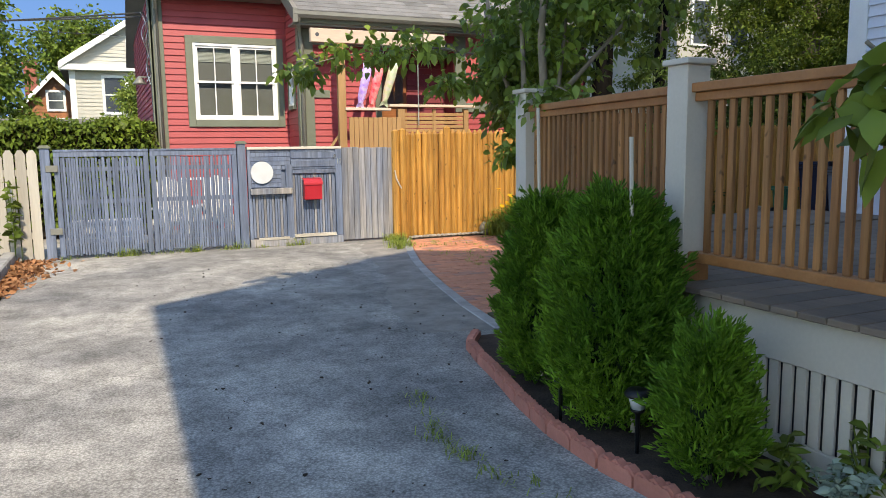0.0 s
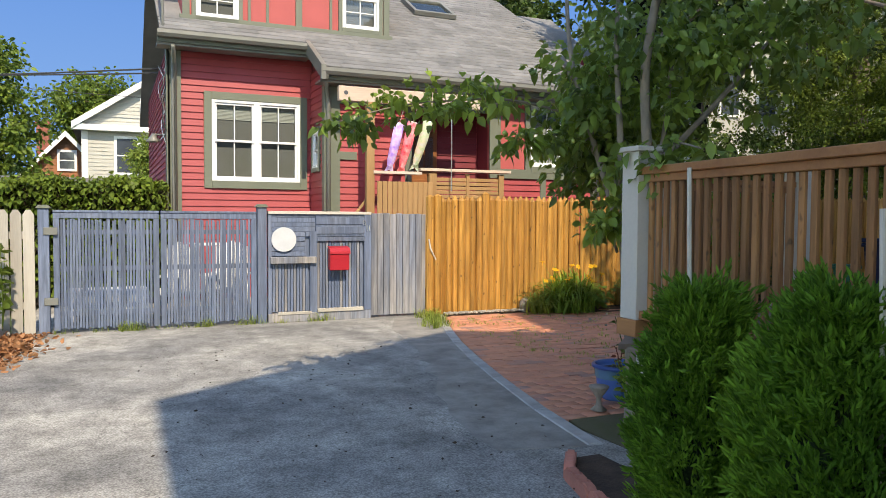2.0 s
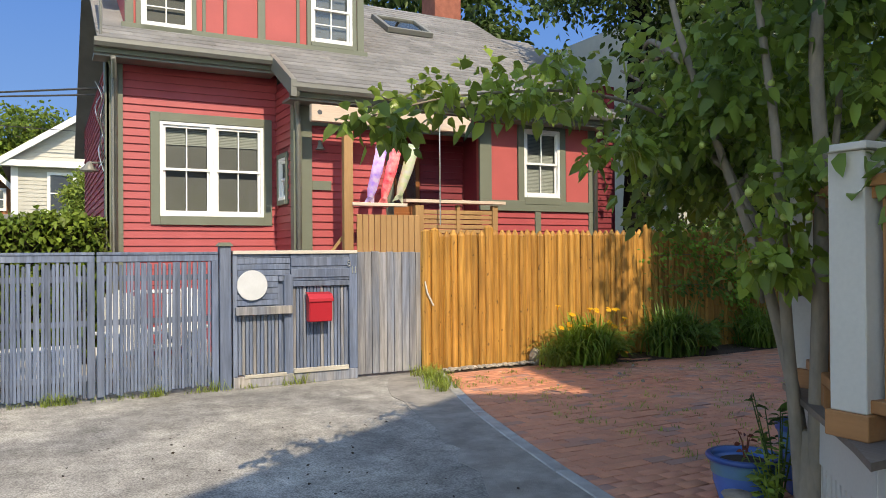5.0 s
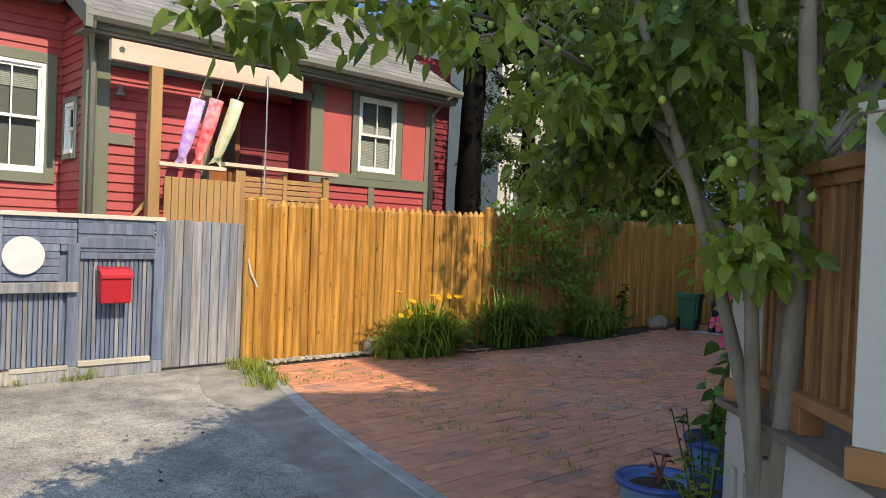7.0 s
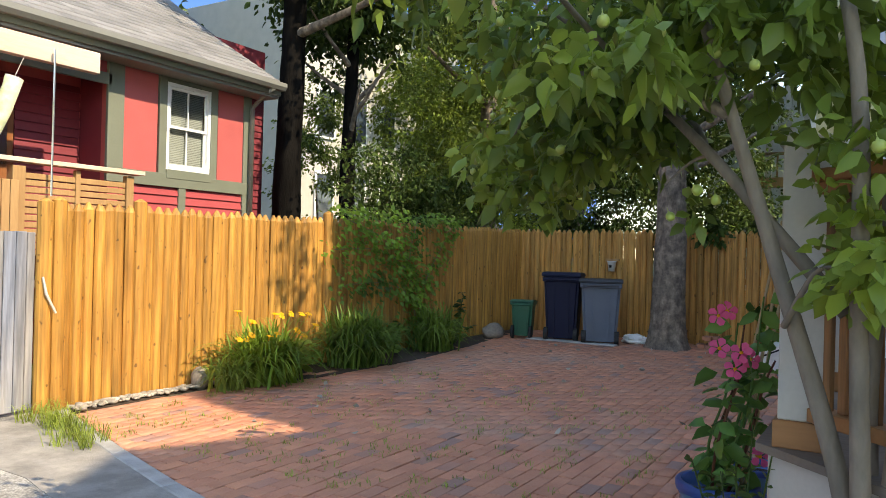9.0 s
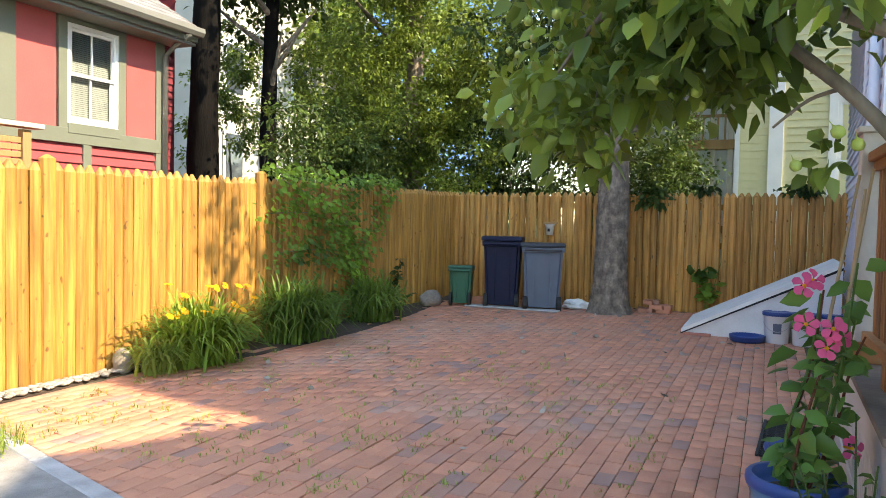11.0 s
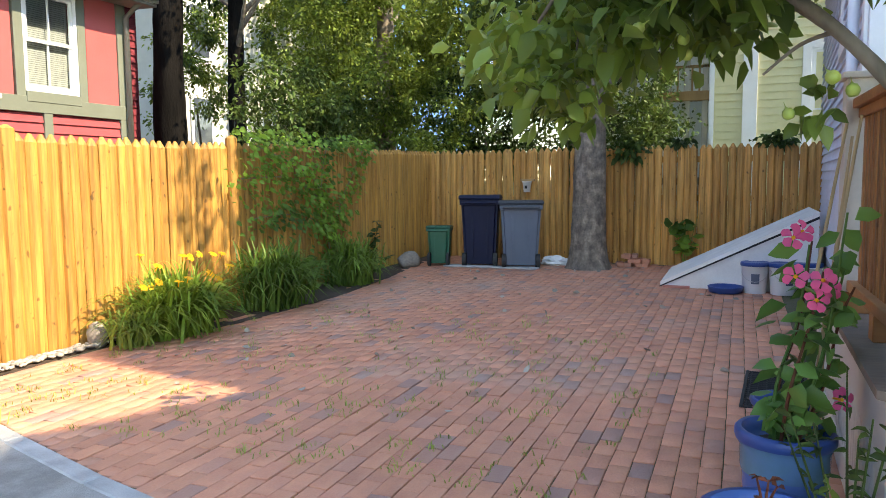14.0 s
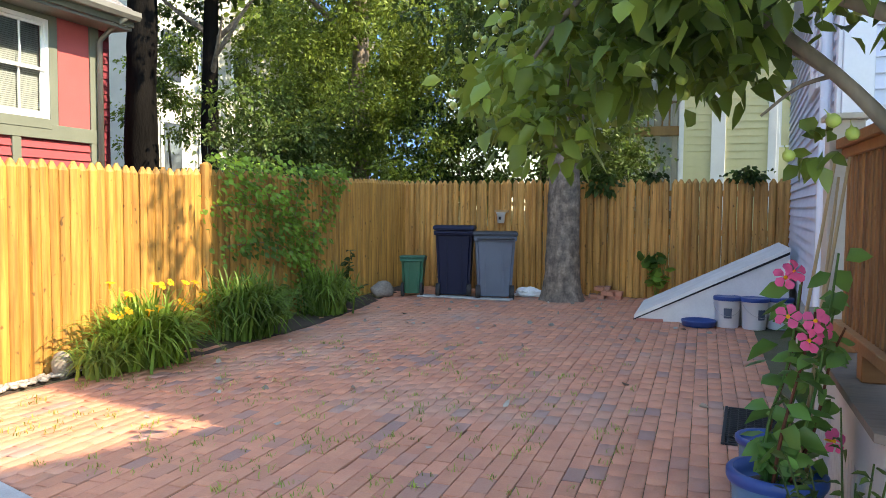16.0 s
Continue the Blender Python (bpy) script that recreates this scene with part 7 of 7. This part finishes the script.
def vine():
    t = thing("vine", "leafy creeper trained over the stockade fence", "vine")
    r = np.random.default_rng(111)
    bm = bmesh.new()
    routes = [[(9.9, 11.36, 0.1), (9.8, 11.38, 0.8), (9.5, 11.38, 1.4), (8.2, 11.38, 1.8)], [(9.9, 11.36, 0.1), (10.1, 11.38, 0.9), (10.6, 11.38, 1.5), (10.9, 11.38, 1.85)],
              [(9.85, 11.37, 0.7), (9.2, 11.38, 0.95), (8.1, 11.38, 0.95)], [(9.7, 11.37, 1.1), (9.0, 11.38, 1.4), (8.0, 11.38, 1.4)], [(9.85, 11.37, 0.5), (9.7, 11.38, 1.3), (9.9, 11.38, 1.9)]]
    ps, ws = [], []
    for rt in routes:
        limb(bm, rt, 0.010, 0.005, 5)
        for a, b in zip(rt, rt[1:]):
            L = (Vector(b) - Vector(a)).length
            for k in range(int(150 * L)):
                q = Vector(a).lerp(Vector(b), r.random()) + Vector((0.17 * r.normal(), -0.07 * r.random(), 0.12 * r.normal()))
                if q.z < 1.95:
                    ps.append(tuple(q))
                    ws.append((0.5 * r.normal(), -1.0, -0.1 + 0.4 * r.normal()))
    for k in range(420):
        ps.append((7.95 + 3.1 * r.random(), 11.4 + 0.12 * r.normal(), 1.86 + 0.06 * r.normal()))
        ws.append((0.5 * r.normal(), -0.8, 0.4 * r.normal()))
    part("stem", bm, M["bark_pale"], t)
    v, f = leaf_mesh(ps, ws, 0.042 + 0.038 * r.random(len(ps)), 0.85, 0.2, 0.4, 111)
    o = new("leaves", mesh_from(v, f, M["leaf_vine"]))
    o.parent = t
    for label, c, rad, n in (("ivy spilling over the top of the stockade fence", (13.40, 7.93, 1.80), (0.12, 0.40, 0.2), 260), ("small sprig of ivy over the stockade fence", (13.24, 5.77, 1.90), (0.1, 0.34, 0.1), 130), ("thin ivy trails over the fence top", (13.36, 7.16, 1.92), (0.08, 0.25, 0.06), 60)):
        u = thing("ivy", label, "vine")
        foliage("leaves", [(c, rad, n)], 0.1, M["leaf_dark"], u, 0.75, 0.4, 112 + n, 0.1)


vine()


def rocks():
    r = np.random.default_rng(121)
    for label, x, y, s in (("brown rounded fieldstone in the bed", 5.86, 11.3, (0.09, 0.08, 0.12)), ("mossy grey boulder in the fence corner", 11.85, 11.1, (0.24, 0.16, 0.14))):
        bm = bmesh.new()
        bmesh.ops.create_icosphere(bm, subdivisions=3, radius=1)
        for v in bm.verts:
            v.co *= 1 + 0.22 * noise.noise(v.co * 1.6 + Vector((x, y, 0)))
        single("rock", bm, M["stone"], label, "rock", smooth=True, at=Matrix.Translation((x, y, s[2] * 0.7)) @ Matrix.Diagonal((*s, 1)))
    bm = bmesh.new()
    for k in range(300):
        t = r.random()
        x, y = 4.5 + 1.55 * t, 11.40 - 0.07 * r.random() - 0.13 * r.random() * (1 - 0.2 * t)
        ret = bmesh.ops.create_icosphere(bm, subdivisions=1, radius=0.014 + 0.018 * r.random())
        sc = Vector((1 + 0.4 * r.random(), 0.8 + 0.5 * r.random(), 0.6))
        for v in ret["verts"]:
            v.co = Vector((v.co.x * sc.x, v.co.y * sc.y, v.co.z * sc.z)) + Vector((x, y, 0.022 + 0.014 * r.random()))
    o = single("pebbles", bm, M["pebble"], "strip of pale pebbles at the foot of the fence", "gravel", kind="stuff", smooth=True)
    bm = bmesh.new()
    prism(bm, [(4.5, 11.2), (6.0, 11.28), (6.6, 10.85), (7.6, 10.75), (9.0, 10.7), (10.6, 10.85), (12.2, 11.1), (13.6, 11.2), (13.6, 11.45), (4.5, 11.45)], -0.1, 0.006, axis=2)
    single("planting_bed", bm, M["mulch"], "dark mulched bed along the stockade fence", "bed", kind="structure")
    p = thing("brick_pile", "loose pile of leftover red bricks by the fence", "bricks")
    bm = bmesh.new()
    box(bm, (-0.1, -0.05, 0), (0.1, 0.05, 0.06), 0.004)
    me = mesh_of(bm, M["brick"])
    for k in range(16):
        lvl = 0 if k < 8 else 1 if k < 13 else 2
        piece("brick", me, p, pose(12.95 + 0.11 * (k % 2) + 0.02 * r.normal(), 7.62 + 0.115 * (k % 8 - 2 * lvl * 0.4) * 0.5 + 0.03 * r.normal(), lvl * 0.061, 0, 0, 6 * r.normal()))


rocks()


# ---- small things on the patio ----
def hanging_pot():
    h = thing("hanging_pot", "small white flower pot hung on the fence", "pot", Matrix.Translation((-0.41, -0.09, 0.0)))
    bm = bmesh.new()
    lathe(bm, [(0.055, 0.0), (0.075, 0.16), (0.085, 0.165), (0.085, 0.18), (0.07, 0.18)], 16, (13.85, 9.72))
    o = part("body", bm, M["bucket_white"], h, smooth=True)
    o.location.z = 1.14
    bar("bracket", (13.84, 9.6, 1.32), (13.95, 9.84, 1.36), M["porch_wood"], h)
    bar("mark", (13.772, 9.70, 1.2), (13.78, 9.74, 1.25), M["rubber"], h)


hanging_pot()


def bucket(x, y, turn):
    b = thing("bucket", "white plastic pail with a blue lid and dark label", "bucket", pose(x, y, 0, 0, 0, turn), group="white pails")
    bm = bmesh.new()
    lathe(bm, [(0.125, 0.0), (0.13, 0.01), (0.148, 0.31), (0.155, 0.315), (0.155, 0.33), (0.148, 0.335)], 28)
    part("body", bm, M["bucket_white"], b, smooth=True)
    bm = bmesh.new()
    lathe(bm, [(0.160, 0.325), (0.163, 0.33), (0.163, 0.365), (0.155, 0.372), (0.14, 0.366)], 28)
    part("lid", bm, M["blue_plastic"], b, "blue plastic lid", True)
    bm = bmesh.new()
    for k in range(7):
        a0, a1 = 2.85 + k * 0.09, 2.85 + (k + 1) * 0.09
        bm.faces.new([bm.verts.new((rr * math.cos(a), rr * math.sin(a), z)) for a, z, rr in ((a0, 0.12, 0.1405), (a1, 0.12, 0.1405), (a1, 0.24, 0.1475), (a0, 0.24, 0.1475))])
    part("label", bm, M["bin_grey"], b, "dark printed label")
    bm = bmesh.new()
    tube(bm, [(0.156 * math.cos(a), 0.156 * math.sin(a), 0.29 - 0.16 * math.sin(max(0, a - 1.57) * 1.0) * 0.9) for a in [1.57 + k * 0.314 for k in range(11)]], 0.003, 5)
    part("handle", bm, M["steel"], b)


bucket(10.72, 6.1, 0)
bucket(10.68, 5.80, 30)
bucket(10.8, 5.52, -25)


def clutter():
    bm = bmesh.new()
    lathe(bm, [(0.17, 0.0), (0.19, 0.01), (0.2, 0.06), (0.205, 0.075), (0.195, 0.08), (0.18, 0.03), (0.01, 0.02)], 32)
    single("tray", bm, M["blue_plastic"], "round dark blue plastic tray on the bricks", "tray", smooth=True, at=pose(10.62, 6.42, 0.004))
    m = thing("door_mat", "black rubber grid mat on the brick paving", "mat", pose(6.32, 6.04, 0.005, 0, 0, -3) @ Matrix.Diagonal((1, 0.72, 1, 1)))
    bar("border", (-0.45, -0.27, 0), (0.45, -0.24, 0.015), M["rubber"], m)
    bar("border", (-0.45, 0.24, 0), (0.45, 0.27, 0.015), M["rubber"], m)
    for k in range(19):
        bar("strip", (-0.45 + k * 0.0485, -0.24, 0.0), (-0.435 + k * 0.0485, 0.24, 0.013), M["rubber"], m)
    for k in range(7):
        bar("strip", (-0.45, -0.21 + k * 0.07, 0.002), (0.44, -0.2 + k * 0.07, 0.011), M["rubber"], m)
    r = np.random.default_rng(131)
    bm = bmesh.new()
    bmesh.ops.create_icosphere(bm, subdivisions=3, radius=1)
    for v in bm.verts:
        v.co *= 1 + 0.5 * noise.noise(v.co * 2.5)
    single("plastic_bag", bm, M["bucket_white"], "crumpled white and green plastic bag by the tree", "bag", at=Matrix.Translation((12.75, 8.98, 0.06)) @ Matrix.Diagonal((0.12, 0.2, 0.09, 1)))
    bm = bmesh.new()
    box(bm, (12.02, 9.1, 0.002), (12.22, 10.6, 0.03), 0.01)
    single("paving_slab", bm, M["granite"], "grey concrete slab under the bins", "slab", kind="structure")
    # fallen leaves on the patio and drive
    ps = np.stack([5 + 8 * r.random(70), 6.2 + 4.4 * r.random(70), np.full(70, 0.015)], 1)
    v, f = leaf_mesh(ps, np.stack([r.normal(size=70), r.normal(size=70), 0.15 * r.random(70)], 1), 0.05 + 0.04 * r.random(70), 0.6, 0.3, 0.0, 131)
    tagged(new("fallen_leaves", mesh_from(v, f, M["pebble"])), "pale fallen petals and leaves scattered on the bricks", "leaves", kind="stuff")
    n = 900
    y = 8.6 + 2.7 * r.random(n)
    x = -1.1 + np.abs(r.normal(size=n)) * 0.2 * np.clip((y - 8.2) / 2, 0.15, 1)
    v, f = leaf_mesh(np.stack([x, y, 0.01 + 0.03 * r.random(n)], 1), np.stack([r.normal(size=n), r.normal(size=n), 0.3 * r.random(n)], 1), 0.05 + 0.04 * r.random(n), 0.6, 0.4, 0.0, 132)
    tagged(new("fallen_leaves", mesh_from(v, f, M["leaf_dead"])), "drift of dry brown leaves along the kerb", "leaves", kind="stuff")
    n = 260
    ps = np.stack([0.2 + 2.6 * r.random(n), 1.5 + 8 * r.random(n), np.full(n, 0.008)], 1)
    v, f = leaf_mesh(ps, np.stack([r.normal(size=n), r.normal(size=n), 0.2 * r.random(n)], 1), 0.015 + 0.02 * r.random(n), 0.5, 0.3, 0.0, 133)
    tagged(new("litter", mesh_from(v, f, M["soil"])), "small dark twigs and debris on the asphalt", "debris", kind="stuff")


clutter()


def tufts():
    """Grass and weeds at the kerb, at the foot of the gate and in the joints."""
    r = np.random.default_rng(141)
    places = []
    for k in range(60):
        t = r.random()
        places.append((3.98 + 0.4 * t + 0.09 * r.normal() - 0.08, 10.15 + 1.25 * t, 0.11, 12))
    for k in range(40):
        places.append((-0.6 + 3.9 * r.random(), 11.42 + 0.02 * r.normal(), 0.05, 7))
    for x in (0.2, 0.3, 1.75, 2.75, 1.1):
        for k in range(5):
            places.append((x + 0.08 * r.normal(), 11.40, 0.11, 10))
    for k in range(330):
        places.append((4.2 + 4.2 * r.random() ** 1.5, 6.8 + 4.2 * r.random(), 0.032, 6))
    for k in range(60):
        t = r.random()
        places.append((1.55 + 0.12 * math.sin(t * 7) + 0.03 * r.normal(), 1.6 + 2.4 * t, 0.035, 6))
    V, F = [], []
    for x, y, h, n in places:
        for k in range(n):
            a = r.random() * 6.28
            d = np.array([math.cos(a), math.sin(a), 0])
            s = np.array([-math.sin(a), math.cos(a), 0]) * 0.0035
            b = np.array([x, y, 0.0]) + 0.03 * np.array([r.normal(), r.normal(), 0])
            L = h * (0.6 + 0.8 * r.random())
            i0 = len(V)
            V += [b - s, b + s, b + d * L * 0.4 + s * 0.7 + np.array([0, 0, L * 0.75]), b + d * L * 0.4 - s * 0.7 + np.array([0, 0, L * 0.75]), b + d * L * 1.0 + np.array([0, 0, L * 0.9]), b + d * L * 1.0 + np.array([0, 0, L * 0.9]) + s * 0.1]
            F += [[i0, i0 + 1, i0 + 2, i0 + 3], [i0 + 3, i0 + 2, i0 + 5, i0 + 4]]
    tagged(new("weeds", mesh_from(np.array(V), np.array(F), M["leaf_lime"])), "tufts of grass and weeds in joints and along the kerb", "weeds", kind="stuff")


tufts()


# ---- bed edging and lights by the deck ----
def edging():
    pts = [(2.52, 5.0), (2.34, 4.75), (2.25, 4.4), (2.17, 4.0), (2.06, 3.55), (1.98, 3.1), (1.96, 2.65), (2.0, 2.2), (2.02, 1.7), (2.02, 1.2), (2.02, 0.6), (2.02, 0.0)]
    e = thing("bed_edging", "scalloped terracotta-pink concrete edging of the bed", "edging", kind="structure")
    bm = bmesh.new()
    L = 0.29
    outline = [(0, -0.06)] + [(L, -0.06)] + [(L - i * L / 12, 0.062 + 0.024 * abs(math.sin(i * math.pi / 4))) for i in range(13)]
    prism(bm, outline, -0.032, 0.032)
    bmesh.ops.bevel(bm, geom=[ed for ed in bm.edges if abs(ed.verts[0].co.y - ed.verts[1].co.y) < 1e-5 and ed.verts[0].co.z > 0], offset=0.012, segments=2, affect='EDGES')
    me = mesh_of(bm, M["edging"])
    for a, b in zip(pts, pts[1:]):
        d = Vector((b[0] - a[0], b[1] - a[1], 0))
        n = max(1, round(d.length / 0.29))
        for k in range(n):
            q = Vector((*a, 0)) + d * (k / n)
            piece("edging_stone", me, e, Matrix.Translation(q) @ Matrix.Rotation(math.atan2(d.y, d.x), 4, 'Z') @ Matrix.Diagonal((d.length / n / 0.295, 1, 1, 1)))
    bm = bmesh.new()
    prism(bm, pts + [(2.72, -0.5), (2.72, 5.0)], -0.1, 0.02, axis=2)
    single("planting_bed", bm, M["mulch"], "dark mulched bed beside the deck", "bed", kind="structure")


edging()


def solar_light(x, y):
    s = thing("solar_light", "small black solar path light in the bed", "lamp", pose(x, y, 0.01), group="path lights")
    bm = bmesh.new()
    lathe(bm, [(0.008, -0.03), (0.01, 0.0), (0.012, 0.2), (0.03, 0.21), (0.036, 0.225)], 12)
    part("stake", bm, M["black_metal"], s, smooth=True)
    bm = bmesh.new()
    lathe(bm, [(0.03, 0.225), (0.04, 0.26), (0.044, 0.29)], 14)
    part("lens", bm, M["clear"], s, "ribbed clear plastic lens", True)
    bm = bmesh.new()
    lathe(bm, [(0.062, 0.285), (0.064, 0.295), (0.05, 0.315), (0.035, 0.32)], 16)
    part("cap", bm, M["black_metal"], s, smooth=True)


solar_light(2.18, 2.68)
solar_light(2.10, 3.2)


def poles():
    for x, y, z0, z1 in ((2.33, 2.9, 0.2, 1.48), (2.41, 3.88, 0.2, 1.67)):
        bm = bmesh.new()
        tube(bm, [(x, y, z0 - 0.2), (x - 0.02, y + 0.03, z1)], [0.012, 0.01], 7)
        single("plant_stake", bm, M["cream"], "thin white plastic stake among the shrubs", "stake", "white stakes")
    bm = bmesh.new()
    lathe(bm, [(0.06, 0.0), (0.1, 0.02), (0.035, 0.08), (0.03, 0.16), (0.1, 0.26), (0.125, 0.3), (0.12, 0.31)], 20)
    single("urn", bm, M["stone"], "weathered stone garden urn by the deck corner", "urn", smooth=True, at=pose(3.36, 5.9, 0) @ Matrix.Scale(0.62, 4))


poles()


def orange_mark():
    bm = bmesh.new()
    box(bm, (3.86, 5.782, 0.42), (3.90, 5.786, 0.62), 0.001)
    single("paint_mark", bm, M["orange"], "orange spray paint stroke on the cream skirt", "marking")


orange_mark()


# ---- brick paving: courses along the fence, broken joints ----
def kerb_x(y):
    for a, b in zip(KERB, KERB[1:]):
        if a[1] <= y <= b[1]:
            return a[0] + (b[0] - a[0]) * (y - a[1]) / (b[1] - a[1])
    return KERB[0][0] if y < KERB[0][1] else KERB[-1][0]


def paving():
    p = thing("brick_paving", "red brick paving laid in running bond with mossy joints", "paving", kind="structure")
    r = np.random.default_rng(151)
    bm = bmesh.new()
    box(bm, (-0.0995, -0.0495, -0.05), (0.0995, 0.0495, 0.0), 0.0025)
    me = mesh_of(bm, M["brick"])
    V, F = [], []
    row = 0
    y = 5.86
    count = 0
    while y < 11.22:
        x = kerb_x(y) + 0.07 + 0.005 * r.normal()
        half = row % 2 == 1
        while x < end_fence_x(y) - 0.2:
            z = 0.002 + 0.0025 * r.normal()
            cx, cy = x + (0.05 if half else 0.1), y + 0.001 * r.normal()
            near = not half and cx < 5.75 and 6.95 < cy < 9.55
            if near and count < 300:
                piece("brick", me, p, Matrix.Translation((cx, cy, z)) @ Matrix.Rotation(0.012 * r.normal(), 4, 'Z') @ Matrix.Rotation(0.008 * r.normal(), 4, 'X'))
                count += 1
            else:
                i0 = len(V)
                hx, hy, e = 0.049 if half else 0.0995, 0.0495, 0.0025
                c, s = math.cos(0.012 * r.normal()), 0.012 * r.normal()
                tx, ty = 0.004 * r.normal(), 0.004 * r.normal()
                for zz, q in ((-0.03, 0), (z - e, 0), (z, e)):
                    for sx, sy in ((-1, -1), (1, -1), (1, 1), (-1, 1)):
                        px, py = sx * (hx - q), sy * (hy - q)
                        V.append((cx + px * c - py * s, cy + px * s + py * c, zz + (px * tx + py * ty if zz > -0.01 else 0)))
                for k in range(2):
                    for j in range(4):
                        a, b = i0 + 4 * k + j, i0 + 4 * k + (j + 1) % 4
                        F.append((a, b, b + 4, a + 4))
                F.append((i0 + 8, i0 + 9, i0 + 10, i0 + 11))
            x += 0.1035 if half else 0.2035
            half = False
        y += 0.1035
        row += 1
    o = new("bricks", mesh_from(np.array(V), np.array(F), M["brick_far"], False))
    o.parent = p
    o["kind"] = "stuff"


paving()
